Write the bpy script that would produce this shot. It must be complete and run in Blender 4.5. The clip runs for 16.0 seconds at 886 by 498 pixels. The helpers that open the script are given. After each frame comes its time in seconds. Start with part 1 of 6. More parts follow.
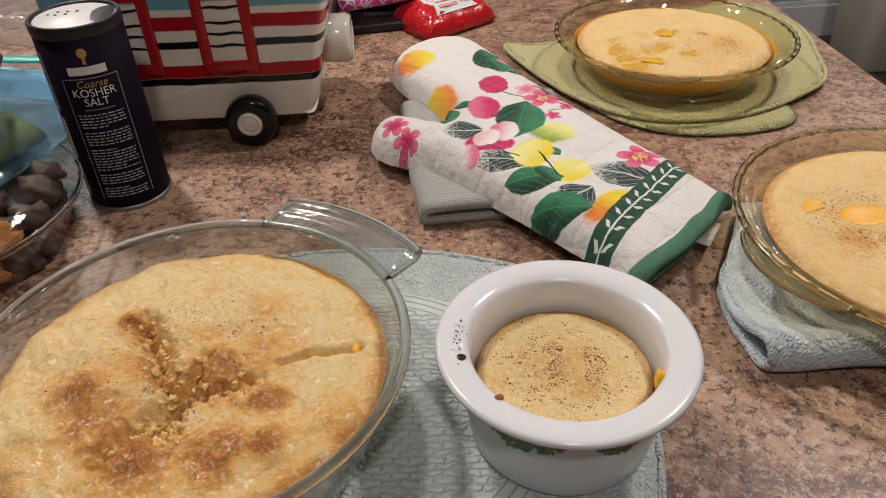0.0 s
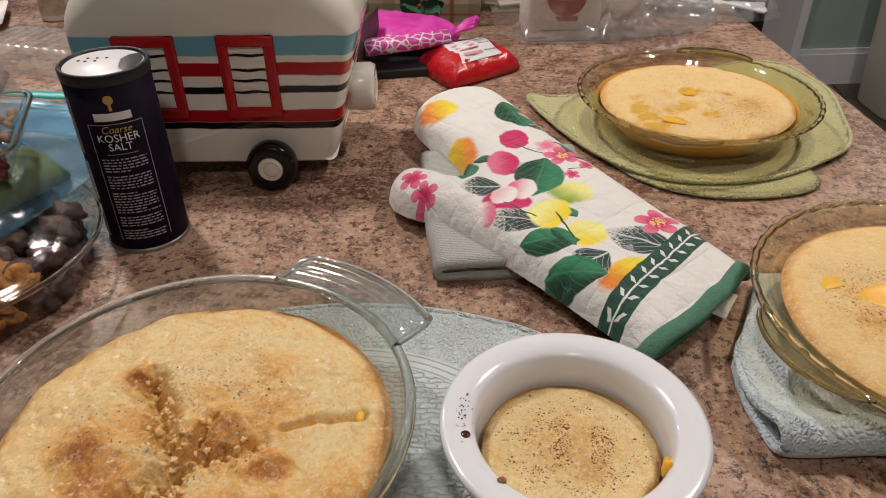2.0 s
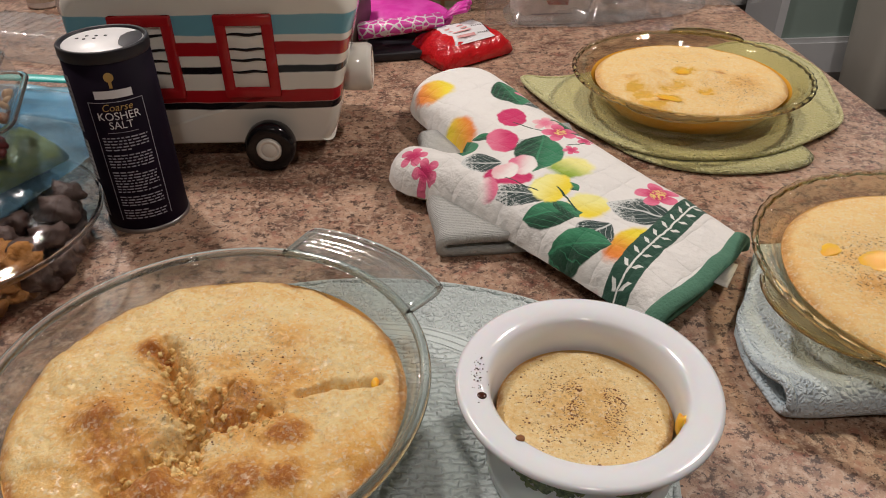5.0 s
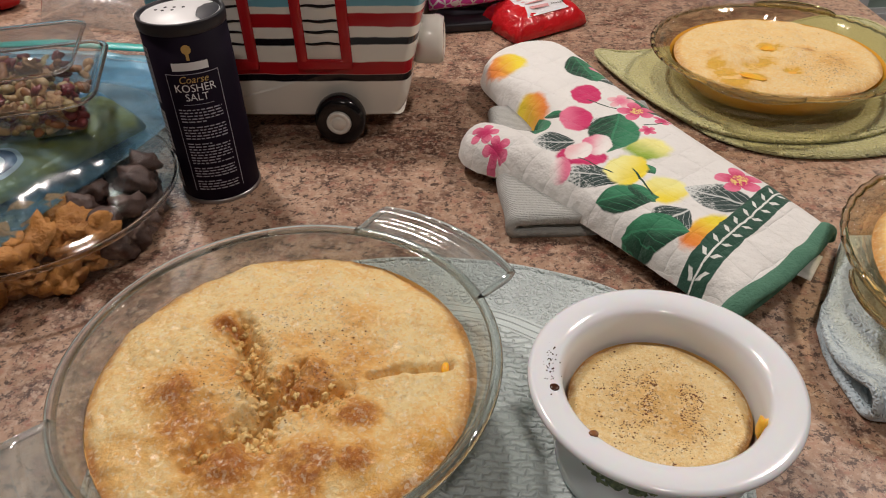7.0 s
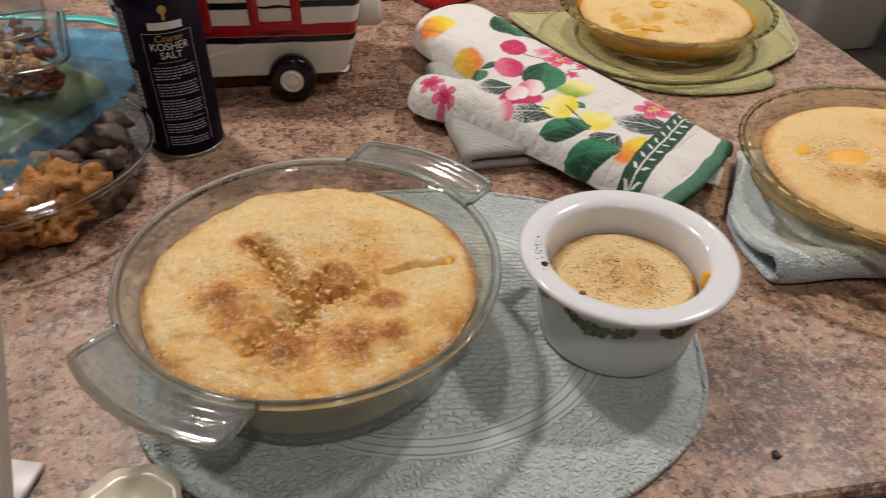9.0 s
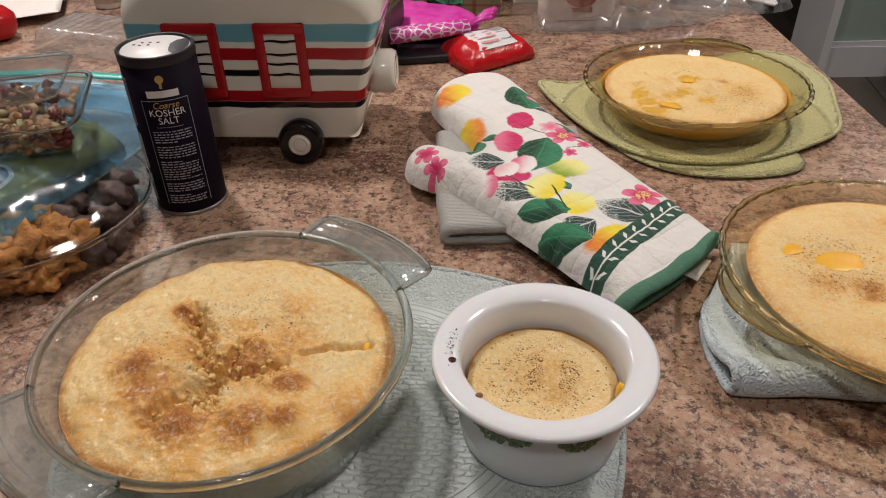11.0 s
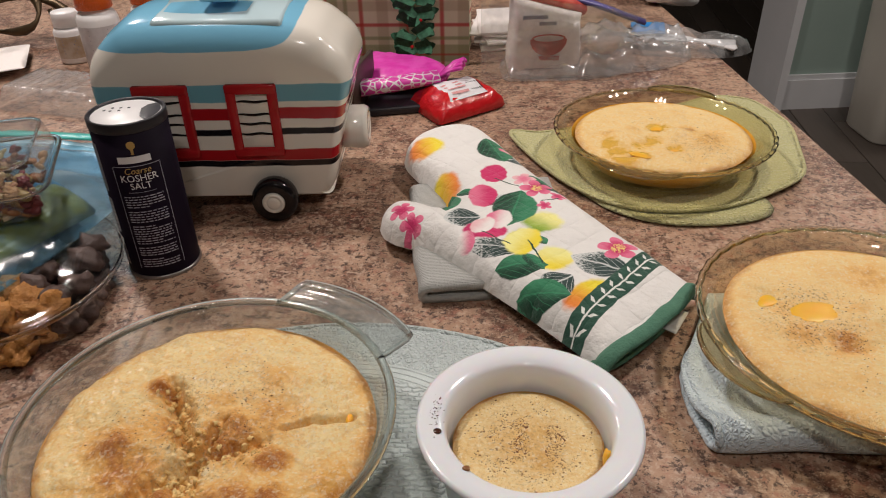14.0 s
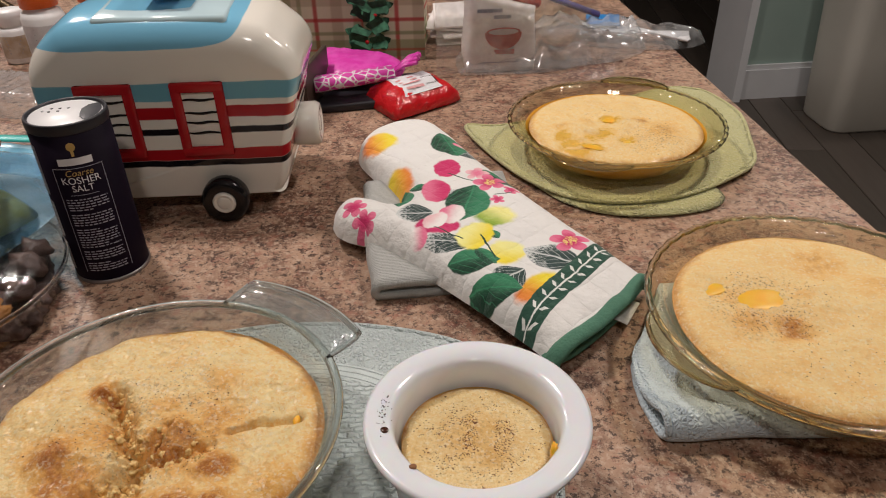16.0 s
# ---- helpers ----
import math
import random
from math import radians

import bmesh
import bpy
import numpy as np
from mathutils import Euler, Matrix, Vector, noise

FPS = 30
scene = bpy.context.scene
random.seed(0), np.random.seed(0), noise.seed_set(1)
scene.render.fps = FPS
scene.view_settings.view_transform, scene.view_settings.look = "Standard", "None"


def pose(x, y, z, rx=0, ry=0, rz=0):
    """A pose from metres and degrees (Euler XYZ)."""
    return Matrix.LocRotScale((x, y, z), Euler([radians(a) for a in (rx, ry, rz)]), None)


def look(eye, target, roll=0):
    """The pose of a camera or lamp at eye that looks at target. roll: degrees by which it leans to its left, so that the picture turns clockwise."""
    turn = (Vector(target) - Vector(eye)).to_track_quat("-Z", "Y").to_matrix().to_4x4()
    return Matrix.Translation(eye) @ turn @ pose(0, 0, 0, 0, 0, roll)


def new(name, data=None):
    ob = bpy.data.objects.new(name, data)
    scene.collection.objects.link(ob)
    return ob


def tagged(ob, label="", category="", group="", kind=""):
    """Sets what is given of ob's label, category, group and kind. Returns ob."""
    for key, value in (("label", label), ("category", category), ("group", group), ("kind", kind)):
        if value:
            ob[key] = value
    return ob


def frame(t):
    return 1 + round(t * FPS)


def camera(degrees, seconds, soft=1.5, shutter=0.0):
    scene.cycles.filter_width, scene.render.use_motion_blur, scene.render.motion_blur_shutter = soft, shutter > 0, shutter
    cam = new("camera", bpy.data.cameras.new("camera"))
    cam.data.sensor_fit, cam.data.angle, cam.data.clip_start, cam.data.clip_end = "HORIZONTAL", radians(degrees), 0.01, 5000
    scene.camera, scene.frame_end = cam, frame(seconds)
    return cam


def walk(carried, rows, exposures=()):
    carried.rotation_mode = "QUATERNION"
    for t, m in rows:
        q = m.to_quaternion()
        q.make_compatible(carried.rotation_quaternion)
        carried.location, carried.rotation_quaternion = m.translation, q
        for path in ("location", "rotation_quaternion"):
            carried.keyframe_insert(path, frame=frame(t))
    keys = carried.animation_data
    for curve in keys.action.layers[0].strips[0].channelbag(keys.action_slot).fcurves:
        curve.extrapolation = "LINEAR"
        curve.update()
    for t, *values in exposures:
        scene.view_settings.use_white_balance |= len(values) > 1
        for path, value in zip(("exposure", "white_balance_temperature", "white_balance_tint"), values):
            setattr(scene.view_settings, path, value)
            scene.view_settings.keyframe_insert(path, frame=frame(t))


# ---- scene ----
cam = camera(62.0, 16.0, soft=1.0, shutter=0.3)
PATH = [
    (0, (0.026, 0.01, 0.336), (-0.089, 1.609, -0.86), -2.2),
    (0.5, (0.027, 0.011, 0.339), (-0.1, 1.613, -0.851), -1.6),
    (1, (0.027, 0.012, 0.342), (-0.124, 1.618, -0.84), -1.1),
    (1.5, (0.023, 0.018, 0.349), (-0.153, 1.634, -0.816), -1.0),
    (2, (0.03, 0.026, 0.354), (-0.14, 1.663, -0.782), -0.8),
    (2.5, (0.032, 0.031, 0.355), (-0.126, 1.674, -0.775), -0.8),
    (3, (0.025, 0.025, 0.347), (-0.125, 1.66, -0.794), -1.0),
    (3.2, (0.023, 0.022, 0.345), (-0.104, 1.659, -0.797), -0.8),
    (5.3, (0.011, 0.013, 0.342), (-0.114, 1.645, -0.808), -0.6),
    (5.5, (0.007, 0.014, 0.341), (-0.137, 1.642, -0.811), -0.9),
    (6, (0.01, 0.019, 0.339), (-0.167, 1.633, -0.828), -1.5),
    (6.5, (0.007, 0.028, 0.34), (-0.22, 1.622, -0.847), -1.5),
    (7, (0.004, 0.023, 0.347), (-0.266, 1.588, -0.869), -2.0),
    (7.5, (-0.017, 0.003, 0.356), (-0.268, 1.556, -0.88), -2.3),
    (8, (-0.056, -0.031, 0.359), (-0.281, 1.519, -0.885), -2.4),
    (8.5, (-0.073, -0.059, 0.355), (-0.223, 1.495, -0.895), -1.6),
    (9, (-0.058, -0.07, 0.355), (-0.014, 1.497, -0.888), 0.9),
    (9.5, (-0.014, -0.059, 0.363), (0.131, 1.526, -0.848), 2.5),
    (10, (0.041, -0.05, 0.371), (0.01, 1.564, -0.809), 2.4),
    (10.2, (0.062, -0.057, 0.375), (-0.093, 1.559, -0.793), 2.1),
    (12.3, (0.05, -0.009, 0.38), (-0.239, 1.601, -0.771), -2.5),
    (12.5, (0.047, -0.019, 0.384), (-0.229, 1.594, -0.765), -2.2),
    (13, (0.042, -0.032, 0.39), (-0.226, 1.602, -0.731), -2.5),
    (13.5, (0.047, -0.034, 0.396), (-0.188, 1.624, -0.697), -2.4),
    (14, (0.054, -0.029, 0.395), (-0.131, 1.641, -0.689), -1.5),
    (14.5, (0.065, -0.015, 0.397), (-0.106, 1.663, -0.677), -1.3),
    (15, (0.06, -0.013, 0.396), (-0.135, 1.665, -0.675), -1.3),
    (15.5, (0.07, -0.021, 0.397), (-0.091, 1.655, -0.682), -1.4),
    (16, (0.07, -0.024, 0.393), (-0.036, 1.645, -0.704), -1.4),
]
walk(cam, [(t, look(eye, target, roll)) for t, eye, target, roll in PATH])

# ---- light ----
FLOOR, CEIL = -0.91, 1.55
world = bpy.data.worlds.new("world")
scene.world = world
world.use_nodes = True
world.node_tree.nodes["Background"].inputs[0].default_value = (1.0, 0.9, 0.78, 1)
world.node_tree.nodes["Background"].inputs[1].default_value = 0.06
scene.view_settings.exposure = -0.40


def ceiling_or_fill_lamp(x, y, power, size=0.16):
    d = bpy.data.lights.new("ceiling_light", "AREA")
    d.shape, d.size, d.energy, d.color = "DISK", size, power, (1.0, 0.89, 0.835)
    ob = new("ceiling_light", d)
    ob.matrix_world = pose(x, y, CEIL - 0.02)
    return ob


# first two follow the shadows and glare; the other three are added, unseen fill
LAMPS = [(0.95, 1.00, 21.5), (-0.70, 1.05, 22.5), (0.15, -0.6, 9.0), (1.6, 2.9, 10.0), (-1.6, 2.2, 24.0)]
for lx, ly, lp in LAMPS:
    ceiling_or_fill_lamp(lx, ly, lp)


# ---- node and material helpers ----
class Mat:
    """A Principled material with short calls for its nodes."""

    def __init__(self, name, color=(0.5, 0.5, 0.5), rough=0.5, metal=0.0, **more):
        self.m = bpy.data.materials.new(name)
        self.m.use_nodes = True
        self.t = self.m.node_tree
        self.b = self.t.nodes["Principled BSDF"]
        self.b.inputs["Base Color"].default_value = (*color, 1)
        self.b.inputs["Roughness"].default_value = rough
        self.b.inputs["Metallic"].default_value = metal
        for k, v in more.items():
            self.b.inputs[k.replace("_", " ")].default_value = v
        self.co = None

    def add(self, kind, **inputs):
        n = self.t.nodes.new("ShaderNode" + kind)
        for k, v in inputs.items():
            self.put(n, k, v)
        return n

    def put(self, n, k, v):
        s = n.inputs[int(k[1:])] if k[0] == "i" and k[1:].isdigit() else n.inputs[k.replace("_", " ")]
        if hasattr(v, "is_linked"):
            self.t.links.new(v, s)
        elif isinstance(v, tuple) and len(v) == 3 and s.type == "RGBA":
            s.default_value = (*v, 1)
        else:
            s.default_value = v

    def pos(self):
        if self.co is None:
            self.co = self.add("TexCoord").outputs["Object"]
        return self.co

    def noise(self, scale, detail=4.0, rough=0.55, vec=None, distort=0.0):
        n = self.add("TexNoise", Vector=vec or self.pos(), Scale=scale, Detail=detail, Roughness=rough, Distortion=distort)
        return n.outputs["Fac"]

    def voro(self, scale, feature="F1", out="Distance", vec=None, rand=1.0):
        n = self.add("TexVoronoi")
        n.feature = feature
        self.put(n, "Vector", vec or self.pos())
        self.put(n, "Scale", scale)
        self.put(n, "Randomness", rand)
        return n.outputs[out]

    def math(self, op, a, b=0.0, c=0.0):
        n = self.add("Math")
        n.operation = op
        for i, v in enumerate((a, b, c)):
            self.put(n, "i%d" % i, v)
        return n.outputs[0]

    def vmath(self, op, a, b):
        n = self.add("VectorMath")
        n.operation = op
        self.put(n, "i0", a)
        self.put(n, "i1", b)
        return n.outputs["Value"] if op in ("DISTANCE", "LENGTH", "DOT_PRODUCT") else n.outputs[0]

    def step(self, v, lo, hi, a=0.0, b=1.0):
        n = self.add("MapRange")
        n.interpolation_type = "SMOOTHSTEP"
        for i, x in enumerate((v, lo, hi, a, b)):
            self.put(n, "i%d" % i, x)
        return n.outputs[0]

    def mix(self, fac, a, b, blend="MIX"):
        n = self.add("Mix")
        n.data_type, n.blend_type = "RGBA", blend
        for i, v in ((0, fac), (6, a), (7, b)):
            self.put(n, "i%d" % i, v)
        return n.outputs[2]

    def sep(self, vec=None):
        n = self.add("SeparateXYZ")
        self.put(n, "i0", vec or self.pos())
        return n.outputs

    def warp(self, scale, amount):
        n = self.add("TexNoise", Vector=self.pos(), Scale=scale, Detail=2.0)
        o = self.vmath("SUBTRACT", n.outputs["Color"], (0.5, 0.5, 0.5))
        k = self.add("VectorMath")
        k.operation = "SCALE"
        self.put(k, "i0", o)
        k.inputs["Scale"].default_value = amount
        return self.vmath("ADD", self.pos(), k.outputs[0])

    def bump(self, height, dist, strength=1.0):
        n = self.add("Bump", Height=height, Distance=dist, Strength=strength)
        self.t.links.new(n.outputs[0], self.b.inputs["Normal"])
        return self

    def color(self, c):
        self.put(self.b, "Base Color", c)
        return self

    def rough(self, r):
        self.put(self.b, "Roughness", r)
        return self


def thin_glass(name, tint, rough=0.02, ior=1.5, gain=1.0, milk=0.0, haze=(0.8, 0.8, 0.8)):
    """Thin clear glass or plastic: light goes straight through, gloss by Fresnel."""
    m = Mat(name)
    lw = m.add("LayerWeight", Blend=0.5)
    fr = m.math("MULTIPLY_ADD", m.math("POWER", lw.outputs["Facing"], 4.0), 0.5, 0.045)
    gloss = m.add("BsdfGlossy", Color=(1.0, 1.0, 1.0), Roughness=rough)
    clear = m.add("BsdfTransparent", Color=tint)
    if milk:
        dull = m.add("BsdfDiffuse", Color=haze)
        clear = m.add("MixShader", i0=m.step(m.noise(45, 5, 0.65), 0.3, 0.7, milk * 0.4, milk * 1.6), i1=clear.outputs[0], i2=dull.outputs[0])
    mixer = m.add("MixShader", i0=m.math("MULTIPLY", fr, gain), i1=clear.outputs[0], i2=gloss.outputs[0])
    m.t.links.new(mixer.outputs[0], m.t.nodes["Material Output"].inputs["Surface"])
    return m


# ---- mesh helpers ----
from mathutils import geometry


def part(name, bm, mat, parent=None, label="", smooth=True):
    me = bpy.data.meshes.new(name)
    bm.normal_update()
    bm.to_mesh(me)
    bm.free()
    if smooth:
        me.shade_smooth()
    me.materials.append(mat.m)
    ob = new(name, me)
    ob.parent = parent
    return tagged(ob, label)


def thing(name, label, category, x=0.0, y=0.0, z=0.0, rz=0.0, group="", kind="", s=1.0):
    ob = new(name)
    ob.empty_display_size = 0.02
    ob.matrix_world = pose(x, y, z, 0, 0, rz) @ Matrix.Diagonal((s, s, s, 1))
    return tagged(ob, label, category, group, kind)


def spline(pts, n, closed=True):
    """n points along a Catmull-Rom curve."""
    p = np.array(pts, float)
    k = len(p)
    out = []
    span = k if closed else k - 1
    for i in range(n):
        u = i * span / (n if closed else n - 1)
        a = min(int(u), span - 1)
        f = u - a
        q = [p[(a + d) % k] if closed else p[min(max(a + d, 0), k - 1)] for d in (-1, 0, 1, 2)]
        out.append(0.5 * (2 * q[1] + (q[2] - q[0]) * f + (2 * q[0] - 5 * q[1] + 4 * q[2] - q[3]) * f * f + (3 * q[1] - q[0] - 3 * q[2] + q[3]) * f ** 3))
    return np.array(out)


def lathe(profile, segs=64, closed=False, wave=None):
    """Turn a profile of (r, z) about z. closed: the profile is a loop. wave(angle, i) scales r."""
    bm = bmesh.new()
    rings = []
    for i, (r, z) in enumerate(profile):
        if r < 1e-6:
            rings.append([bm.verts.new((0, 0, z))])
            continue
        ring = []
        for k in range(segs):
            a = 2 * math.pi * k / segs
            w = wave(a, i) if wave else 1.0
            ring.append(bm.verts.new((r * w * math.cos(a), r * w * math.sin(a), z)))
        rings.append(ring)
    pairs = list(zip(rings, rings[1:])) + ([(rings[-1], rings[0])] if closed else [])
    for a, b in pairs:
        for k in range(segs):
            j = (k + 1) % segs
            vs = [a[k % len(a)], a[j % len(a)], b[j % len(b)], b[k % len(b)]]
            vs = list(dict.fromkeys(vs))
            if len(vs) > 2:
                bm.faces.new(vs)
    bmesh.ops.recalc_face_normals(bm, faces=bm.faces)
    return bm


def box(sx, sy, sz, bevel=0.0, segs=2, at=(0, 0, 0)):
    bm = bmesh.new()
    bmesh.ops.create_cube(bm, size=1.0, matrix=Matrix.Translation(at) @ Matrix.Diagonal((sx, sy, sz, 1)))
    if bevel:
        bmesh.ops.bevel(bm, geom=bm.edges[:], offset=bevel, segments=segs, profile=0.5, affect="EDGES")
    return bm


def tube(pts, r, segs=10, closed=False, flat=1.0):
    """A round rod along 3D points. r: number or function of the fraction along it."""
    p = [Vector(q) for q in pts]
    bm = bmesh.new()
    rings = []
    n = len(p)
    for i, c in enumerate(p):
        t = (p[(i + 1) % n] - p[i - 1]) if closed else (p[min(i + 1, n - 1)] - p[max(i - 1, 0)])
        t.normalize()
        side = t.cross(Vector((0, 0, 1)))
        if side.length < 1e-3:
            side = Vector((1, 0, 0))
        side.normalize()
        up = side.cross(t)
        rr = r(i / max(n - 1, 1)) if callable(r) else r
        rings.append([bm.verts.new(c + side * rr * math.cos(a) + up * rr * flat * math.sin(a)) for a in (2 * math.pi * k / segs for k in range(segs))])
    for i in range(n if closed else n - 1):
        a, b = rings[i], rings[(i + 1) % n]
        for k in range(segs):
            bm.faces.new((a[k], a[(k + 1) % segs], b[(k + 1) % segs], b[k]))
    if not closed:
        bm.faces.new(rings[0][::-1])
        bm.faces.new(rings[-1])
    bmesh.ops.recalc_face_normals(bm, faces=bm.faces)
    return bm


def edge_distance(p, ring):
    a = ring
    b = np.roll(ring, -1, 0)
    d = b - a
    f = np.clip(((p - a) * d).sum(1) / np.maximum((d * d).sum(1), 1e-12), 0, 1)
    return float(np.sqrt((((a + d * f[:, None]) - p) ** 2).sum(1).min()))


def inside(p, ring):
    x, y = p
    a, b = ring, np.roll(ring, -1, 0)
    c = (a[:, 1] > y) != (b[:, 1] > y)
    xs = a[:, 0] + (y - a[:, 1]) * (b[:, 0] - a[:, 0]) / np.where(np.abs(b[:, 1] - a[:, 1]) < 1e-12, 1e-12, b[:, 1] - a[:, 1])
    return bool((c & (x < xs)).sum() % 2)


def sheet(ring, step, top, bottom=None):
    """A filled outline: top(x, y, d) and bottom(x, y, d) give the heights, d metres from the edge."""
    ring = np.array(ring, float)
    lo, hi = ring.min(0), ring.max(0)
    pts = [Vector(q) for q in ring]
    n = len(pts)
    rows = int((hi[1] - lo[1]) / (step * 0.87)) + 2
    for r in range(rows):
        y = lo[1] + r * step * 0.87
        x = lo[0] + (r % 2) * step * 0.5
        while x < hi[0]:
            q = np.array((x, y))
            if inside(q, ring) and edge_distance(q, ring) > step * 0.35:
                pts.append(Vector(q))
            x += step
    v, _, f, _, _, _ = geometry.delaunay_2d_cdt(pts, [(i, (i + 1) % n) for i in range(n)], [], 1, 1e-7)
    v = np.array([tuple(q) for q in v])
    ds = [edge_distance(q, ring) for q in v]
    bm = bmesh.new()
    up = [bm.verts.new((q[0], q[1], top(q[0], q[1], d))) for q, d in zip(v, ds)]
    for t in f:
        bm.faces.new([up[i] for i in t])
    if bottom:
        dn = [u if d < 1e-5 else bm.verts.new((q[0], q[1], bottom(q[0], q[1], d))) for q, d, u in zip(v, ds, up)]
        for t in f:
            w = [dn[i] for i in t][::-1]
            if bm.faces.get(w) is None and set(w) != set(up[i] for i in t):
                bm.faces.new(w)
    bmesh.ops.recalc_face_normals(bm, faces=bm.faces)
    return bm


def rounded(points, r, per=6):
    """A polygon with its corners rounded."""
    p = [Vector(q) for q in points]
    out = []
    for i, c in enumerate(p):
        a, b = p[i - 1] - c, p[(i + 1) % len(p)] - c
        k = min(r, a.length * 0.45, b.length * 0.45)
        a, b = c + a.normalized() * k, c + b.normalized() * k
        for j in range(per + 1):
            f = j / per
            out.append(tuple(a * (1 - f) ** 2 + c * 2 * f * (1 - f) + b * f * f))
    return out


def lump(x, y, s, seed=0.0):
    """Smooth noise, about -1 to 1."""
    return noise.noise(Vector((x * s, y * s, seed)))


# ---- materials ----
granite = Mat("speckled_laminate", rough=0.3, Specular_IOR_Level=0.5)
w = granite.warp(70, 0.006)
zone = granite.noise(7, 3, 0.5)
blot = granite.noise(34, 6, 0.68, w)
fleck = granite.noise(175, 5, 0.72, w)
chip = granite.noise(120, 6, 0.78, granite.warp(160, 0.004))
fine = granite.noise(430, 3, 0.65)
c1 = granite.mix(granite.step(granite.math("MULTIPLY_ADD", zone, 0.5, granite.math("MULTIPLY", blot, 0.75)), 0.50, 0.72), (0.108, 0.046, 0.030), (0.43, 0.275, 0.185))
c1 = granite.mix(granite.step(fleck, 0.50, 0.60, 0.0, 0.75), c1, (0.52, 0.39, 0.29))
c1 = granite.mix(granite.step(granite.noise(90, 4, 0.6), 0.52, 0.66, 0.0, 0.55), c1, (0.33, 0.125, 0.085))
c1 = granite.mix(granite.step(chip, 0.525, 0.585, 0.0, 0.9), c1, (0.045, 0.022, 0.015))
c1 = granite.mix(granite.step(fine, 0.57, 0.66, 0.0, 0.7), c1, (0.50, 0.38, 0.29))
c1 = granite.mix(granite.step(granite.noise(330, 4, 0.7, w), 0.60, 0.66), c1, (0.026, 0.016, 0.013))
granite.color(c1)
granite.rough(granite.step(granite.noise(14, 3), 0.3, 0.7, 0.36, 0.50))

clear_glass = thin_glass("clear_glass", (0.92, 0.945, 0.93), gain=1.3, milk=0.09, haze=(0.52, 0.46, 0.38))
thick_glass = Mat("thick_clear_glass", (0.95, 0.98, 0.97), 0.03, Transmission_Weight=1.0, IOR=1.47)
# the handle's pale diffuse haze is painted brightness, standing in for highlights in thick glass
handle_glass = thin_glass("pressed_clear_glass", (0.90, 0.94, 0.93), 0.06, gain=3.2, milk=0.16, haze=(0.62, 0.66, 0.65))
amber_glass = thin_glass("amber_glass", (0.955, 0.915, 0.79), gain=1.2)
amber_tab = thin_glass("pressed_amber_glass", (0.92, 0.86, 0.68), 0.05, gain=2.6, milk=0.10, haze=(0.50, 0.42, 0.25))
thick_amber = Mat("thick_amber_glass", (0.97, 0.92, 0.76), 0.04, Transmission_Weight=1.0, IOR=1.47)
clear_plastic = thin_glass("clear_plastic", (0.95, 0.96, 0.97), 0.06)
opal = Mat("white_opal_glass", (0.79, 0.82, 0.855), 0.16, Subsurface_Weight=0.15, Subsurface_Scale=0.01)

sage = Mat("pale_blue_quilted_cotton", rough=0.9, Sheen_Weight=0.2)
sx, sy, sz = sage.sep()
brick = sage.add("TexBrick", Vector=sage.warp(120, 0.007), Scale=1.0, Brick_Width=0.0098, Row_Height=0.0046, Mortar_Size=0.0017, Mortar_Smooth=1.0)
rows = sage.math("SUBTRACT", 1.0, brick.outputs["Fac"])
span = sage.vmath("LENGTH", sage.vmath("MULTIPLY", sage.pos(), (1.0, 1.14, 0.0)), (0, 0, 0))
edge_zone = sage.step(span, 0.1235, 0.1245)
petals = sage.voro(75, "DISTANCE_TO_EDGE", vec=sage.warp(35, 0.012))
small = sage.voro(215, "DISTANCE_TO_EDGE", vec=sage.warp(90, 0.005))
blossom = sage.math("ABSOLUTE", sage.math("SINE", sage.math("MULTIPLY", sage.voro(52, vec=sage.warp(40, 0.006), rand=0.7), 13.0)))
cell = sage.math("MULTIPLY", sage.step(small, 0.0, 0.30), sage.math("MULTIPLY", sage.step(petals, 0.0, 0.06), sage.step(blossom, 0.0, 0.35, 0.45, 1.0)))
rings = sage.step(sage.math("ABSOLUTE", sage.math("SINE", sage.math("MULTIPLY", sage.math("SUBTRACT", span, 0.1115), math.pi / 0.0062))), 0.0, 0.35)
ring_zone = sage.math("MULTIPLY", sage.step(span, 0.1085, 0.1095), sage.step(span, 0.1265, 0.1275, 1.0, 0.0))
quilt = sage.math("ADD", sage.math("MULTIPLY", sage.math("SUBTRACT", 1.0, edge_zone), rows), sage.math("MULTIPLY", edge_zone, cell))
quilt = sage.math("ADD", sage.math("MULTIPLY", quilt, sage.math("SUBTRACT", 1.0, ring_zone)), sage.math("MULTIPLY", rings, ring_zone))
# grooves of the quilting get a darker colour: crease shade painted over the bump
sage.color(sage.mix(sage.step(quilt, 0.0, 0.4), (0.51, 0.585, 0.58), sage.mix(sage.noise(30, 3), (0.53, 0.61, 0.605), (0.59, 0.665, 0.655))))
sage.bump(sage.math("ADD", quilt, sage.math("MULTIPLY", sage.noise(900, 2), 0.25)), 0.0024, 0.75)

blue_fold = Mat("blue_grey_quilted_cotton", rough=0.9, Sheen_Weight=0.2)
fc = blue_fold.voro(290, "DISTANCE_TO_EDGE", vec=blue_fold.warp(40, 0.01))
fq = blue_fold.step(fc, 0.0, 0.5)
# shade in the seams between cells is tinted into the cloth colour
blue_fold.color(blue_fold.mix(fq, (0.57, 0.68, 0.74), blue_fold.mix(blue_fold.noise(40, 3), (0.61, 0.73, 0.79), (0.67, 0.78, 0.84))))
blue_fold.bump(blue_fold.math("ADD", fq, blue_fold.math("MULTIPLY", blue_fold.noise(900, 2), 0.3)), 0.0022, 0.7)

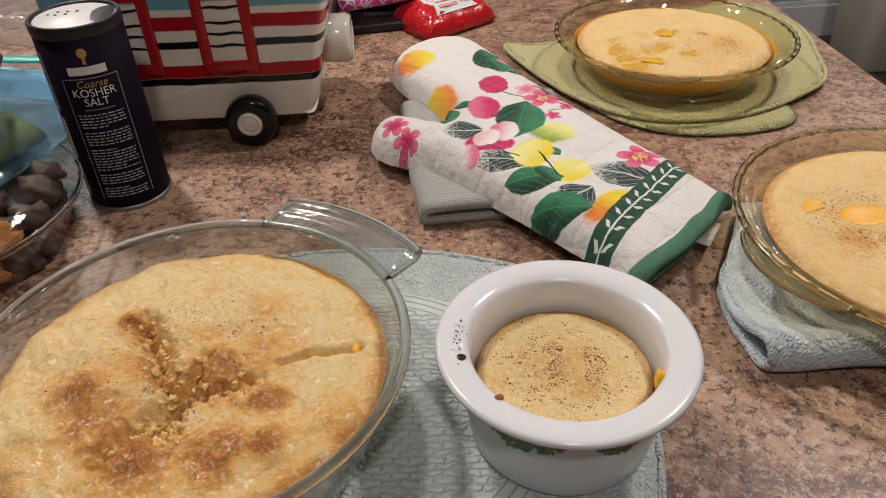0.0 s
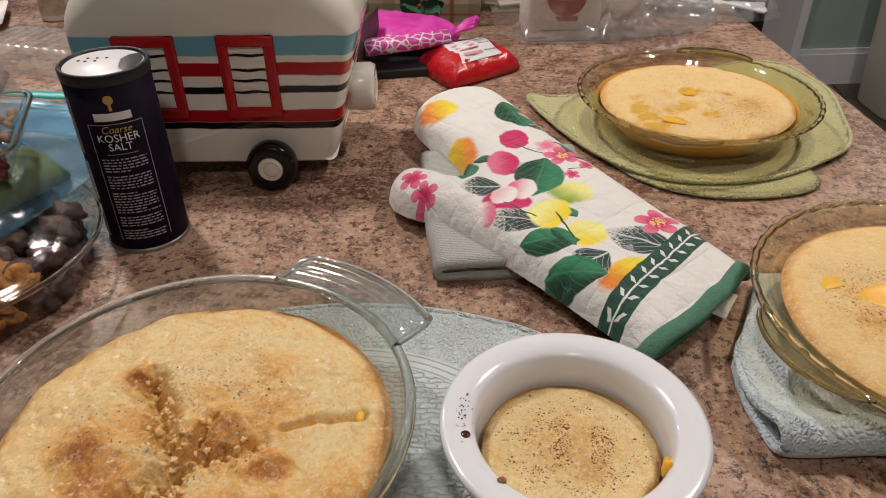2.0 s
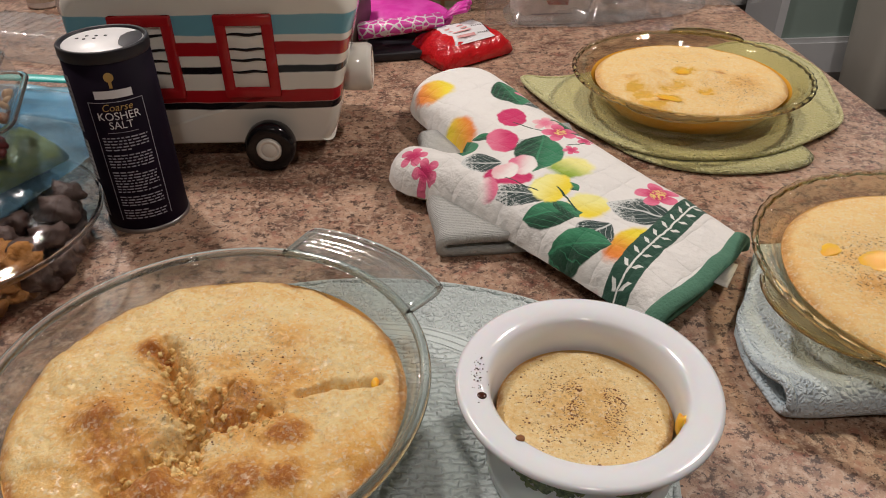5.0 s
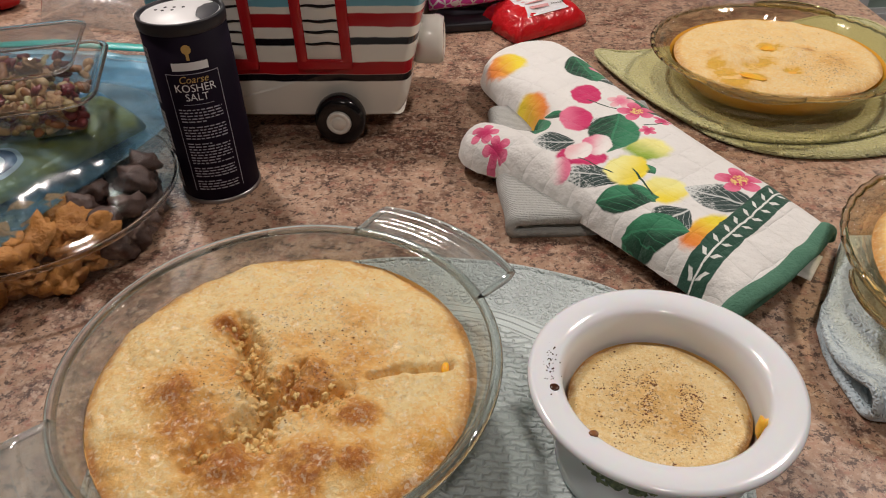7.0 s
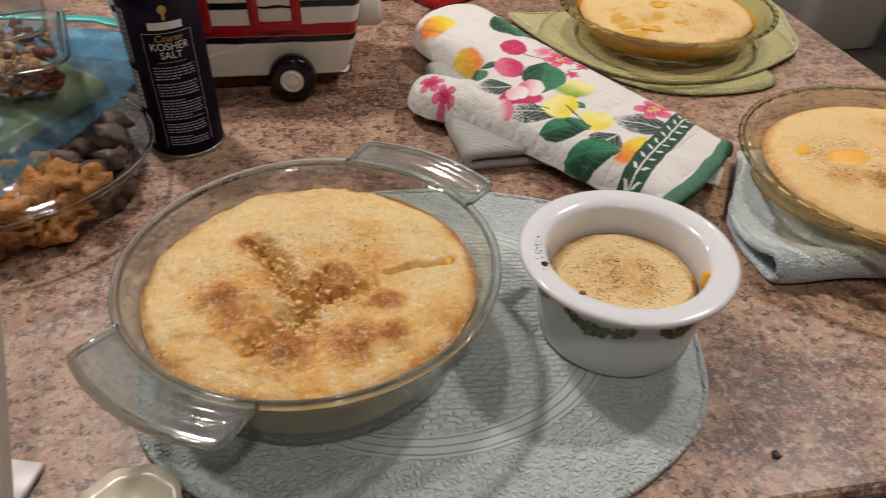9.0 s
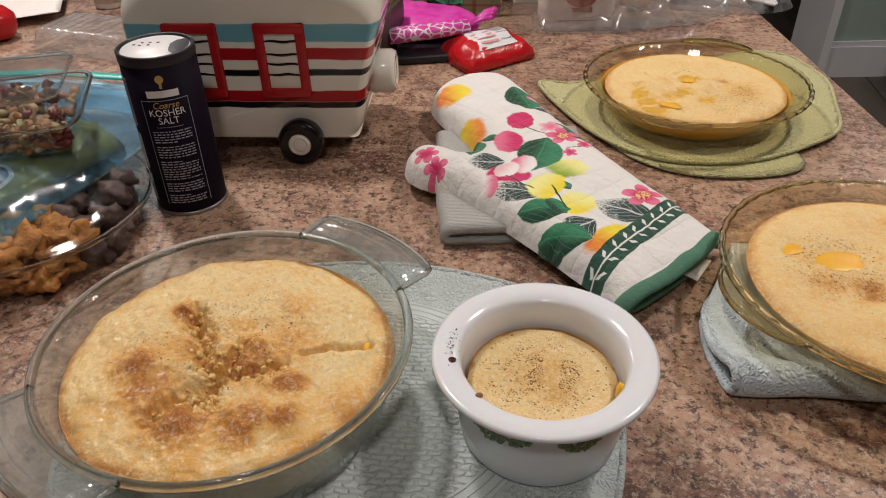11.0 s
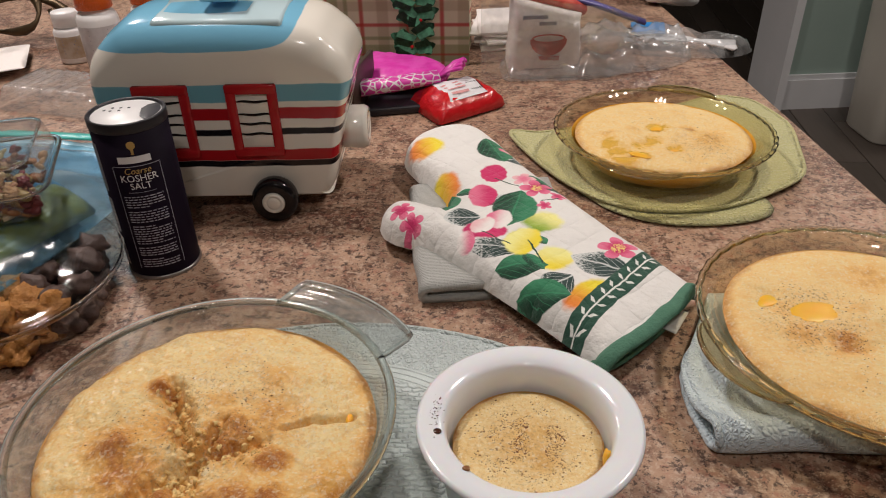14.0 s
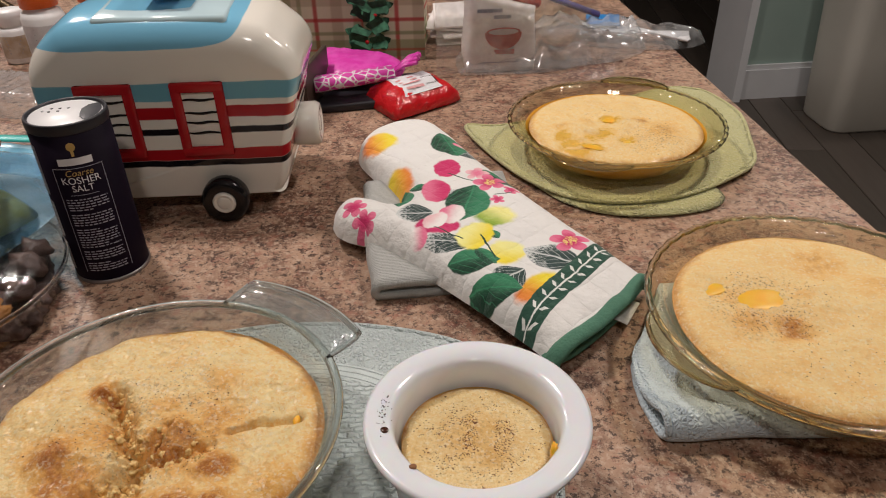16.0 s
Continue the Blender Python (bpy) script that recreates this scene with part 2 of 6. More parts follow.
green_cloth = Mat("pale_green_quilted_cotton", rough=0.92, Sheen_Weight=0.2)
gq = green_cloth.step(green_cloth.voro(230, "DISTANCE_TO_EDGE", vec=green_cloth.warp(60, 0.01)), 0.0, 0.4)
# the darker first colour paints shade into the quilted creases
green_cloth.color(green_cloth.mix(gq, (0.50, 0.49, 0.24), green_cloth.mix(green_cloth.noise(35, 3), (0.54, 0.53, 0.27), (0.61, 0.60, 0.34))))
green_cloth.bump(green_cloth.math("ADD", gq, green_cloth.math("MULTIPLY", green_cloth.noise(800, 2), 0.5)), 0.0022, 0.7)

grey_terry = Mat("grey_terry_cloth", rough=0.95, Sheen_Weight=0.3)
gx, gy, gz = grey_terry.sep()
rib = grey_terry.math("SINE", grey_terry.math("MULTIPLY", gy, 2600.0))
grey_terry.color(grey_terry.mix(grey_terry.noise(300, 3), (0.38, 0.39, 0.37), (0.52, 0.53, 0.50)))
grey_terry.bump(grey_terry.math("MULTIPLY_ADD", rib, 0.25, grey_terry.math("MULTIPLY", grey_terry.noise(600, 4), 1.6)), 0.0014, 0.8)

mitt_cloth = Mat("white_quilted_cotton", rough=0.85, Sheen_Weight=0.15)
mx, my, mz = mitt_cloth.sep(mitt_cloth.warp(22, 0.010))
d1 = mitt_cloth.math("ABSOLUTE", mitt_cloth.math("SINE", mitt_cloth.math("MULTIPLY", mitt_cloth.math("ADD", mx, my), 90.0)))
d2 = mitt_cloth.math("ABSOLUTE", mitt_cloth.math("SINE", mitt_cloth.math("MULTIPLY", mitt_cloth.math("SUBTRACT", mx, my), 90.0)))
mq = mitt_cloth.math("POWER", mitt_cloth.math("MINIMUM", d1, d2), 0.5)
mitt_cloth.bump(mitt_cloth.math("ADD", mitt_cloth.math("MULTIPLY", mq, 0.7), mitt_cloth.math("ADD", mitt_cloth.math("MULTIPLY", mitt_cloth.noise(60, 4), 2.4), mitt_cloth.math("MULTIPLY", mitt_cloth.noise(700, 2), 0.15))), 0.0026, 0.7)
green_binding = Mat("green_cotton_binding", rough=0.9)
green_binding.color(green_binding.mix(green_binding.noise(120, 4), (0.05, 0.15, 0.10), (0.10, 0.24, 0.16)))
green_binding.bump(green_binding.noise(500, 3), 0.001)


def crust_material(name, pale, gold, brown, spots, specks, speck_scale=420, speck_zone=None, wet=0.06, R=0.1, pools=(), gloss=()):
    """Baked batter: spots are (x, y, radius, strength) of browning; specks 0 to 1 of cinnamon; pools (x, y, radius) of syrup; gloss (x, y, radius) of wet crust."""
    m = Mat(name, rough=0.55, Specular_IOR_Level=0.35, Coat_Weight=wet, Coat_Roughness=0.2)
    w = m.warp(45, 0.016)
    x, y, z = m.sep(w)
    flat = m.add("CombineXYZ", X=x, Y=y).outputs[0]
    n1 = m.noise(26, 8, 0.72)
    n2 = m.noise(150, 7, 0.75)
    n3 = m.noise(560, 3, 0.7)

    def spread(items, inner=0.1, outer=1.8):
        fac = None
        for sx_, sy_, r, *k in items:
            s = m.step(m.vmath("DISTANCE", flat, (sx_, sy_, 0.0)), r * inner, r * outer, k[0] if k else 1.0, 0.0)
            fac = s if fac is None else m.math("MAXIMUM", fac, s)
        return fac

    n4 = m.noise(62, 7, 0.72)
    c = m.mix(m.step(n1, 0.46, 0.70, 0.0, 0.55), pale, gold)
    c = m.mix(m.step(n2, 0.50, 0.62, 0.0, 0.32), c, gold)
    if spots:
        f = m.math("MULTIPLY", spread(spots, 0.0, 2.1), m.math("MULTIPLY_ADD", n4, 1.9, 0.12))
        f = m.math("ADD", f, m.math("MULTIPLY", m.math("SUBTRACT", n2, 0.5), 0.75))
        c = m.mix(m.step(f, 0.16, 0.72, 0.0, 0.95), c, gold)
        c = m.mix(m.step(f, 0.50, 1.05, 0.0, 0.95), c, brown)
    rim = m.step(m.vmath("LENGTH", flat, (0, 0, 0)), R * 0.93, R * 1.005)
    c = m.mix(m.math("MULTIPLY", m.step(m.vmath("LENGTH", flat, (0, 0, 0)), R * 0.80, R * 0.98), m.step(n4, 0.40, 0.62, 0.05, 0.75)), c, gold)
    c = m.mix(m.math("MULTIPLY", rim, m.step(n1, 0.25, 0.6, 0.35, 0.9)), c, brown)
    c = m.mix(m.step(n3, 0.52, 0.64, 0.0, 0.25), c, (0.94, 0.83, 0.56))
    grit = m.sep(m.voro(620, out="Color", vec=m.warp(300, 0.003)))[0]
    c = m.mix(m.step(grit, 0.75, 1.0, 0.0, 0.40), c, (0.96, 0.88, 0.66))
    c = m.mix(m.step(grit, 0.0, 0.30, 0.45, 0.0), c, gold)
    if specks:
        sp = m.step(m.noise(speck_scale, 3, 0.7), 0.56, 0.64)
        zone = m.step(m.noise(34, 5, 0.65), 0.36, 0.62)
        if speck_zone:
            d = m.vmath("DISTANCE", flat, (speck_zone[0], speck_zone[1], 0.0))
            zone = m.math("MULTIPLY", m.math("MULTIPLY_ADD", zone, 0.8, 0.2), m.step(d, speck_zone[2] * 0.4, speck_zone[2] * 1.3, 1.0, 0.05))
        c = m.mix(m.math("MULTIPLY", zone, specks * 0.16), c, brown)
        c = m.mix(m.math("MULTIPLY", m.math("MULTIPLY", sp, zone), specks), c, (0.15, 0.055, 0.02))
    shine = m.math("MULTIPLY", rim, 0.3)
    if gloss:
        shine = m.math("MAXIMUM", shine, m.step(m.math("ADD", spread(gloss), m.math("MULTIPLY", m.math("SUBTRACT", n1, 0.5), 1.2)), 0.35, 0.7))
    if pools:
        f = m.step(m.math("ADD", spread(pools, 0.0, 1.9), m.math("MULTIPLY", m.math("SUBTRACT", n4, 0.5), 2.2)), 0.30, 0.95)
        c = m.mix(m.math("MULTIPLY", f, 0.85), c, m.mix(n2, (0.76, 0.36, 0.015), (0.90, 0.58, 0.08)))
        shine = m.math("MAXIMUM", shine, f)
    m.rough(m.math("MULTIPLY_ADD", shine, -0.38, 0.56))
    m.color(c)
    m.bump(m.math("ADD", m.math("MULTIPLY", n3, 0.6), m.math("ADD", m.math("MULTIPLY", n2, 2.4), m.math("MULTIPLY", grit, 0.12))), 0.0012, 0.9)
    return m


batter_big = crust_material("golden_crust_with_cinnamon", (0.95, 0.745, 0.36), (0.88, 0.48, 0.12), (0.47, 0.155, 0.026),
    [(-0.043, 0.030, 0.011, 0.95), (-0.050, -0.022, 0.018, 1.0), (-0.036, -0.040, 0.020, 0.85), (0.051, -0.049, 0.011, 1.1), (0.043, -0.025, 0.012, 1.0), (-0.006, -0.060, 0.024, 0.9), (0.030, -0.056, 0.018, 0.95), (0.017, -0.008, 0.024, 0.85),
     (0.034, 0.010, 0.024, 0.65), (0.034, 0.046, 0.018, 0.45), (0.083, -0.036, 0.018, 0.6), (-0.028, 0.000, 0.022, 0.65), (0.011, -0.087, 0.016, 0.55), (-0.055, -0.062, 0.016, 0.5), (-0.078, -0.005, 0.014, 0.35), (0.065, -0.070, 0.018, 0.5), (0.002, 0.022, 0.012, 0.55)],
    0.6, 560, (0.0, 0.005, 0.060), 0.12, 0.1, (), [(0.088, -0.040, 0.020), (0.072, -0.066, 0.018), (0.05, -0.088, 0.014), (0.0, -0.095, 0.012), (0.0, -0.030, 0.012)])
batter_side = Mat("custard_seen_through_glass", rough=0.4)
batter_side.color(batter_side.mix(batter_side.noise(60, 4), (0.70, 0.42, 0.12), (0.80, 0.56, 0.22)))
batter_bowl = crust_material("pale_crust_dusted_with_cinnamon", (0.90, 0.70, 0.35), (0.80, 0.49, 0.15), (0.42, 0.17, 0.045),
    [(0.0, 0.002, 0.022, 0.55), (0.010, -0.012, 0.012, 0.6), (-0.016, 0.006, 0.012, 0.45)], 0.8, 520, (0.0, 0.0, 0.034), 0.04, 0.045)
batter_pie = crust_material("golden_peach_crust", (0.97, 0.73, 0.34), (0.93, 0.56, 0.18), (0.55, 0.22, 0.04),
    [(-0.030, -0.020, 0.014, 0.9), (-0.055, -0.014, 0.014, 0.7), (-0.062, 0.014, 0.012, 0.5), (0.010, 0.053, 0.014, 0.6), (0.0, -0.012, 0.014, 0.4), (-0.012, 0.018, 0.010, 0.5), (0.02, -0.05, 0.02, 0.3), (-0.03, -0.06, 0.02, 0.35), (0.045, 0.030, 0.018, 0.55), (0.020, 0.066, 0.020, 0.6), (0.055, -0.010, 0.020, 0.5), (-0.010, -0.075, 0.018, 0.45), (-0.075, -0.035, 0.016, 0.4)], 1.0, 460, (-0.042, 0.006, 0.042), 0.04, 0.107)
batter_far = crust_material("pale_peach_crust", (0.95, 0.71, 0.33), (0.90, 0.55, 0.16), (0.55, 0.23, 0.04),
    [(0.055, -0.020, 0.026, 0.65), (0.031, 0.002, 0.012, 0.8), (-0.066, -0.012, 0.012, 0.6), (-0.036, 0.002, 0.012, 0.55), (-0.01, -0.06, 0.02, 0.4), (0.05, 0.05, 0.02, 0.2)], 0.9, 480, (0.04, -0.045, 0.045), 0.15, 0.107,
    [(-0.005, 0.009, 0.016), (-0.036, -0.074, 0.012), (-0.012, -0.030, 0.015), (0.008, -0.048, 0.013), (-0.030, -0.038, 0.014), (-0.058, -0.053, 0.017), (-0.068, -0.038, 0.013), (-0.054, -0.078, 0.013)])
peach = Mat("baked_peach", (0.88, 0.45, 0.02), 0.38, Subsurface_Weight=0.3, Subsurface_Scale=0.005, Coat_Weight=0.15)
peach.color(peach.mix(peach.noise(90, 4), (0.84, 0.38, 0.012), (0.92, 0.56, 0.05)))
syrup = Mat("peach_syrup", rough=0.15, Coat_Weight=0.5)
syrup.color(syrup.mix(syrup.noise(40, 4), (0.76, 0.34, 0.02), (0.86, 0.50, 0.07)))
wall_paint = Mat("cream_wall_paint", rough=0.8)
wall_paint.color(wall_paint.mix(wall_paint.noise(5, 4), (0.40, 0.36, 0.30), (0.46, 0.42, 0.36)))
green_paint = Mat("sage_green_wall_paint", rough=0.8)
green_paint.color(green_paint.mix(green_paint.noise(5, 4), (0.30, 0.40, 0.36), (0.34, 0.44, 0.40)))
white_trim = Mat("white_trim_paint", rough=0.4)
white_trim.color(white_trim.mix(white_trim.noise(8, 4), (0.66, 0.68, 0.70), (0.74, 0.75, 0.77)))
ceiling_paint = Mat("white_ceiling_paint", rough=0.9)
ceiling_paint.color(ceiling_paint.mix(ceiling_paint.noise(7, 4), (0.76, 0.75, 0.72), (0.80, 0.79, 0.77)))
plank_wood = Mat("dark_grey_brown_plank", rough=0.45)
inf = plank_wood.add("ObjectInfo").outputs["Random"]
pv = plank_wood.vmath("MULTIPLY", plank_wood.pos(), (30.0, 2.5, 1.0))
plank_wood.color(plank_wood.mix(plank_wood.noise(1.6, 6, 0.6, pv), plank_wood.mix(inf, (0.045, 0.036, 0.030), (0.075, 0.06, 0.05)), plank_wood.mix(inf, (0.09, 0.075, 0.06), (0.12, 0.10, 0.085))))
sub_floor = Mat("dark_floor_joint", (0.02, 0.017, 0.014), 0.8)
cabinet_paint = Mat("dark_wood_cabinet", rough=0.5)
cabinet_paint.color(cabinet_paint.mix(cabinet_paint.noise(12, 5), (0.10, 0.06, 0.04), (0.15, 0.09, 0.06)))

# ---- room ----
def slab(name, sx, sy, sz, at, mat, label="", category=""):
    ob = part(name, box(sx, sy, sz), mat, None, label, smooth=False)
    ob.location = at
    return tagged(ob, "", category, kind="structure")


ROOM = (-3.2, 4.4, -2.6, 8.6)
x0, x1, y0, y1 = ROOM
H = CEIL - FLOOR
floor = slab("floor", x1 - x0, y1 - y0, 0.1, ((x0 + x1) / 2, (y0 + y1) / 2, FLOOR - 0.062), sub_floor, "dark grey-brown plank floor", "floor")
slab("ceiling", x1 - x0, y1 - y0, 0.1, ((x0 + x1) / 2, (y0 + y1) / 2, CEIL + 0.05), ceiling_paint, "plain white painted ceiling", "ceiling")
slab("wall_north", x1 - x0, 0.1, H, ((x0 + x1) / 2, y1 + 0.05, FLOOR + H / 2), wall_paint, "plain cream painted wall", "wall")
slab("wall_south", x1 - x0, 0.1, H, ((x0 + x1) / 2, y0 - 0.05, FLOOR + H / 2), wall_paint, "plain cream painted wall", "wall")
slab("wall_west", 0.1, y1 - y0, H, (x0 - 0.05, (y0 + y1) / 2, FLOOR + H / 2), wall_paint, "plain cream painted wall", "wall")
slab("wall_east", 0.1, y1 - y0, H, (x1 + 0.05, (y0 + y1) / 2, FLOOR + H / 2), wall_paint, "plain cream painted wall", "wall")
# the green wall beside the passage, square with the counter, with its white baseboard and the casing round its end
TURN = 8.3
corner, along, away = Vector((1.225, 3.225)), Vector((math.cos(radians(TURN)), math.sin(radians(TURN)))), Vector((-math.sin(radians(TURN)), math.cos(radians(TURN))))


def wall_slab(name, sx, sy, sz, u, v, z, mat, label, category):
    at = corner + along * u + away * v
    slab(name, sx, sy, sz, (at.x, at.y, z), mat, label, category).rotation_euler = (0, 0, radians(TURN))


wall_slab("wall_green", 2.90, 0.22, H, 1.45, 0.13, FLOOR + H / 2, green_paint, "sage green painted wall beyond the counter", "wall")
wall_slab("baseboard", 2.90, 0.02, 0.135, 1.45, 0.008, FLOOR + 0.0675, white_trim, "white painted baseboard", "baseboard")
wall_slab("baseboard_cap", 2.90, 0.012, 0.02, 1.45, 0.012, FLOOR + 0.146, white_trim, "white painted baseboard moulding", "baseboard")
wall_slab("trim", 0.035, 0.30, H, -0.02, 0.12, FLOOR + H / 2, white_trim, "white painted door casing", "door casing")


# ---- counter ----
def counter_edge(y):
    return 0.454 - 0.146 * (y - 0.677)


ring = rounded([(-1.7, -0.100), (counter_edge(0.207), 0.207), (counter_edge(1.80), 1.80), (-1.7, 1.51)], 0.03)
bm = bmesh.new()
top = bm.faces.new([bm.verts.new((x, y, 0.0)) for x, y in ring])
ext = bmesh.ops.extrude_face_region(bm, geom=[top])
bmesh.ops.translate(bm, verts=[v for v in ext["geom"] if isinstance(v, bmesh.types.BMVert)], vec=(0, 0, -0.04))
bmesh.ops.recalc_face_normals(bm, faces=bm.faces)
bmesh.ops.bevel(bm, geom=[e for e in bm.edges if abs(e.verts[0].co.z - e.verts[1].co.z) < 1e-6], offset=0.006, segments=3, profile=0.5, affect="EDGES")
tagged(part("countertop", bm, granite, None, smooth=False), "brown and pink speckled laminate kitchen countertop", "countertop", kind="structure")
slab("counter_base", 1.7, 1.10, -FLOOR - 0.045, (-0.64, 0.86, (FLOOR - 0.045) / 2), cabinet_paint, "dark wooden base cabinet under the countertop", "cabinet")


# ---- placemat ----
def superoval(cx, cy, a, b, n, k=96, rz=0.0):
    out = []
    for i in range(k):
        t = 2 * math.pi * i / k
        c, s = math.cos(t), math.sin(t)
        x = a * math.copysign(abs(c) ** (2 / n), c)
        y = b * math.copysign(abs(s) ** (2 / n), s)
        wob = 1 + 0.006 * math.sin(9 * t)
        q = Matrix.Rotation(radians(rz), 2) @ Vector((x * wob, y * wob))
        out.append((cx + q.x, cy + q.y))
    return out


mat_blue = thing("placemat", "pale blue quilted oval cotton placemat with floral border", "placemat", -0.061, 0.293, 0.0, 3)
ring = superoval(0, 0, 0.185, 0.159, 2.4)
part("cloth", sheet(ring, 0.006, lambda x, y, d: 0.0045 + 0.0008 * lump(x, y, 60) if d > 1e-5 else 0.002, lambda x, y, d: 0.0004), sage, mat_blue)
part("piping", tube([(x * 0.992, y * 0.992, 0.0032) for x, y in ring], 0.0024, 8, True), sage, mat_blue)


# ---- casserole ----
def polar_top(R, hfun, rings=110, segs=340, edge=0.004):
    bm = bmesh.new()
    prev = [bm.verts.new((0, 0, hfun(0, 0)))]
    for i in range(1, rings + 1):
        f = i / rings
        row = []
        for k in range(segs):
            a = 2 * math.pi * k / segs
            rr = R * f * (1 + 0.008 * math.sin(3 * a + 1) * f + 0.006 * lump(math.cos(a), math.sin(a), 3, 4) * f)
            x, y = rr * math.cos(a), rr * math.sin(a)
            row.append(bm.verts.new((x, y, hfun(x, y) - edge * max(0, (f - 0.9) / 0.1) ** 2)))
        for k in range(segs):
            j = (k + 1) % segs
            if len(prev) == 1:
                bm.faces.new((prev[0], row[k], row[j]))
            else:
                bm.faces.new((prev[k], row[k], row[j], prev[j]))
        prev = row
    return bm


def seg_dist(x, y, a, b):
    p, a, b = Vector((x, y)), Vector(a), Vector(b)
    f = max(0.0, min(1.0, (p - a).dot(b - a) / (b - a).length_squared))
    return (p - a - (b - a) * f).length


def crumble(x, y, a, b, wide, deep):
    return -deep * math.exp(-(seg_dist(x, y, a, b) / wide) ** 2)


def big_height(x, y):
    r = math.hypot(x, y)
    h = 0.0026 * lump(x, y, 30, 1) + 0.0020 * lump(x, y, 75, 2) + 0.0009 * lump(x, y, 210, 3) + 0.0004 * lump(x, y, 480, 4) + 0.0025 * math.cos(min(r / 0.1, 1) * 1.5)
    for a, b, wd, dp in (((-0.036, 0.030), (-0.002, -0.025), 0.0065, 0.013), ((-0.002, -0.025), (-0.027, -0.060), 0.0055, 0.013), ((0.000, -0.020), (0.008, 0.004), 0.0035, 0.010), ((0.0, -0.030), (0.001, -0.045), 0.007, 0.008), ((-0.002, -0.026), (0.036, -0.010), 0.0045, 0.007)):
        k = crumble(x, y, a, b, wd, dp)
        h += k * (1 + 0.8 * lump(x, y, 160, 5)) + 0.0042 * lump(x, y, 240, 7) * min(1, -k / 0.003)
    h += crumble(x, y, (0.046, 0.002), (0.066, 0.011), 0.0020, 0.008) + crumble(x, y, (0.066, 0.011), (0.085, 0.015), 0.0026, 0.009)
    for cx, cy, rr, up in ((-0.050, -0.022, 0.012, 0.005), (0.030, -0.055, 0.012, 0.004), (0.050, -0.048, 0.009, 0.005), (-0.008, -0.060, 0.013, 0.004), (0.016, 0.000, 0.010, 0.004), (-0.043, 0.031, 0.009, 0.004), (0.043, -0.024, 0.008, 0.003)):
        h += 1.35 * up * math.exp(-((x - cx) ** 2 + (y - cy) ** 2) / rr ** 2) * (1 + 0.5 * lump(x, y, 120, 9))
    return h


cas = thing("casserole_dish", "round clear glass casserole dish with two handles on the placemat", "casserole dish", -0.1288, 0.2805, 0.005, 57, s=1.010)
wall = [(0.0, 0.0), (0.080, 0.0), (0.088, 0.003), (0.095, 0.012), (0.103, 0.035), (0.109, 0.058), (0.112, 0.062), (0.112, 0.064), (0.107, 0.0605), (0.1005, 0.035), (0.092, 0.013), (0.086, 0.0065), (0.078, 0.004), (0.0, 0.004)]
part("bowl", lathe(wall, 96), clear_glass, cas)
part("rim", lathe([(0.1125 + 0.003 * math.cos(a), 0.063 + 0.0028 * math.sin(a)) for a in (i * math.pi / 5 for i in range(10))], 120, True), thick_glass, cas)


def grip(sign):
    half = radians(27)
    n = 40

    def edge(i, g):
        a = -half + 2 * half * i / n
        f = min(1.0, (1 - abs(a) / half) / 0.20)
        f = f * f * (3 - 2 * f)
        r = 0.1125 + 0.028 * f * g
        return r * math.cos(a), r * math.sin(a), 0.0625 + f * (0.003 * g - 0.010 * max(0.0, g - 0.7) ** 1.5)
    bm = bmesh.new()
    sides = []
    m = 18
    for top_side in (1, -1):
        vs = []
        for i in range(n + 1):
            row = []
            for j in range(m + 1):
                g = j / m
                x, y, z = edge(i, g)
                k = min(1.0, min(i, n - i) / 6)
                ridge = 0.0013 * k * math.cos(2 * math.pi * 3 * (g - 0.04)) if top_side > 0 and 0.25 < g < 0.95 else 0.0
                half_thick = 0.0024 * math.sqrt(max(0.0, 1 - max(0.0, (g - 0.88) / 0.12) ** 2)) + 0.0004
                row.append(bm.verts.new((x, y, z + top_side * half_thick + ridge)))
            vs.append(row)
        for i in range(n):
            for j in range(m):
                bm.faces.new((vs[i][j], vs[i + 1][j], vs[i + 1][j + 1], vs[i][j + 1]))
        sides.append(vs)
    loop = [(i, m) for i in range(n + 1)] + [(n, j) for j in range(m - 1, -1, -1)] + [(i, 0) for i in range(n - 1, -1, -1)] + [(0, j) for j in range(1, m)]
    for (i, j), (k, l) in zip(loop, loop[1:] + loop[:1]):
        bm.faces.new((sides[0][i][j], sides[0][k][l], sides[1][k][l], sides[1][i][j]))
    bmesh.ops.recalc_face_normals(bm, faces=bm.faces)
    web = part("handle", bm, handle_glass, cas, "thick ridged glass handle")
    web.rotation_euler = (0, 0, 0 if sign > 0 else math.pi)
    part("edge", tube([edge(i, 0.97) for i in range(n + 1)], lambda f: 0.0010 + 0.0018 * math.sin(math.pi * f) ** 0.3, 12, False, 0.9), thick_glass, web)


grip(1), grip(-1)

cob = thing("baked_cobbler", "golden baked cobbler with browned crumbled middle in the glass casserole dish", "cobbler", -0.1295, 0.2805, 0.0, s=1.022)
part("crust", polar_top(0.1005, lambda x, y: 0.0545 + big_height(x, y)), batter_big, cob)
part("filling", lathe([(0.0, 0.010), (0.077, 0.010), (0.085, 0.0125), (0.0905, 0.019), (0.0965, 0.038), (0.1005, 0.0508)], 96), batter_side, cob)
bm = bmesh.new()
bmesh.ops.create_icosphere(bm, subdivisions=3, radius=1.0, matrix=Matrix.Translation((0.0835, 0.0150, 0.0525)) @ Matrix.Diagonal((0.0022, 0.0040, 0.0022, 1)))
part("peach_piece", bm, peach, cob)

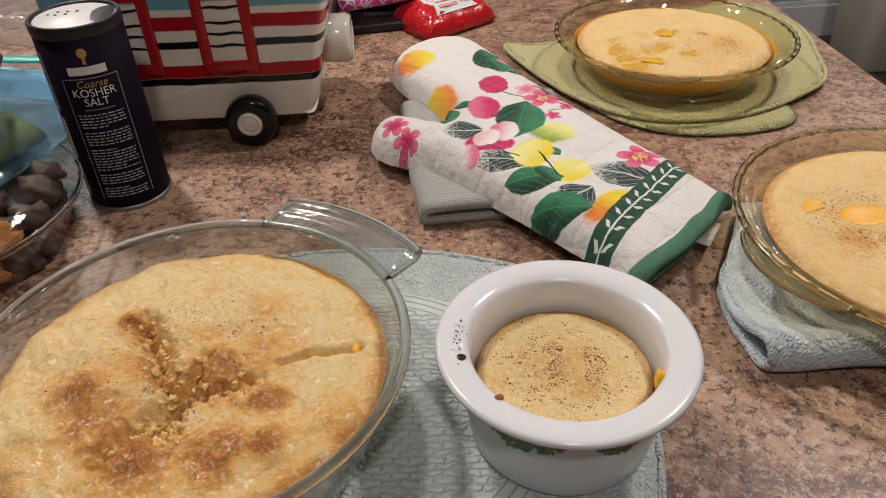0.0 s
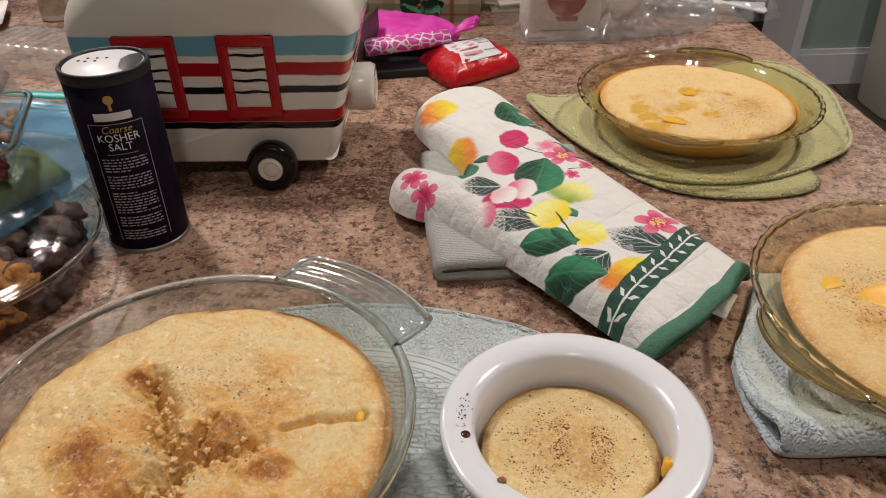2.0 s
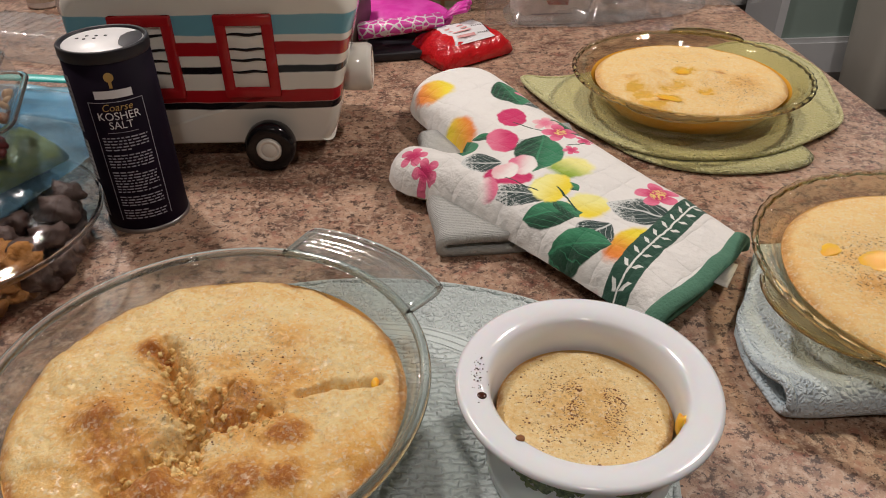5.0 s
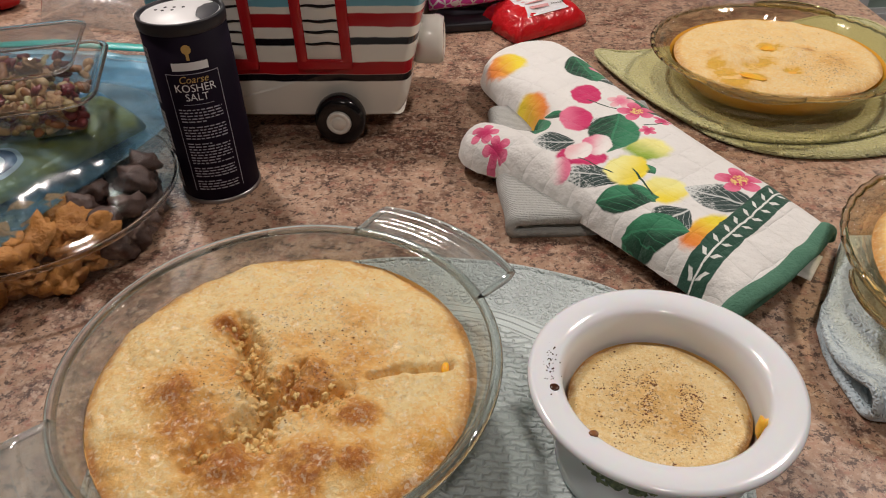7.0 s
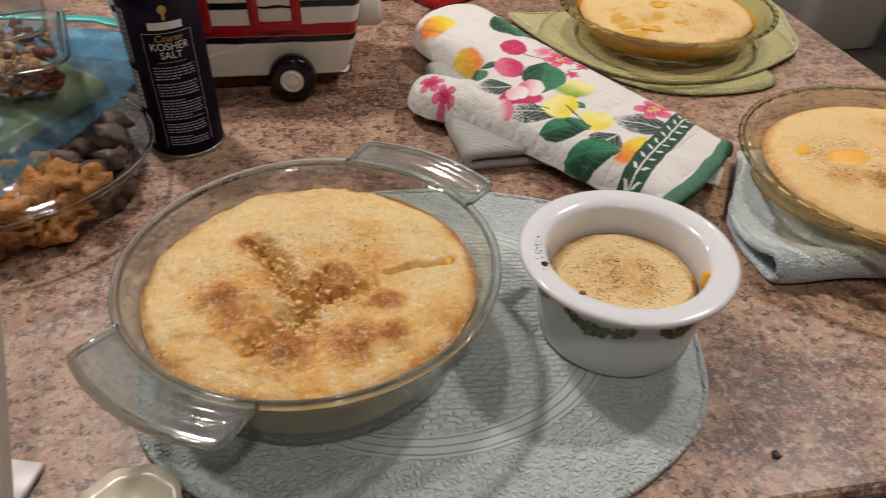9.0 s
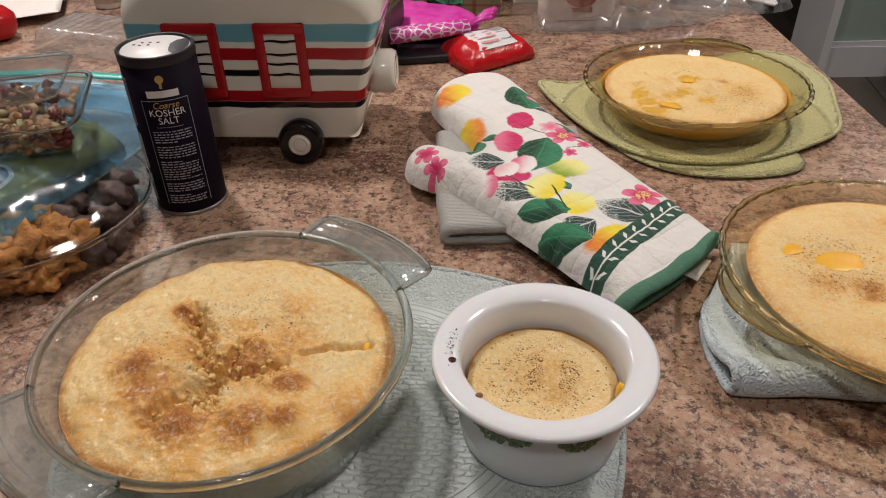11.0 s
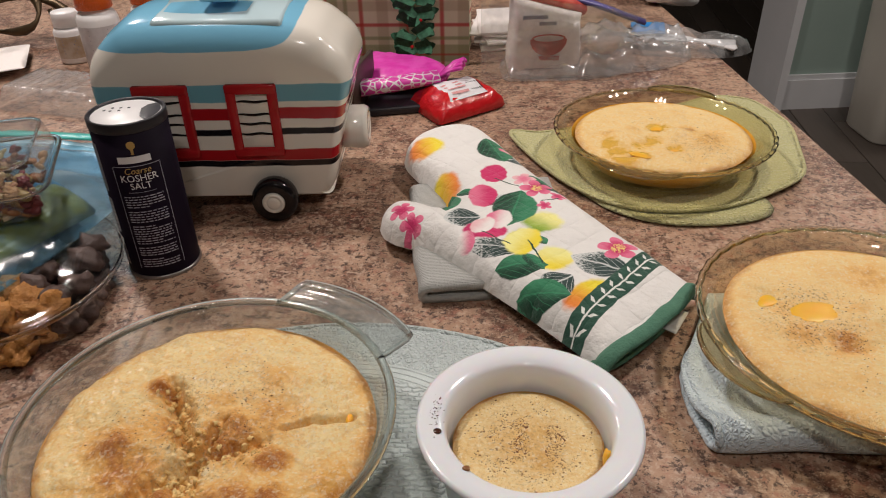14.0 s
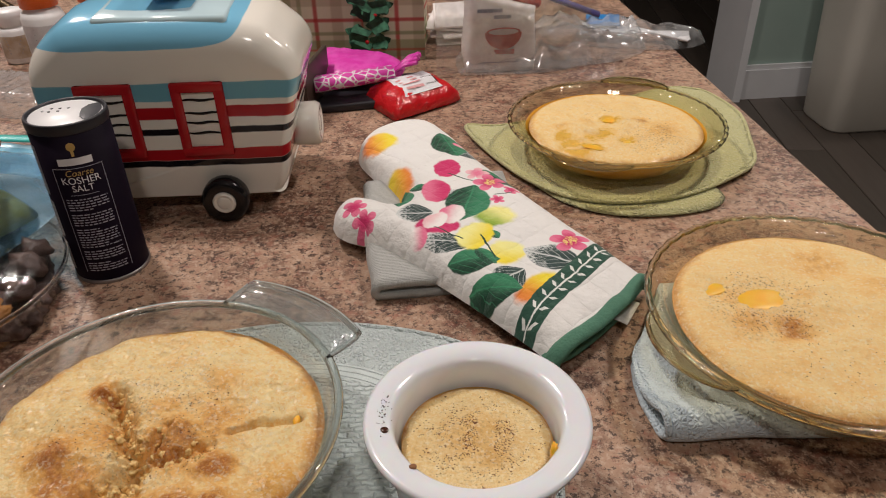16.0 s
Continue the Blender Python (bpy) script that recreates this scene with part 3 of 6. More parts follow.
bm = bmesh.new()
crumb_rnd = random.Random(31)
for a, b, k in (((-0.036, 0.030), (-0.002, -0.025), 120), ((-0.002, -0.025), (-0.027, -0.060), 60), ((0.0, -0.030), (0.002, -0.050), 70), ((-0.002, -0.026), (0.036, -0.012), 45), ((0.0, -0.02), (0.008, 0.004), 25)):
    for i in range(k):
        f = crumb_rnd.random()
        x = a[0] + (b[0] - a[0]) * f + crumb_rnd.gauss(0, 0.0042)
        y = a[1] + (b[1] - a[1]) * f + crumb_rnd.gauss(0, 0.0042)
        s = crumb_rnd.uniform(0.0006, 0.0021)
        r = bmesh.ops.create_icosphere(bm, subdivisions=2, radius=s)
        for v in r["verts"]:
            v.co = v.co * (1 + 1.1 * noise.noise(v.co * 800 + Vector((i, k, 0)))) + Vector((x, y, 0.0545 + big_height(x, y) - 0.35 * s))
crumb = Mat("soft_yellow_crumb", rough=0.6)
crumb.color(crumb.mix(crumb.step(crumb.noise(260, 4), 0.35, 0.65), (0.66, 0.38, 0.10), (0.86, 0.66, 0.30)))
crumb.bump(crumb.noise(500, 4), 0.001)
tagged(part("crumb_topping", bm, crumb, cob), "", "", kind="stuff")

# ---- white bowl ----
bowl = thing("baking_bowl", "white opal glass bowl with wide flat rim and green floral band", "bowl", 0.068, 0.289, 0.005, s=1.04)
prof = [(0.0, 0.002), (0.040, 0.002), (0.042, 0.0), (0.0465, 0.0), (0.0485, 0.003), (0.0505, 0.018), (0.0520, 0.045), (0.0535, 0.053), (0.058, 0.0565), (0.0640, 0.0580), (0.0655, 0.0597), (0.0652, 0.0615), (0.063, 0.0625),
        (0.056, 0.0617), (0.0505, 0.0605), (0.0484, 0.058), (0.0473, 0.050), (0.0462, 0.03), (0.0445, 0.01), (0.042, 0.006), (0.0, 0.005)]
part("body", lathe(prof, 96), opal, bowl)
pud = thing("small_cobbler", "pale cobbler dusted with cinnamon in the white bowl", "cobbler", 0.068, 0.289, 0.0, s=1.035)
part("crust", polar_top(0.0448, lambda x, y: 0.0475 + 0.0018 * lump(x, y, 45, 3) + 0.0007 * lump(x, y, 140, 3), 24, 96, 0.003), batter_bowl, pud)
part("filling", lathe([(0.0, 0.0125), (0.042, 0.0125), (0.0452, 0.03), (0.0449, 0.046)], 64), batter_side, pud)


# ---- pie plates ----
def pie_plate(name_label, x, y, z, rz, tilt=(0, 0)):
    ob = thing("pie_plate", name_label, "pie plate", x, y, z, rz, "amber glass pie plates")
    ob.rotation_euler = (radians(tilt[0]), radians(tilt[1]), radians(rz))
    n = 44

    def flute(a, i):
        return 1 + (0.0035 * math.cos(n * a) if 4 <= i <= 9 else 0)
    prof = [(0.0, 0.0), (0.088, 0.0), (0.094, 0.003), (0.103, 0.016), (0.1115, 0.032), (0.116, 0.0375), (0.122, 0.0385), (0.122, 0.0405), (0.114, 0.040), (0.109, 0.0335), (0.1005, 0.017), (0.0925, 0.006), (0.087, 0.0035), (0.0, 0.0035)]
    part("dish", lathe(prof, 176, False, flute), amber_glass, ob)
    pts = []
    for k in range(176):
        a = 2 * math.pi * k / 176
        r = 0.1225 * (1 + 0.0035 * math.cos(n * a))
        pts.append((r * math.cos(a), r * math.sin(a), 0.0398 + 0.0005 * math.cos(n * a)))
    part("rim", tube(pts, 0.0026, 8, True, 0.8), thick_amber, ob)
    for s in (0, math.pi):
        arc = [(0.1225 + 0.014 * math.sin(math.pi * i / 16) ** 0.6) for i in range(17)]
        lip = lambda f: 0.0006 + 0.0016 * max(0.0, math.sin(math.pi * f)) ** 0.4
        pts = [(r * math.cos(s + (i - 8) * 0.045), r * math.sin(s + (i - 8) * 0.045), 0.041) for i, r in enumerate(arc)]
        bm = bmesh.new()
        rows = []
        for i, (px_, py_, pz_) in enumerate(pts):
            a = s + (i - 8) * 0.045
            inner = (0.1215 * math.cos(a), 0.1215 * math.sin(a), 0.0398)
            ring4 = []
            for f, dz in ((0.0, 0.0016), (0.35, 0.0024), (0.7, 0.0012), (1.0, 0.0018), (1.0, -0.0010), (0.0, -0.0014)):
                ring4.append(bm.verts.new(tuple(p + (q - p) * f for p, q in zip(inner[:2], (px_, py_))) + (0.0402 + dz,)))
            rows.append(ring4)
        for p, q in zip(rows, rows[1:]):
            for k in range(6):
                bm.faces.new((p[k], p[(k + 1) % 6], q[(k + 1) % 6], q[k]))
        bm.faces.new(rows[0][::-1])
        bm.faces.new(rows[-1])
        bmesh.ops.recalc_face_normals(bm, faces=bm.faces)
        tab_ = part("handle", bm, amber_tab, ob, "thick amber glass grip tab")
        part("edge", tube(pts, lip, 8, False, 0.7), thick_amber, tab_)
    return ob


def pie(label, x, y, z, mat, hfun, inside_mat):
    ob = thing("peach_pie", label, "pie", x, y, z)
    part("crust", polar_top(0.1065, hfun, 70, 220, 0.005), mat, ob)
    part("filling", lathe([(0.0, 0.006), (0.087, 0.006), (0.0915, 0.008), (0.0995, 0.020), (0.1065, 0.0315)], 96), inside_mat, ob)
    return ob


def pie_height(seed, dips=(), rough=1.0):
    def h(x, y):
        r = math.hypot(x, y) / 0.107
        k = 0.035 + 0.0035 * (1 - r * r) + rough * (0.0022 * lump(x, y, 28, seed) + 0.0012 * lump(x, y, 90, seed) + 0.0005 * lump(x, y, 200, seed)) * min(1.0, 3.5 - 3.4 * r)
        for cx, cy, rr, deep in dips:
            k -= deep * math.exp(-((x - cx) ** 2 + (y - cy) ** 2) / rr ** 2)
        return k
    return h


P2, P3 = (0.326, 0.4235, 0.0125), (0.2215, 0.776, 0.0095)
pie_plate("amber glass pie plate with fluted rim on folded blue mat", *P2, 205, (0, 0)).scale = (1.055, 1.055, 1.0)
pie_plate("amber glass pie plate with fluted rim on green mat", *P3, 70, (0, 0)).scale = (0.99, 0.99, 0.98)
pie_top = pie_height(11, ((-0.030, -0.022, 0.012, 0.004), (-0.038, 0.014, 0.017, 0.0040), (-0.070, 0.029, 0.011, 0.0035), (-0.010, -0.005, 0.014, -0.0025), (0.030, 0.050, 0.016, 0.003), (0.045, -0.020, 0.020, 0.002), (-0.050, -0.045, 0.018, 0.002)), 1.5)
far_top = pie_height(17, ((0.020, -0.010, 0.014, -0.004), (-0.034, -0.074, 0.016, -0.003), (-0.040, -0.015, 0.018, -0.004), (-0.010, -0.032, 0.016, 0.003), (-0.058, -0.050, 0.016, 0.003), (-0.005, 0.009, 0.010, 0.002), (-0.030, -0.036, 0.010, 0.005), (0.008, -0.047, 0.009, 0.004), (0.052, -0.022, 0.020, -0.002)), 1.7)
near_pie = pie("golden peach pie with cinnamon and orange peach slices", *P2, batter_pie, pie_top, batter_side)
far_pie = pie("golden peach pie with syrupy peach slices", *P3, batter_far, far_top, syrup)
far_pie.scale = (0.93, 0.93, 0.93)
far_pie.children[1].scale = (1.035, 1.035, 1.0)
near_pie.scale = (1.03, 1.03, 0.95)

# ---- salt canister ----
salt = thing("salt_canister", "dark blue cardboard salt canister with white top and printed label", "canister", -0.2775, 0.5425, 0.0, s=1.0)
salt.scale = (1.0, 1.0, 1.06)
salt.location.x -= 0.005
card = Mat("dark_navy_printed_card", rough=0.6, Specular_IOR_Level=0.08)
card.color(card.mix(card.noise(40, 4), (0.006, 0.003, 0.009), (0.010, 0.006, 0.014)))
part("body", lathe([(0.0, 0.0015), (0.0325, 0.0015), (0.0328, 0.003), (0.0328, 0.139), (0.0, 0.139)], 72), card, salt)

# ---- camper cookie jar ----
jar = thing("camper_jar", "glazed ceramic camper trailer cookie jar with striped sides", "cookie jar", -0.2440, 0.7069, 0.0, 5.2, s=1.04)
glaze = Mat("striped_ceramic_glaze", rough=0.14, Specular_IOR_Level=0.4)
gw = glaze.warp(26, 0.004)
gz_ = glaze.sep(gw)[2]
col = (0.83, 0.80, 0.72)
RED, BLK, BLU = (0.42, 0.012, 0.018), (0.012, 0.010, 0.012), (0.17, 0.42, 0.52)


def band(c, lo, hi, tint):
    f = glaze.math("MULTIPLY", glaze.step(gz_, lo - 0.0006, lo + 0.0006), glaze.step(gz_, hi - 0.0006, hi + 0.0006, 1.0, 0.0))
    return glaze.mix(f, c, tint)


for lo, hi, tint in ((0.0535, 0.060, BLK), (0.060, 0.0715, RED), (0.087, 0.0935, BLK), (0.103, 0.115, RED), (0.121, 0.1385, BLU)):
    col = band(col, lo, hi, tint)
gx_ = glaze.sep(gw)[0]
roof = glaze.step(glaze.math("ADD", glaze.math("POWER", glaze.math("MAXIMUM", glaze.math("DIVIDE", gx_, 0.080), 0.0), 4.0), glaze.math("POWER", glaze.math("MAXIMUM", glaze.math("DIVIDE", glaze.math("SUBTRACT", 0.204, gz_), 0.034), 0.0), 3.0)), 0.97, 1.03, 1.0, 0.0)
col = glaze.mix(roof, col, (0.20, 0.50, 0.70))
glaze.color(col)
outline = spline([(-0.1135, 0.040), (-0.106, 0.0205), (-0.092, 0.0165), (0.078, 0.0165), (0.094, 0.0205), (0.1025, 0.040), (0.108, 0.07), (0.119, 0.115), (0.126, 0.146), (0.111, 0.175), (0.070, 0.195), (-0.06, 0.198), (-0.098, 0.187), (-0.122, 0.159), (-0.124, 0.12), (-0.117, 0.06)], 120)
tan = np.roll(outline, -1, 0) - np.roll(outline, 1, 0)
tan = tan / np.linalg.norm(tan, axis=1)[:, None]
inward = np.stack([-tan[:, 1], tan[:, 0]], 1)
bm = bmesh.new()
prev = None
for i in range(25):
    a = math.pi * i / 24
    u = -math.copysign(abs(math.cos(a)) ** 0.45, math.cos(a))
    e = 1 - math.sqrt(max(0.0, 1 - min(1.0, max(0.0, (abs(u) - 0.70) / 0.30)) ** 2))
    row = []
    for p, q in zip(outline, inward):
        up = min(1.0, max(0.0, (p[1] - 0.13) / 0.05))
        r = 0.009 + 0.014 * up
        if p[1] < 0.12:
            x, z = p[0] - e * r * max(-1.0, min(1.0, p[0] / 0.08)), p[1] + e * r * 0.6 * max(0.0, 1 - (p[1] - 0.0165) / 0.03)
        else:
            x, z = p[0] + q[0] * e * r, p[1] + q[1] * e * r
        row.append(bm.verts.new((x, 0.0665 * u, z - 0.011 * up * u * u)))
    if prev:
        for k in range(len(row)):
            bm.faces.new((prev[k], row[k], row[(k + 1) % len(row)], prev[(k + 1) % len(row)]))
    else:
        bm.faces.new(row[::-1])
    prev = row
bm.faces.new(prev)
bmesh.ops.recalc_face_normals(bm, faces=bm.faces)
part("body", bm, glaze, jar)

# ---- towel and mitt ----
def folded(profile, thick, length, steps=12, wob=0.0):
    """A thick cloth whose side view is the line profile of (u, z), drawn out along y."""
    p = [Vector((a, b)) for a, b in profile]
    n = len(p)
    bm = bmesh.new()
    rows = []
    for s in range(steps + 1):
        y = length * s / steps
        row = []
        for side in (1, -1):
            for i in (range(n) if side > 0 else range(n - 1, -1, -1)):
                t = (p[min(i + 1, n - 1)] - p[max(i - 1, 0)]).normalized()
                q = p[i] + Vector((-t.y, t.x)) * thick * 0.5 * side
                row.append(bm.verts.new((q.x + wob * lump(y, q.y, 20, 3), y + wob * lump(q.x, q.y, 25, 6), max(0.0005, q.y + wob * 0.4 * lump(q.x, y, 25, 8)))))
        rows.append(row)
    k = len(rows[0])
    for a, b in zip(rows, rows[1:]):
        for i in range(k):
            bm.faces.new((a[i], a[(i + 1) % k], b[(i + 1) % k], b[i]))
    for r in (rows[0][::-1], rows[-1]):
        m = len(r) // 2
        for i in range(m - 1):
            bm.faces.new((r[i], r[i + 1], r[k - 2 - i], r[k - 1 - i]))
    bmesh.ops.recalc_face_normals(bm, faces=bm.faces)
    return bm


def fold_line(length, h, turns=10):
    """Bottom layer, round fold at u = 0, top layer."""
    r = h / 2
    low = [(length * (1 - i / 6), 0.0) for i in range(6)]
    bend = [(r - r * math.sin(math.pi * i / turns), r - r * math.cos(math.pi * i / turns)) for i in range(turns + 1)]
    high = [(length * (i + 1) / 6, h) for i in range(6)]
    return [(u, z) for u, z in low[:-1] + bend + high]


fold = thing("folded_mat", "pale blue quilted cotton mat folded under a pie plate", "placemat", 0.433, 0.344, 0.0, 93)


def loose_fold(length, r=0.0102, h=0.0072, turns=14):
    """A bulging fold at u = 0 whose two layers close on each other further in."""
    low = [(length * (1 - i / 9), 0.0) for i in range(9)]
    bend = [(r - r * math.sin(math.pi * i / turns), r - r * math.cos(math.pi * i / turns)) for i in range(turns + 1)]
    high = [(r + (length - r) * (i + 1) / 14, h + (2 * r - h) * max(0.0, 1 - (i + 1) / 4.5) ** 2) for i in range(14)]
    return [(u, z) for u, z in low[:-1] + bend + high]


bm = folded([(u, z + 0.0033) for u, z in loose_fold(0.17)], 0.0062, 0.236, 36, 0.003)
for v in bm.verts:
    k = max(0.0, (v.co.y - 0.16) / 0.076)
    v.co.y += k * (0.008 * math.sin(math.pi * min(1.0, v.co.x / 0.10)) - 0.45 * max(0.0, v.co.x - 0.085))
end = [(u, 0.236 + 0.008 * math.sin(math.pi * min(1.0, u / 0.10)) - 0.45 * max(0.0, u - 0.085), z + 0.0033) for u, z in loose_fold(0.17)]
part("cloth", bm, blue_fold, fold)
part("piping", tube(end, 0.0030, 8), blue_fold, fold)

# grey towel under the mitt
towel = thing("folded_towel", "grey terry dish towel folded under the oven mitt", "towel", -0.024, 0.489, 0.0, 10)
part("cloth", folded([(u, z + 0.004) for u, z in fold_line(0.15, 0.013)], 0.0075, 0.19, 20, 0.004), grey_terry, towel)

# green mat, folded in two
gmat = thing("green_mat", "pale green quilted cotton mat folded under a pie plate", "placemat", 0.0238, 0.0105, 0.0, 2.65)
gmat.scale = (1.044, 0.992, 1)
low_ring = spline([(0.115, 0.74), (0.145, 0.664), (0.185, 0.629), (0.235, 0.618), (0.30, 0.632), (0.320, 0.670), (0.28, 0.75), (0.19, 0.79)], 60)
up_ring = spline([(0.060, 0.842), (0.085, 0.765), (0.122, 0.695), (0.165, 0.652), (0.215, 0.640), (0.275, 0.652), (0.335, 0.690), (0.372, 0.728), (0.388, 0.790), (0.400, 0.865), (0.388, 0.925), (0.372, 0.954), (0.33, 0.962), (0.26, 0.92), (0.17, 0.87), (0.10, 0.842)], 100)
part("lower_layer", sheet(low_ring, 0.008, lambda x, y, d: 0.0048 if d > 1e-5 else 0.0025, lambda x, y, d: 0.0005), green_cloth, gmat)
part("upper_layer", sheet(up_ring, 0.008, lambda x, y, d: 0.0095 + 0.0008 * lump(x, y, 40) if d > 1e-5 else 0.0075, lambda x, y, d: 0.0055), green_cloth, gmat)
part("piping", tube([(x, y, 0.0076) for x, y in up_ring], 0.0022, 8, True), green_cloth, gmat)

# ---- oven mitt ----
mitt = thing("oven_mitt", "white quilted oven mitt printed with fruit blossom and green leaves", "oven mitt")
MITT = spline([(-0.070, 0.572), (-0.077, 0.590), (-0.073, 0.611), (-0.058, 0.621), (-0.036, 0.617), (-0.017, 0.607), (-0.015, 0.626), (-0.038, 0.670), (-0.069, 0.722), (-0.073, 0.758), (-0.058, 0.790), (-0.024, 0.811), (0.008, 0.806), (0.034, 0.772),
               (0.073, 0.698), (0.120, 0.623), (0.169, 0.550), (0.212, 0.500)], 90, False)
MITT2 = spline([(0.124, 0.394), (0.103, 0.420), (0.050, 0.477), (-0.004, 0.528), (-0.036, 0.553), (-0.056, 0.561), (-0.070, 0.572)], 44, False)
CUFF = spline([(0.212, 0.500), (0.190, 0.463), (0.166, 0.433), (0.144, 0.410), (0.124, 0.394)], 30, False)
MITT_RING = np.vstack([MITT, CUFF[1:-1], MITT2[:-1]])
SIDES = np.vstack([MITT2[:-1], MITT])


def side_distance(x, y):
    a, b = SIDES[:-1], SIDES[1:]
    d = b - a
    p = np.array((x, y))
    f = np.clip(((p - a) * d).sum(1) / np.maximum((d * d).sum(1), 1e-12), 0, 1)
    return float(np.sqrt((((a + d * f[:, None]) - p) ** 2).sum(1).min()))


def cuff_distance(x, y):
    a, b = CUFF[:-1], CUFF[1:]
    d = b - a
    p = np.array((x, y))
    f = np.clip(((p - a) * d).sum(1) / np.maximum((d * d).sum(1), 1e-12), 0, 1)
    return float(np.sqrt((((a + d * f[:, None]) - p) ** 2).sum(1).min()))


def mitt_top(x, y, d=1.0):
    s = min(side_distance(x, y) / 0.030, 1.0)
    flat = 0.62 + 0.38 * min(1.0, cuff_distance(x, y) / 0.05)
    return 0.014 + 0.029 * flat * math.sqrt(max(0.0, 1 - (1 - s) ** 2)) + 0.0020 * lump(x, y, 28, 2) * s + 0.0010 * lump(x, y, 80, 3) * s


def mitt_low(x, y, d=1.0):
    s = min(side_distance(x, y) / 0.03, 1.0)
    return 0.014 - 0.0085 * math.sqrt(max(0.0, 1 - (1 - s) ** 2))


MITT_BACK = np.vstack([MITT, CUFF[1:-1] + np.array((-0.008, 0.009)), MITT2[:-1]])


# ---- the printed cotton of the mitt ----
def cloth_print(name, a, b, scale=180, rough=0.85):
    m = Mat(name, rough=rough)
    m.color(m.mix(m.step(m.noise(scale, 4, 0.6), 0.35, 0.65), a, b))
    return m


mp = mitt_cloth
mitt_warp = mp.warp(110, 0.0028)
grain = mp.noise(420, 4, 0.65)
blotch = mp.noise(75, 4, 0.6)


def placed(cx, cy, l, wd, ang):
    n = mp.add("Mapping")
    n.vector_type = "TEXTURE"
    mp.put(n, "Vector", mitt_warp)
    n.inputs["Location"].default_value = (cx, cy, 0)
    n.inputs["Rotation"].default_value = (0, 0, radians(ang))
    n.inputs["Scale"].default_value = (l / 2, wd / 2, 1000.0)
    x, y, _ = mp.sep(n.outputs[0])
    return x, y


def radius(x, y):
    return mp.math("SQRT", mp.math("ADD", mp.math("MULTIPLY", x, x), mp.math("MULTIPLY", y, y)))


def leaf(c, cx, cy, l, wd, ang, dark, light, stipple=0.0):
    x, y = placed(cx, cy, l, wd, ang)
    side = mp.math("ABSOLUTE", y)
    f = mp.math("ADD", side, mp.math("MULTIPLY", x, x))
    mask = mp.step(f, 0.93, 1.03, 1.0, 0.0)
    vein = mp.step(mp.math("ABSOLUTE", mp.math("SINE", mp.math("MULTIPLY", mp.math("SUBTRACT", x, side), 9.0))), 0.0, 0.28, 0.75, 0.0)
    vein = mp.math("MAXIMUM", vein, mp.step(side, 0.02, 0.09, 0.9, 0.0))
    if stipple:
        pale = mp.math("MAXIMUM", vein, mp.step(mp.math("ADD", mp.math("MULTIPLY", x, 0.55), mp.math("ADD", mp.math("MULTIPLY", mp.math("SUBTRACT", grain, 0.5), 2.2), mp.math("MULTIPLY", f, 0.35))), 0.25, 0.75, 0.0, 0.95))
        return mp.mix(mask, c, mp.mix(pale, dark, light))
    tone = mp.mix(mp.math("MAXIMUM", mp.math("MULTIPLY", mp.step(mp.math("ADD", y, mp.math("MULTIPLY", blotch, 0.8)), -0.1, 0.9), 0.85), mp.math("MULTIPLY", vein, 1.0)), dark, light)
    return mp.mix(mask, c, tone)


def soft_bloom(c, cx, cy, l, wd, ang, inner, outer, edge=0.35):
    x, y = placed(cx, cy, l, wd, ang)
    f = mp.math("ADD", radius(x, y), mp.math("MULTIPLY", mp.math("SUBTRACT", blotch, 0.5), 0.5))
    tone = mp.mix(mp.step(mp.math("ADD", x, mp.math("MULTIPLY", blotch, 0.6)), -0.5, 0.9), inner, outer)
    return mp.mix(mp.step(f, 1.0 - edge, 1.05, 1.0, 0.0), c, tone)


def five_petals(c, cx, cy, r, ang, inner, outer, heart=True):
    x, y = placed(cx, cy, 2 * r, 2 * r, ang)
    d = radius(x, y)
    lobes = mp.math("ABSOLUTE", mp.math("COSINE", mp.math("MULTIPLY", mp.math("ARCTAN2", y, x), 2.5)))
    limit = mp.math("MULTIPLY_ADD", mp.math("POWER", lobes, 0.55), 0.66, 0.36)
    mask = mp.step(mp.math("SUBTRACT", d, limit), -0.04, 0.04, 1.0, 0.0)
    tone = mp.mix(mp.step(mp.math("ADD", d, mp.math("MULTIPLY", mp.math("SUBTRACT", grain, 0.5), 0.6)), 0.15, 0.9), inner, outer)
    tone = mp.mix(mp.step(lobes, 0.05, 0.3, 0.6, 0.0), tone, inner)
    c = mp.mix(mask, c, tone)
    if heart:
        c = mp.mix(mp.math("MULTIPLY", mp.step(d, 0.30, 0.42, 1.0, 0.0), mp.step(grain, 0.44, 0.54)), c, (0.80, 0.62, 0.20))
    return c


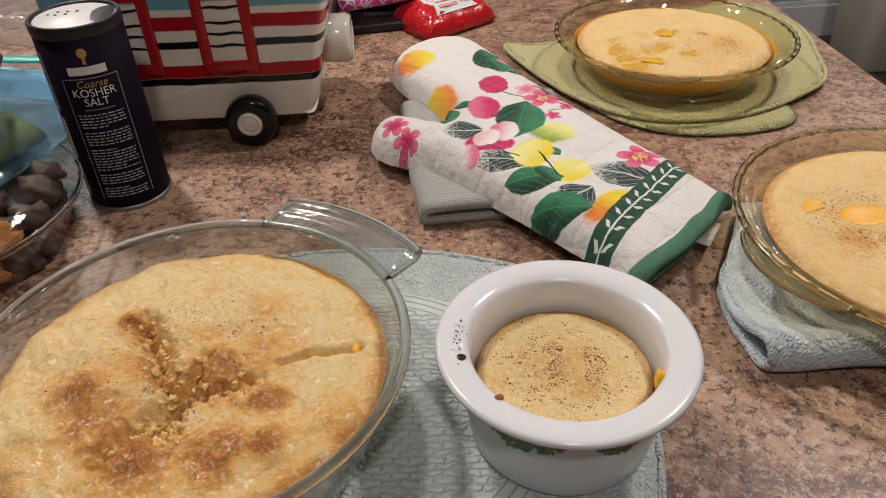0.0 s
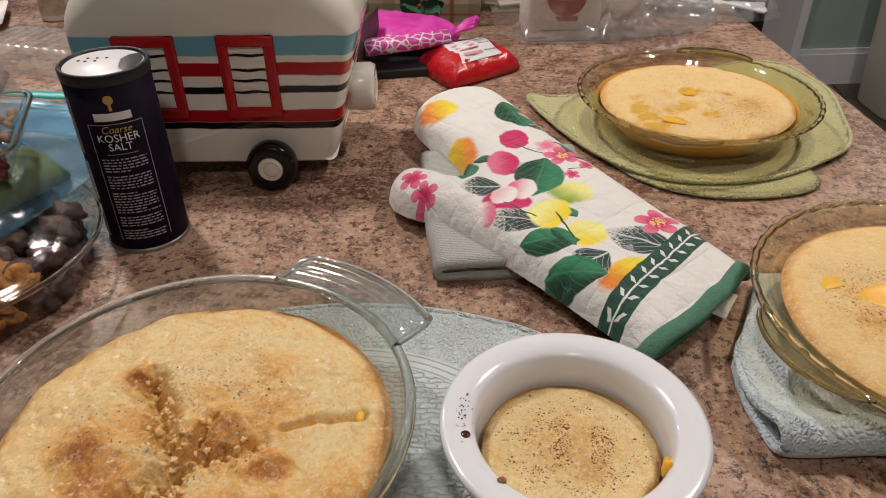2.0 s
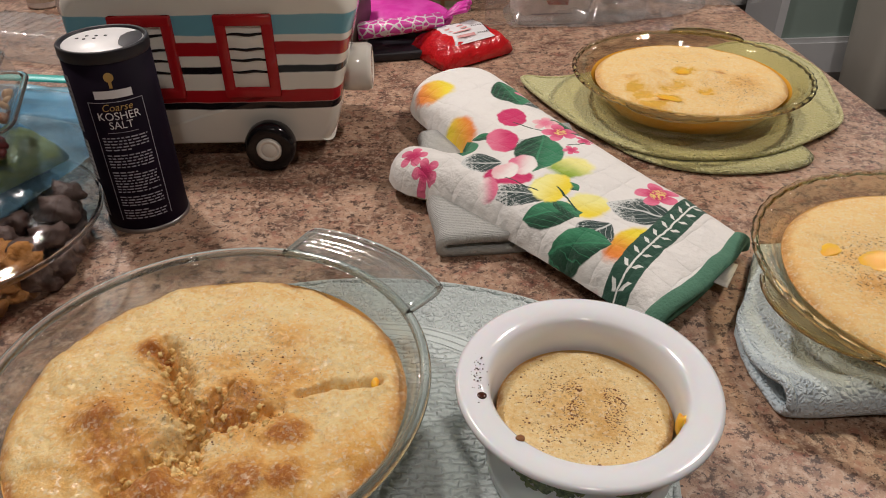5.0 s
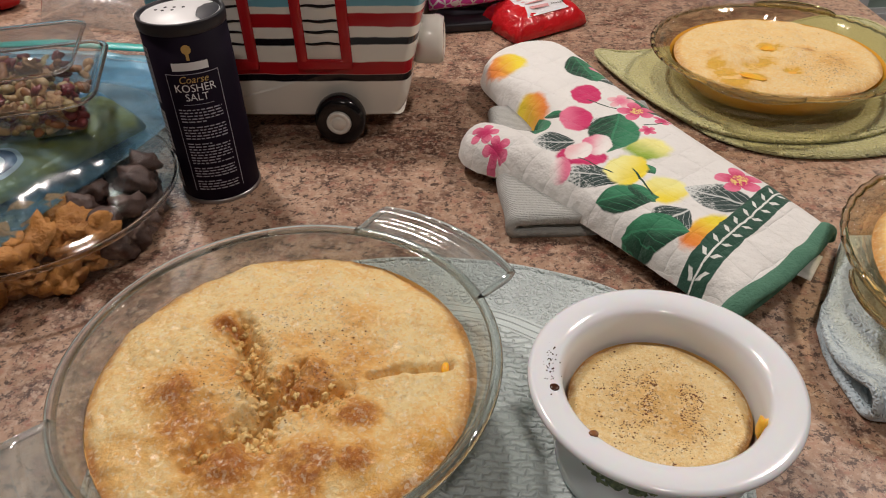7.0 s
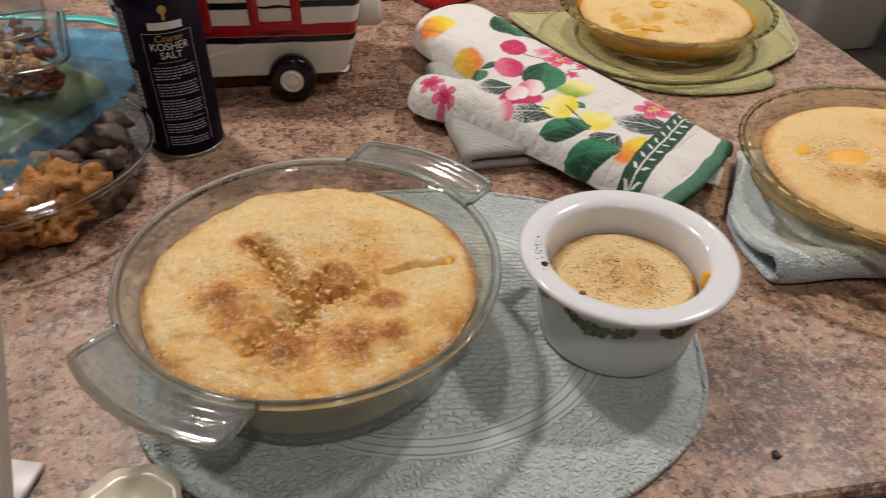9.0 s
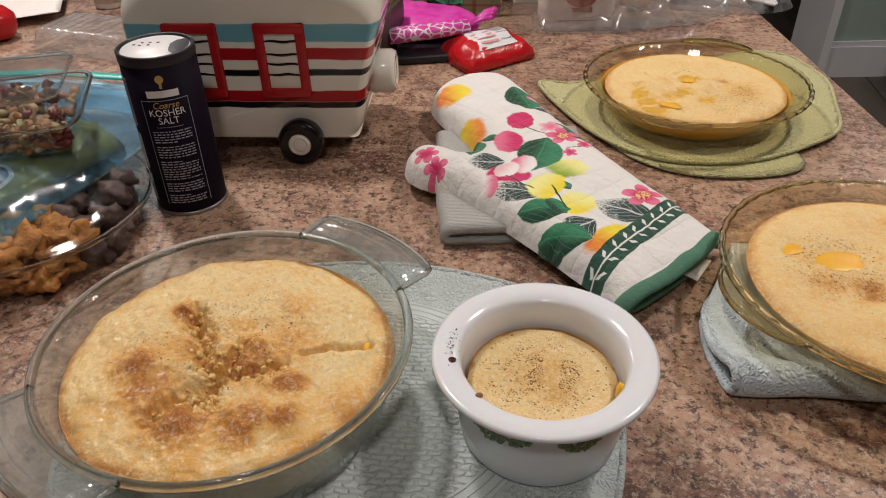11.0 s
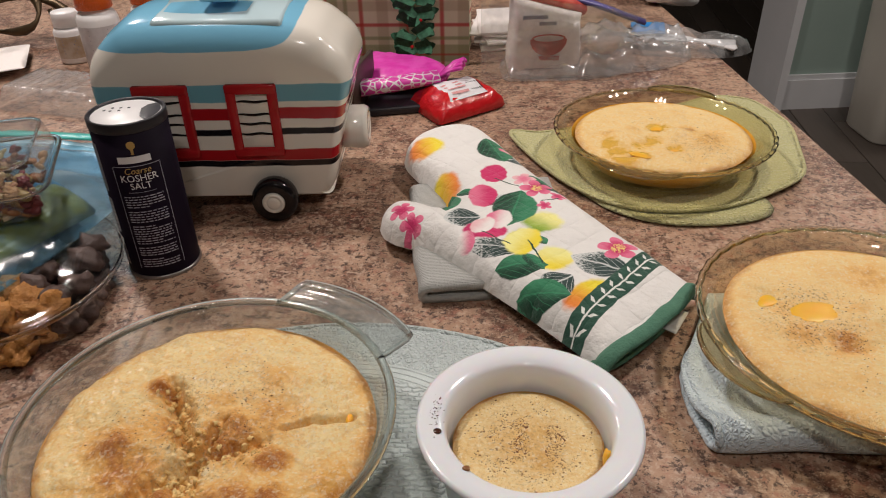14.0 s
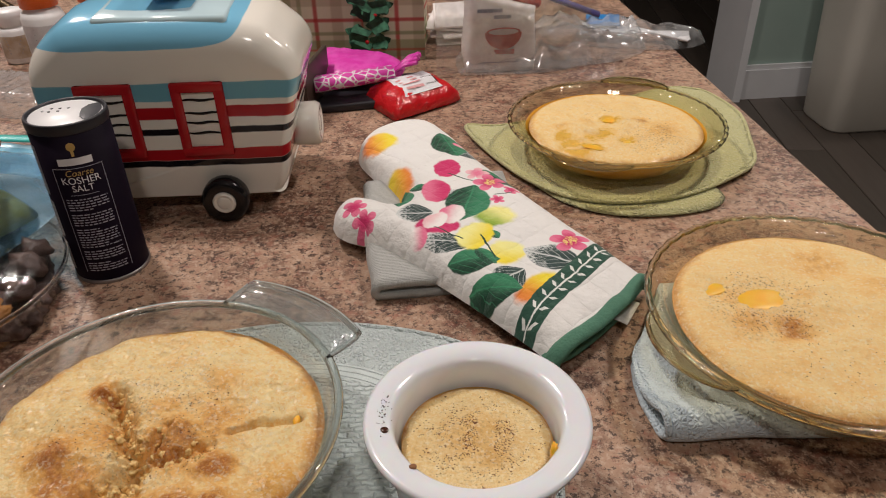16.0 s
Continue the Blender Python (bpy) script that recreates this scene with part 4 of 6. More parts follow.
GREEN, GREEN2 = (0.004, 0.050, 0.024), (0.035, 0.24, 0.115)
GREY, GREY2 = (0.020, 0.050, 0.045), (0.66, 0.69, 0.67)
PINK, PINK2 = (0.58, 0.02, 0.13), (0.74, 0.17, 0.29)
YEL, LEM, ORA, LIME = (0.84, 0.68, 0.03), (0.85, 0.82, 0.30), (0.78, 0.22, 0.03), (0.22, 0.38, 0.02)
BLUSH, CREAM = (0.80, 0.50, 0.52), (0.84, 0.80, 0.77)
paint = mp.mix(mp.noise(14, 4), (0.74, 0.73, 0.69), (0.80, 0.80, 0.78))
for spec in ((-0.045, 0.727, 0.046, 0.048, 17, ORA, YEL), (-0.017, 0.641, 0.036, 0.060, -172, ORA, YEL), (0.082, 0.565, 0.044, 0.040, 46, LIME, LEM), (0.091, 0.505, 0.042, 0.036, 78, YEL, LEM), (0.115, 0.457, 0.050, 0.026, 45, ORA, YEL)):
    paint = soft_bloom(paint, *spec, 0.28)
for spec in ((0.006, 0.570, 0.036, 0.034, 191), (0.039, 0.522, 0.054, 0.026, 163), (0.129, 0.499, 0.054, 0.040, 154), (0.092, 0.469, 0.034, 0.032, 220), (0.035, 0.604, 0.026, 0.018, 52), (0.052, 0.701, 0.026, 0.028, 42)):
    paint = leaf(paint, *spec, GREY, GREY2, 0.85)
for spec in ((0.032, 0.720, 0.066, 0.040, -69), (-0.009, 0.604, 0.048, 0.024, -93), (0.007, 0.622, 0.022, 0.012, -16), (0.056, 0.592, 0.072, 0.044, -100), (0.089, 0.645, 0.050, 0.034, -36), (0.063, 0.496, 0.046, 0.030, -3), (0.081, 0.462, 0.046, 0.028, -19), (0.080, 0.534, 0.018, 0.012, -61), (0.073, 0.500, 0.032, 0.014, -55)):
    paint = leaf(paint, *spec, GREEN, GREEN2)
for spec in ((0.033, 0.662, 0.029, 0.040, 0, PINK, PINK, 0.10), (0.024, 0.614, 0.029, 0.044, 2, PINK2, PINK, 0.10), (0.029, 0.549, 0.042, 0.030, 0, PINK, PINK, 0.12),
             (0.041, 0.569, 0.025, 0.032, -13, PINK2, CREAM, 0.10), (0.026, 0.557, 0.021, 0.032, -24, BLUSH, CREAM, 0.10), (0.013, 0.533, 0.018, 0.026, 4, CREAM, PINK2, 0.15),
             (0.005, 0.512, 0.022, 0.011, -65, PINK2, BLUSH, 0.4), (0.088, 0.428, 0.014, 0.012, 56, PINK2, BLUSH, 0.4), (0.043, 0.723, 0.015, 0.013, -8, PINK2, BLUSH, 0.2), (0.063, 0.532, 0.034, 0.046, 160, YEL, LEM, 0.12)):
    paint = soft_bloom(paint, *spec)
for spec in ((0.064, 0.651, 0.0130, 10, PINK2, BLUSH, False), (0.077, 0.632, 0.0170, 30, PINK, PINK2), (0.098, 0.617, 0.0085, 0, PINK, PINK2, False), (0.084, 0.597, 0.0075, 40, PINK, PINK2, False), (0.147, 0.525, 0.0180, 20, PINK, PINK2), (-0.053, 0.584, 0.0125, 0, PINK, PINK2, False), (-0.041, 0.566, 0.0120, 30, PINK, PINK2, False)):
    paint = five_petals(paint, *spec)
# stalks between the sprays
for spec in ((0.047, 0.643, 0.032, 0.0016, -30), (0.040, 0.536, 0.034, 0.0016, -35), (0.075, 0.515, 0.040, 0.0018, -70), (0.090, 0.609, 0.020, 0.0014, 20)):
    x_, y_ = placed(*spec)
    paint = mp.mix(mp.step(mp.math("MAXIMUM", mp.math("ABSOLUTE", x_), mp.math("ABSOLUTE", y_)), 0.85, 1.05, 1.0, 0.0), paint, GREEN)
# border band: along u, across v, bowed like the cuff
bx, by = placed(0.1345, 0.4635, 0.178, 0.0205, 53.2)
bow = mp.math("ADD", by, mp.math("MULTIPLY", mp.math("SUBTRACT", 1.0, mp.math("MULTIPLY", bx, bx)), 0.10))
side = mp.math("ABSOLUTE", bow)
paint = mp.mix(mp.step(side, 0.95, 1.02, 1.0, 0.0), paint, mp.mix(blotch, (0.010, 0.055, 0.036), (0.022, 0.095, 0.060)))
rep = mp.math("SUBTRACT", mp.math("FRACT", mp.math("MULTIPLY", bx, 6.5)), 0.5)
slant = mp.math("ABSOLUTE", mp.math("ADD", rep, mp.math("MULTIPLY_ADD", side, -0.55, 0.22)))
leafy = mp.math("ADD", mp.math("MULTIPLY", slant, 5.0), mp.math("ABSOLUTE", mp.math("MULTIPLY", mp.math("SUBTRACT", side, 0.42), 2.6)))
sprig = mp.math("MAXIMUM", mp.step(leafy, 0.75, 0.95, 1.0, 0.0), mp.step(side, 0.05, 0.10, 1.0, 0.0))
paint = mp.mix(sprig, paint, (0.76, 0.78, 0.74))
mp.color(paint)
mitt_lining = Mat("plain_white_cotton_lining", rough=0.9)
mitt_lining.color(mitt_lining.mix(mitt_lining.noise(60, 4), (0.60, 0.58, 0.52), (0.70, 0.68, 0.62)))
dark_side = cloth_print("dark_green_cotton_back", (0.015, 0.06, 0.04), (0.05, 0.12, 0.08))
white_print = cloth_print("white_fabric", (0.70, 0.70, 0.66), (0.80, 0.80, 0.77))
part("front_layer", sheet(MITT_RING, 0.0045, mitt_top), mitt_cloth, mitt, "white cotton front printed with flowers and leaves")
part("back_layer", sheet(MITT_BACK, 0.008, mitt_low), mitt_lining, mitt, "plain back of the mitt")
part("cuff_binding", tube([(x - 0.0015, y + 0.001, mitt_top(x, y) - 0.0020) for x, y in CUFF], 0.0074, 12, False, 0.62), green_binding, mitt, "green cotton binding")
part("cuff_binding", tube([(x - 0.005, y + 0.005, mitt_low(x, y) + 0.0035) for x, y in CUFF], 0.0045, 10), green_binding, mitt, "green cotton binding")
bm = sheet([(0.172, 0.458), (0.187, 0.481), (0.202, 0.473), (0.187, 0.444)], 0.006, lambda x, y, d: 0.013 + 0.003 * lump(x, y, 50), None)
bmesh.ops.solidify(bm, geom=bm.faces[:], thickness=0.0006)
part("care_label", bm, white_print, mitt, "blank white fabric label")

# ---- salt canister details ----
plastic_black = Mat("black_plastic", (0.012, 0.011, 0.016), 0.42)
plastic_white = Mat("white_plastic", rough=0.35)
plastic_white.color(plastic_white.mix(plastic_white.noise(60, 3), (0.76, 0.76, 0.76), (0.82, 0.82, 0.82)))
ink_white = Mat("white_ink", (0.72, 0.72, 0.74), 0.6)
ink_gold = Mat("gold_ink", (0.50, 0.33, 0.10), 0.5)
ink_grey = Mat("grey_ink", (0.36, 0.36, 0.42), 0.6)
metal_grey = Mat("tin_plate", (0.35, 0.33, 0.33), 0.35, 0.9)
part("base_ring", lathe([(0.0, 0.0), (0.0335, 0.0), (0.0340, 0.0008), (0.0340, 0.003), (0.0330, 0.0036), (0.0, 0.0036)], 64), metal_grey, salt)
part("top_rim", lathe([(0.0328, 0.1385), (0.0333, 0.1392), (0.0335, 0.141), (0.0335, 0.1462), (0.0330, 0.1472), (0.0312, 0.1472), (0.0304, 0.1464), (0.0300, 0.1440), (0.0, 0.1440)], 72), plastic_black, salt)
part("top_disc", lathe([(0.0, 0.1457), (0.0290, 0.1457), (0.0298, 0.1450), (0.0298, 0.1441)], 64), plastic_white, salt, "white plastic shaker top")
# no openings are cut: black discs on the top imitate the dark inside the holes
for dx, dy in ((-0.019, 0.000), (-0.014, 0.006), (-0.013, -0.001), (-0.007, 0.007), (-0.006, 0.001), (0.000, 0.008)):
    hole = part("shaker_hole", lathe([(0.0, 0.0003), (0.0012, 0.0003), (0.0014, 0.0)], 12), plastic_black, salt, "small black disc standing in for the dark of a shaker hole")
    hole.location = (dx - 0.002, dy + 0.002, 0.1457)
ring = [(0.029 * math.cos(a), 0.029 * math.sin(a)) for a in (radians(-34 + 84 * i / 20) for i in range(21))] + [(0.0125, 0.017), (0.0105, 0.008), (0.0135, -0.002), (0.017, -0.010)]
part("spout_flap", sheet(ring, 0.005, lambda x, y, d: 0.1462 + min(d, 0.0006)), plastic_black, salt, "dark flap over the spout")


def curved_patch(name, a0, a1, z0, z1, mat, r=0.0331, n=10):
    bm = bmesh.new()
    lo = [bm.verts.new((r * math.cos(a0 + (a1 - a0) * i / n), r * math.sin(a0 + (a1 - a0) * i / n), z0)) for i in range(n + 1)]
    hi = [bm.verts.new((v.co.x, v.co.y, z1)) for v in lo]
    for i in range(n):
        bm.faces.new((lo[i], lo[i + 1], hi[i + 1], hi[i]))
    return part(name, bm, mat, salt)


def text_mesh(word, size, shear=0.0):
    c = bpy.data.curves.new("text", "FONT")
    c.body, c.size, c.align_x, c.align_y, c.resolution_u, c.shear = word, size, "CENTER", "CENTER", 3, shear
    ob = bpy.data.objects.new("text", c)
    me = bpy.data.meshes.new_from_object(ob)
    bm = bmesh.new()
    bm.from_mesh(me)
    bpy.data.objects.remove(ob)
    bpy.data.curves.remove(c)
    bpy.data.meshes.remove(me)
    return bm


def curved_text(word, size, a0, z0, mat, r=0.0332, wide=1.0, shear=0.0):
    bm = text_mesh(word, size, shear)
    bmesh.ops.subdivide_edges(bm, edges=[e for e in bm.edges if e.calc_length() > 0.003], cuts=1)
    for v in bm.verts:
        a, z = a0 + v.co.x * wide / r, z0 + v.co.y
        v.co = (r * math.cos(a), r * math.sin(a), z)
    return part("lettering", bm, mat, salt, "printed words", False)


A = radians(-66)
curved_patch("logo_bar", A - 0.42, A + 0.42, 0.1135, 0.1195, ink_white)
curved_patch("logo_stem", A - 0.035, A + 0.035, 0.1210, 0.1260, ink_gold)
bm = bmesh.new()
for i in range(12):
    t = 2 * math.pi * i / 12
    a = A + 0.0036 * math.cos(t) / 0.0331
    bm.verts.new((0.0332 * math.cos(a), 0.0332 * math.sin(a), 0.1290 + 0.0036 * math.sin(t)))
bm.faces.new(bm.verts[:])
part("logo_round", bm, ink_gold, salt)
curved_text("Coarse", 0.0078, A, 0.1065, ink_gold, shear=0.3)
curved_text("KOSHER", 0.0085, A, 0.0998, ink_white)
curved_text("SALT", 0.0082, A, 0.0928, ink_white)
for a0, a1, z0, z1 in ((A - 0.62, A + 0.62, 0.1105, 0.1110), (A - 0.63, A - 0.615, 0.012, 0.1110), (A + 0.615, A + 0.63, 0.012, 0.1110), (A - 0.35, A + 0.35, 0.0870, 0.0874)):
    curved_patch("label_line", a0, a1, z0, z1, ink_grey)
rnd = random.Random(4)
z = 0.0835
for i in range(26):
    if i in (5, 10, 18, 22):
        z -= 0.0022
    pos = A - 0.52
    while pos < A + 0.50:
        ln = min(rnd.uniform(0.05, 0.16), A + 0.52 - pos)
        if i % 6 == 4 and pos > A + 0.1:
            break
        curved_patch("text_bar", pos, pos + ln, z - 0.0010, z, ink_grey, n=2)
        pos += ln + 0.035
    z -= 0.0024
for z0, z1 in ((0.085, 0.128), (0.045, 0.078), (0.012, 0.036)):
    curved_patch("side_panel", A - 1.45, A - 1.06, z0, z1, ink_grey if z0 > 0.08 else ink_white)
    for k in range(int((z1 - z0) / 0.004)):
        curved_patch("panel_line", A - 1.42, A - 1.10, z0 + 0.002 + k * 0.004, z0 + 0.0035 + k * 0.004, plastic_black, 0.0333, 4)

# ---- camper jar details (its own axes) ----
red_glaze = Mat("red_ceramic_glaze", rough=0.14, Specular_IOR_Level=0.4)
red_glaze.color(red_glaze.mix(red_glaze.noise(60, 4), (0.40, 0.010, 0.016), (0.50, 0.022, 0.025)))
black_glaze = Mat("black_ceramic_glaze", (0.008, 0.007, 0.008), 0.14, Specular_IOR_Level=0.35)
white_glaze = Mat("white_ceramic_glaze", rough=0.12, Coat_Weight=0.5)
white_glaze.color(white_glaze.mix(white_glaze.noise(20, 4), (0.78, 0.76, 0.69), (0.84, 0.82, 0.75)))
blue_glaze = Mat("blue_ceramic_glaze", rough=0.12, Coat_Weight=0.5)
blue_glaze.color(blue_glaze.mix(blue_glaze.noise(25, 4), (0.17, 0.45, 0.66), (0.22, 0.52, 0.71)))
pale_blue_glaze = Mat("pale_blue_ceramic_glaze", rough=0.12, Coat_Weight=0.5)
pale_blue_glaze.color(pale_blue_glaze.mix(pale_blue_glaze.noise(25, 4), (0.52, 0.71, 0.77), (0.60, 0.76, 0.81)))


def joined(boxes, bevel=0.0012):
    bm = bmesh.new()
    for c, s in boxes:
        r = bmesh.ops.create_cube(bm, size=1.0, matrix=Matrix.Translation(c) @ Matrix.Diagonal((*s, 1)))
        bmesh.ops.bevel(bm, geom=list({e for v in r["verts"] for e in v.link_edges}), offset=bevel, segments=2, profile=0.5, affect="EDGES")
    return bm


for wx0, wx1 in ((-0.082, -0.029), (0.006, 0.055)):
    z0, z1, b = 0.0655, 0.139, 0.0095
    cx, cz = (wx0 + wx1) / 2, (z0 + z1) / 2
    win = part("window", joined([((cx, -0.0675, z1 - b / 2), (wx1 - wx0, 0.007, b)), ((cx, -0.0675, z0 + b / 2), (wx1 - wx0, 0.007, b)),
                                 ((wx0 + b / 2, -0.0675, cz), (b, 0.0066, z1 - z0)), ((wx1 - b / 2, -0.0675, cz), (b, 0.0066, z1 - z0))], 0.0018), red_glaze, jar, "raised red window frame")
    part("window_panel", box(wx1 - wx0 - 0.012, 0.003, z1 - z0 - 0.012, 0.0008, at=(cx, -0.0665, cz)), white_glaze, win)
    for k, zz in enumerate((0.122, 0.109, 0.0995, 0.089)):
        pts = [(wx0 + b + (wx1 - wx0 - 2 * b) * i / 6, -0.0679, zz + 0.0006 * math.sin(i * 1.3 + k)) for i in range(7)]
        part("louvre_line", tube(pts, lambda f: 0.0009 + 0.0005 * math.sin(f * 3), 6), black_glaze, win)
LID = (0.004, -0.011, 0.2000)
bm = box(0.122, 0.082, 0.009, 0.0035, 4, at=LID)
for v in bm.verts:
    v.co.z -= 0.006 * (v.co.y / 0.045) ** 2 + 0.003 * (v.co.x / 0.06) ** 2
lid = part("lid", bm, pale_blue_glaze, jar, "pale blue rectangular lid")
part("lid_knob", box(0.037, 0.036, 0.020, 0.003, 3, at=(LID[0], LID[1], LID[2] + 0.0145)), blue_glaze, lid, "blue block knob")


def wheel(x, y, side):
    prof = [(0.0, -0.010), (0.018, -0.010), (0.0215, -0.0085), (0.0230, -0.004), (0.0230, 0.005), (0.0215, 0.0085), (0.0185, 0.0100), (0.0130, 0.0090), (0.0, 0.0090)]
    bm = lathe(prof, 40)
    w_ = part("wheel", bm, black_glaze, jar, "black tyre with white hub")
    w_.matrix_local = pose(x, y, 0.0232, 90 * side, 0, 0)
    h_ = part("hub", lathe([(0.0, 0.0125), (0.0045, 0.0125), (0.0060, 0.0119), (0.0066, 0.0108), (0.0072, 0.0108), (0.0078, 0.0118), (0.0100, 0.0118), (0.0112, 0.0105), (0.0112, 0.0085)], 32), white_glaze, w_)


wheel(0.041, -0.0790, 1), wheel(0.041, 0.0790, -1)
k_ = part("end_knob", lathe([(0.0, -0.02), (0.020, -0.02), (0.0225, -0.012), (0.0230, 0.008), (0.0205, 0.0125), (0.015, 0.0130), (0.013, 0.0105), (0.009, 0.0105), (0.008, 0.0125), (0.0, 0.0125)], 40), white_glaze, jar, "white ceramic hitch knob")
k_.matrix_local = pose(0.119, 0.0, 0.066, 0, 90, 0)

# ---- bowl decoration ----
band_green = cloth_print("printed_olive_green", (0.06, 0.10, 0.03), (0.22, 0.28, 0.10), 400, 0.3)
for a_mid, span in ((-118, 46), (-62, 34), (-175, 34), (0, 46), (60, 46), (120, 46)):
    bm = bmesh.new()
    r_ = random.Random(a_mid + 400)
    for i in range(int(span * 2.4)):
        a = radians(a_mid + r_.uniform(-0.5, 0.5) * span)
        f = abs(math.degrees(a) - a_mid) / (span / 2)
        zc = 0.0445 - 0.006 * (1 - f * f) + r_.uniform(-0.004, 0.004) * (1.1 - 0.6 * f)
        zc = min(zc, 0.0478)
        rr = 0.0505 + 0.0016 * (zc - 0.018) / 0.027 + 0.0004
        l, w2, tilt = r_.uniform(0.0018, 0.0032), r_.uniform(0.0009, 0.0015), r_.uniform(0, math.pi)
        vs = []
        for t in range(6):
            u, v = l * math.cos(t * math.pi / 3), w2 * math.sin(t * math.pi / 3)
            du, dz = u * math.cos(tilt) - v * math.sin(tilt), u * math.sin(tilt) + v * math.cos(tilt)
            vs.append(bm.verts.new((rr * math.cos(a + du / rr), rr * math.sin(a + du / rr), zc + dz)))
        bm.faces.new(vs)
    part("leaf_band", bm, band_green, bowl, "green printed leaf garland")

# syrup drips on the bowl rim, cinnamon grains
drip = Mat("dark_burnt_syrup", (0.05, 0.012, 0.004), 0.25)


def blob(parent, name, x, y, z, sx_, sy_, sz_, mat, label="", sub=2, jitter=0.0, seed=0):
    bm = bmesh.new()
    bmesh.ops.create_icosphere(bm, subdivisions=sub, radius=1.0)
    for v in bm.verts:
        k = 1 + jitter * noise.noise(v.co * 1.6 + Vector((seed * 3.1, seed * 1.7, 0)))
        v.co = (x + v.co.x * sx_ * k, y + v.co.y * sy_ * k, z + v.co.z * sz_ * k)
    return part(name, bm, mat, parent, label)


blob(bowl, "syrup_drip", -0.052, -0.0125, 0.0613, 0.0026, 0.0024, 0.0007, drip, "dark dried syrup drip")
blob(bowl, "syrup_drip", -0.0335, -0.0375, 0.0610, 0.0024, 0.0018, 0.0006, Mat("brown_syrup", (0.24, 0.10, 0.035), 0.3), "brown dried syrup drip", 2, 0.3)
blob(bowl, "syrup_drip", 0.0430, -0.0192, 0.0540, 0.0022, 0.0046, 0.0068, peach, "orange syrup drip", 2, 0.5)
bm = bmesh.new()
r_ = random.Random(8)
for i in range(46):
    a, rr = radians(r_.gauss(178, 8)), 0.0545 + r_.gauss(0, 0.003)
    s = r_.uniform(0.0002, 0.0005)
    bmesh.ops.create_icosphere(bm, subdivisions=1, radius=s, matrix=Matrix.Translation((rr * math.cos(a), rr * math.sin(a), 0.0617)))
tagged(part("cinnamon_dusting", bm, drip, bowl), "", "", kind="stuff")
bm = bmesh.new()
for i in range(2600):
    x, y = r_.gauss(0.002, 0.018), r_.gauss(-0.002, 0.016)
    if math.hypot(x, y) < 0.041 and lump(x, y, 90, 9) > 0.0:
        s = abs(r_.gauss(0, 0.00021)) + 0.00008
        bmesh.ops.create_icosphere(bm, subdivisions=1, radius=min(s, 0.0009), matrix=Matrix.Translation((x, y, 0.0475 + 0.0018 * lump(x, y, 45, 3) + 0.0007 * lump(x, y, 140, 3))) @ Matrix.Diagonal((1.3, 1, 0.5, 1)))
cinnamon = Mat("ground_cinnamon", (0.20, 0.080, 0.028), 0.9)
tagged(part("cinnamon_dusting", bm, cinnamon, pud), "", "", kind="stuff")


def dust(ob, top, spots, n, seed):
    """Fine cinnamon grains strewn round some spots (x, y, spread) of a crust."""
    rn = random.Random(seed)
    bm = bmesh.new()
    for i in range(n):
        cx, cy, sp = rn.choice(spots)
        x, y = rn.gauss(cx, sp), rn.gauss(cy, sp)
        if lump(x, y, 80, seed) > -0.2:
            s = min(0.0007, abs(rn.gauss(0, 0.00020)) + 0.00010)
            bmesh.ops.create_icosphere(bm, subdivisions=1, radius=s, matrix=Matrix.Translation((x, y, top(x, y) + 0.0001)) @ Matrix.Diagonal((1.3, 1, 0.5, 1)))
    tagged(part("cinnamon_dusting", bm, cinnamon, ob), "", "", kind="stuff")


dust(near_pie, pie_top, ((-0.068, 0.008, 0.010), (-0.052, 0.034, 0.010), (-0.012, 0.020, 0.012), (-0.030, -0.018, 0.008), (-0.058, -0.010, 0.008), (0.030, -0.020, 0.030), (-0.010, -0.055, 0.020)), 620, 3)
dust(far_pie, far_top, ((0.045, -0.030, 0.016), (0.030, -0.060, 0.014), (0.0, 0.03, 0.03)), 300, 5)
dust(cob, lambda x, y: 0.0545 + big_height(x, y), ((0.03, 0.012, 0.016), (0.0, 0.035, 0.02), (-0.045, -0.005, 0.014), (0.02, -0.02, 0.012)), 420, 7)


# peach slices set in the pies
def slice_in(ob, x, y, z, l, wd, ang):
    bm = bmesh.new()
    bmesh.ops.create_icosphere(bm, subdivisions=3, radius=1.0)
    for v in bm.verts:
        bend = 0.25 * v.co.x ** 2
        q = Matrix.Rotation(radians(ang), 2) @ Vector((v.co.x * l / 2, (v.co.y - bend) * wd / 2 * (1 - 0.25 * v.co.x ** 2)))
        v.co = (x + q.x * (1 + 0.18 * lump(v.co.x, v.co.y, 1.7, l * 90)), y + q.y * (1 + 0.22 * lump(v.co.y, v.co.x, 2.1, l * 70)), z + v.co.z * 0.0017 + 0.0004 * lump(q.x, q.y, 160, 5))
    return part("peach_slice", bm, peach, ob, "shiny orange peach slice")


slice_in(near_pie, -0.038, 0.014, pie_top(-0.038, 0.014) - 0.0002, 0.047, 0.027, 6)
slice_in(near_pie, -0.070, 0.029, pie_top(-0.070, 0.029) - 0.0002, 0.034, 0.012, 31)
for x, y, l, wd, ang in ((-0.005, 0.009, 0.020, 0.014, 10), (-0.036, -0.074, 0.026, 0.012, -30), (0.008, -0.047, 0.022, 0.006, 10)):
    slice_in(far_pie, x, y, far_top(x, y) + 0.0001, l, wd, ang)

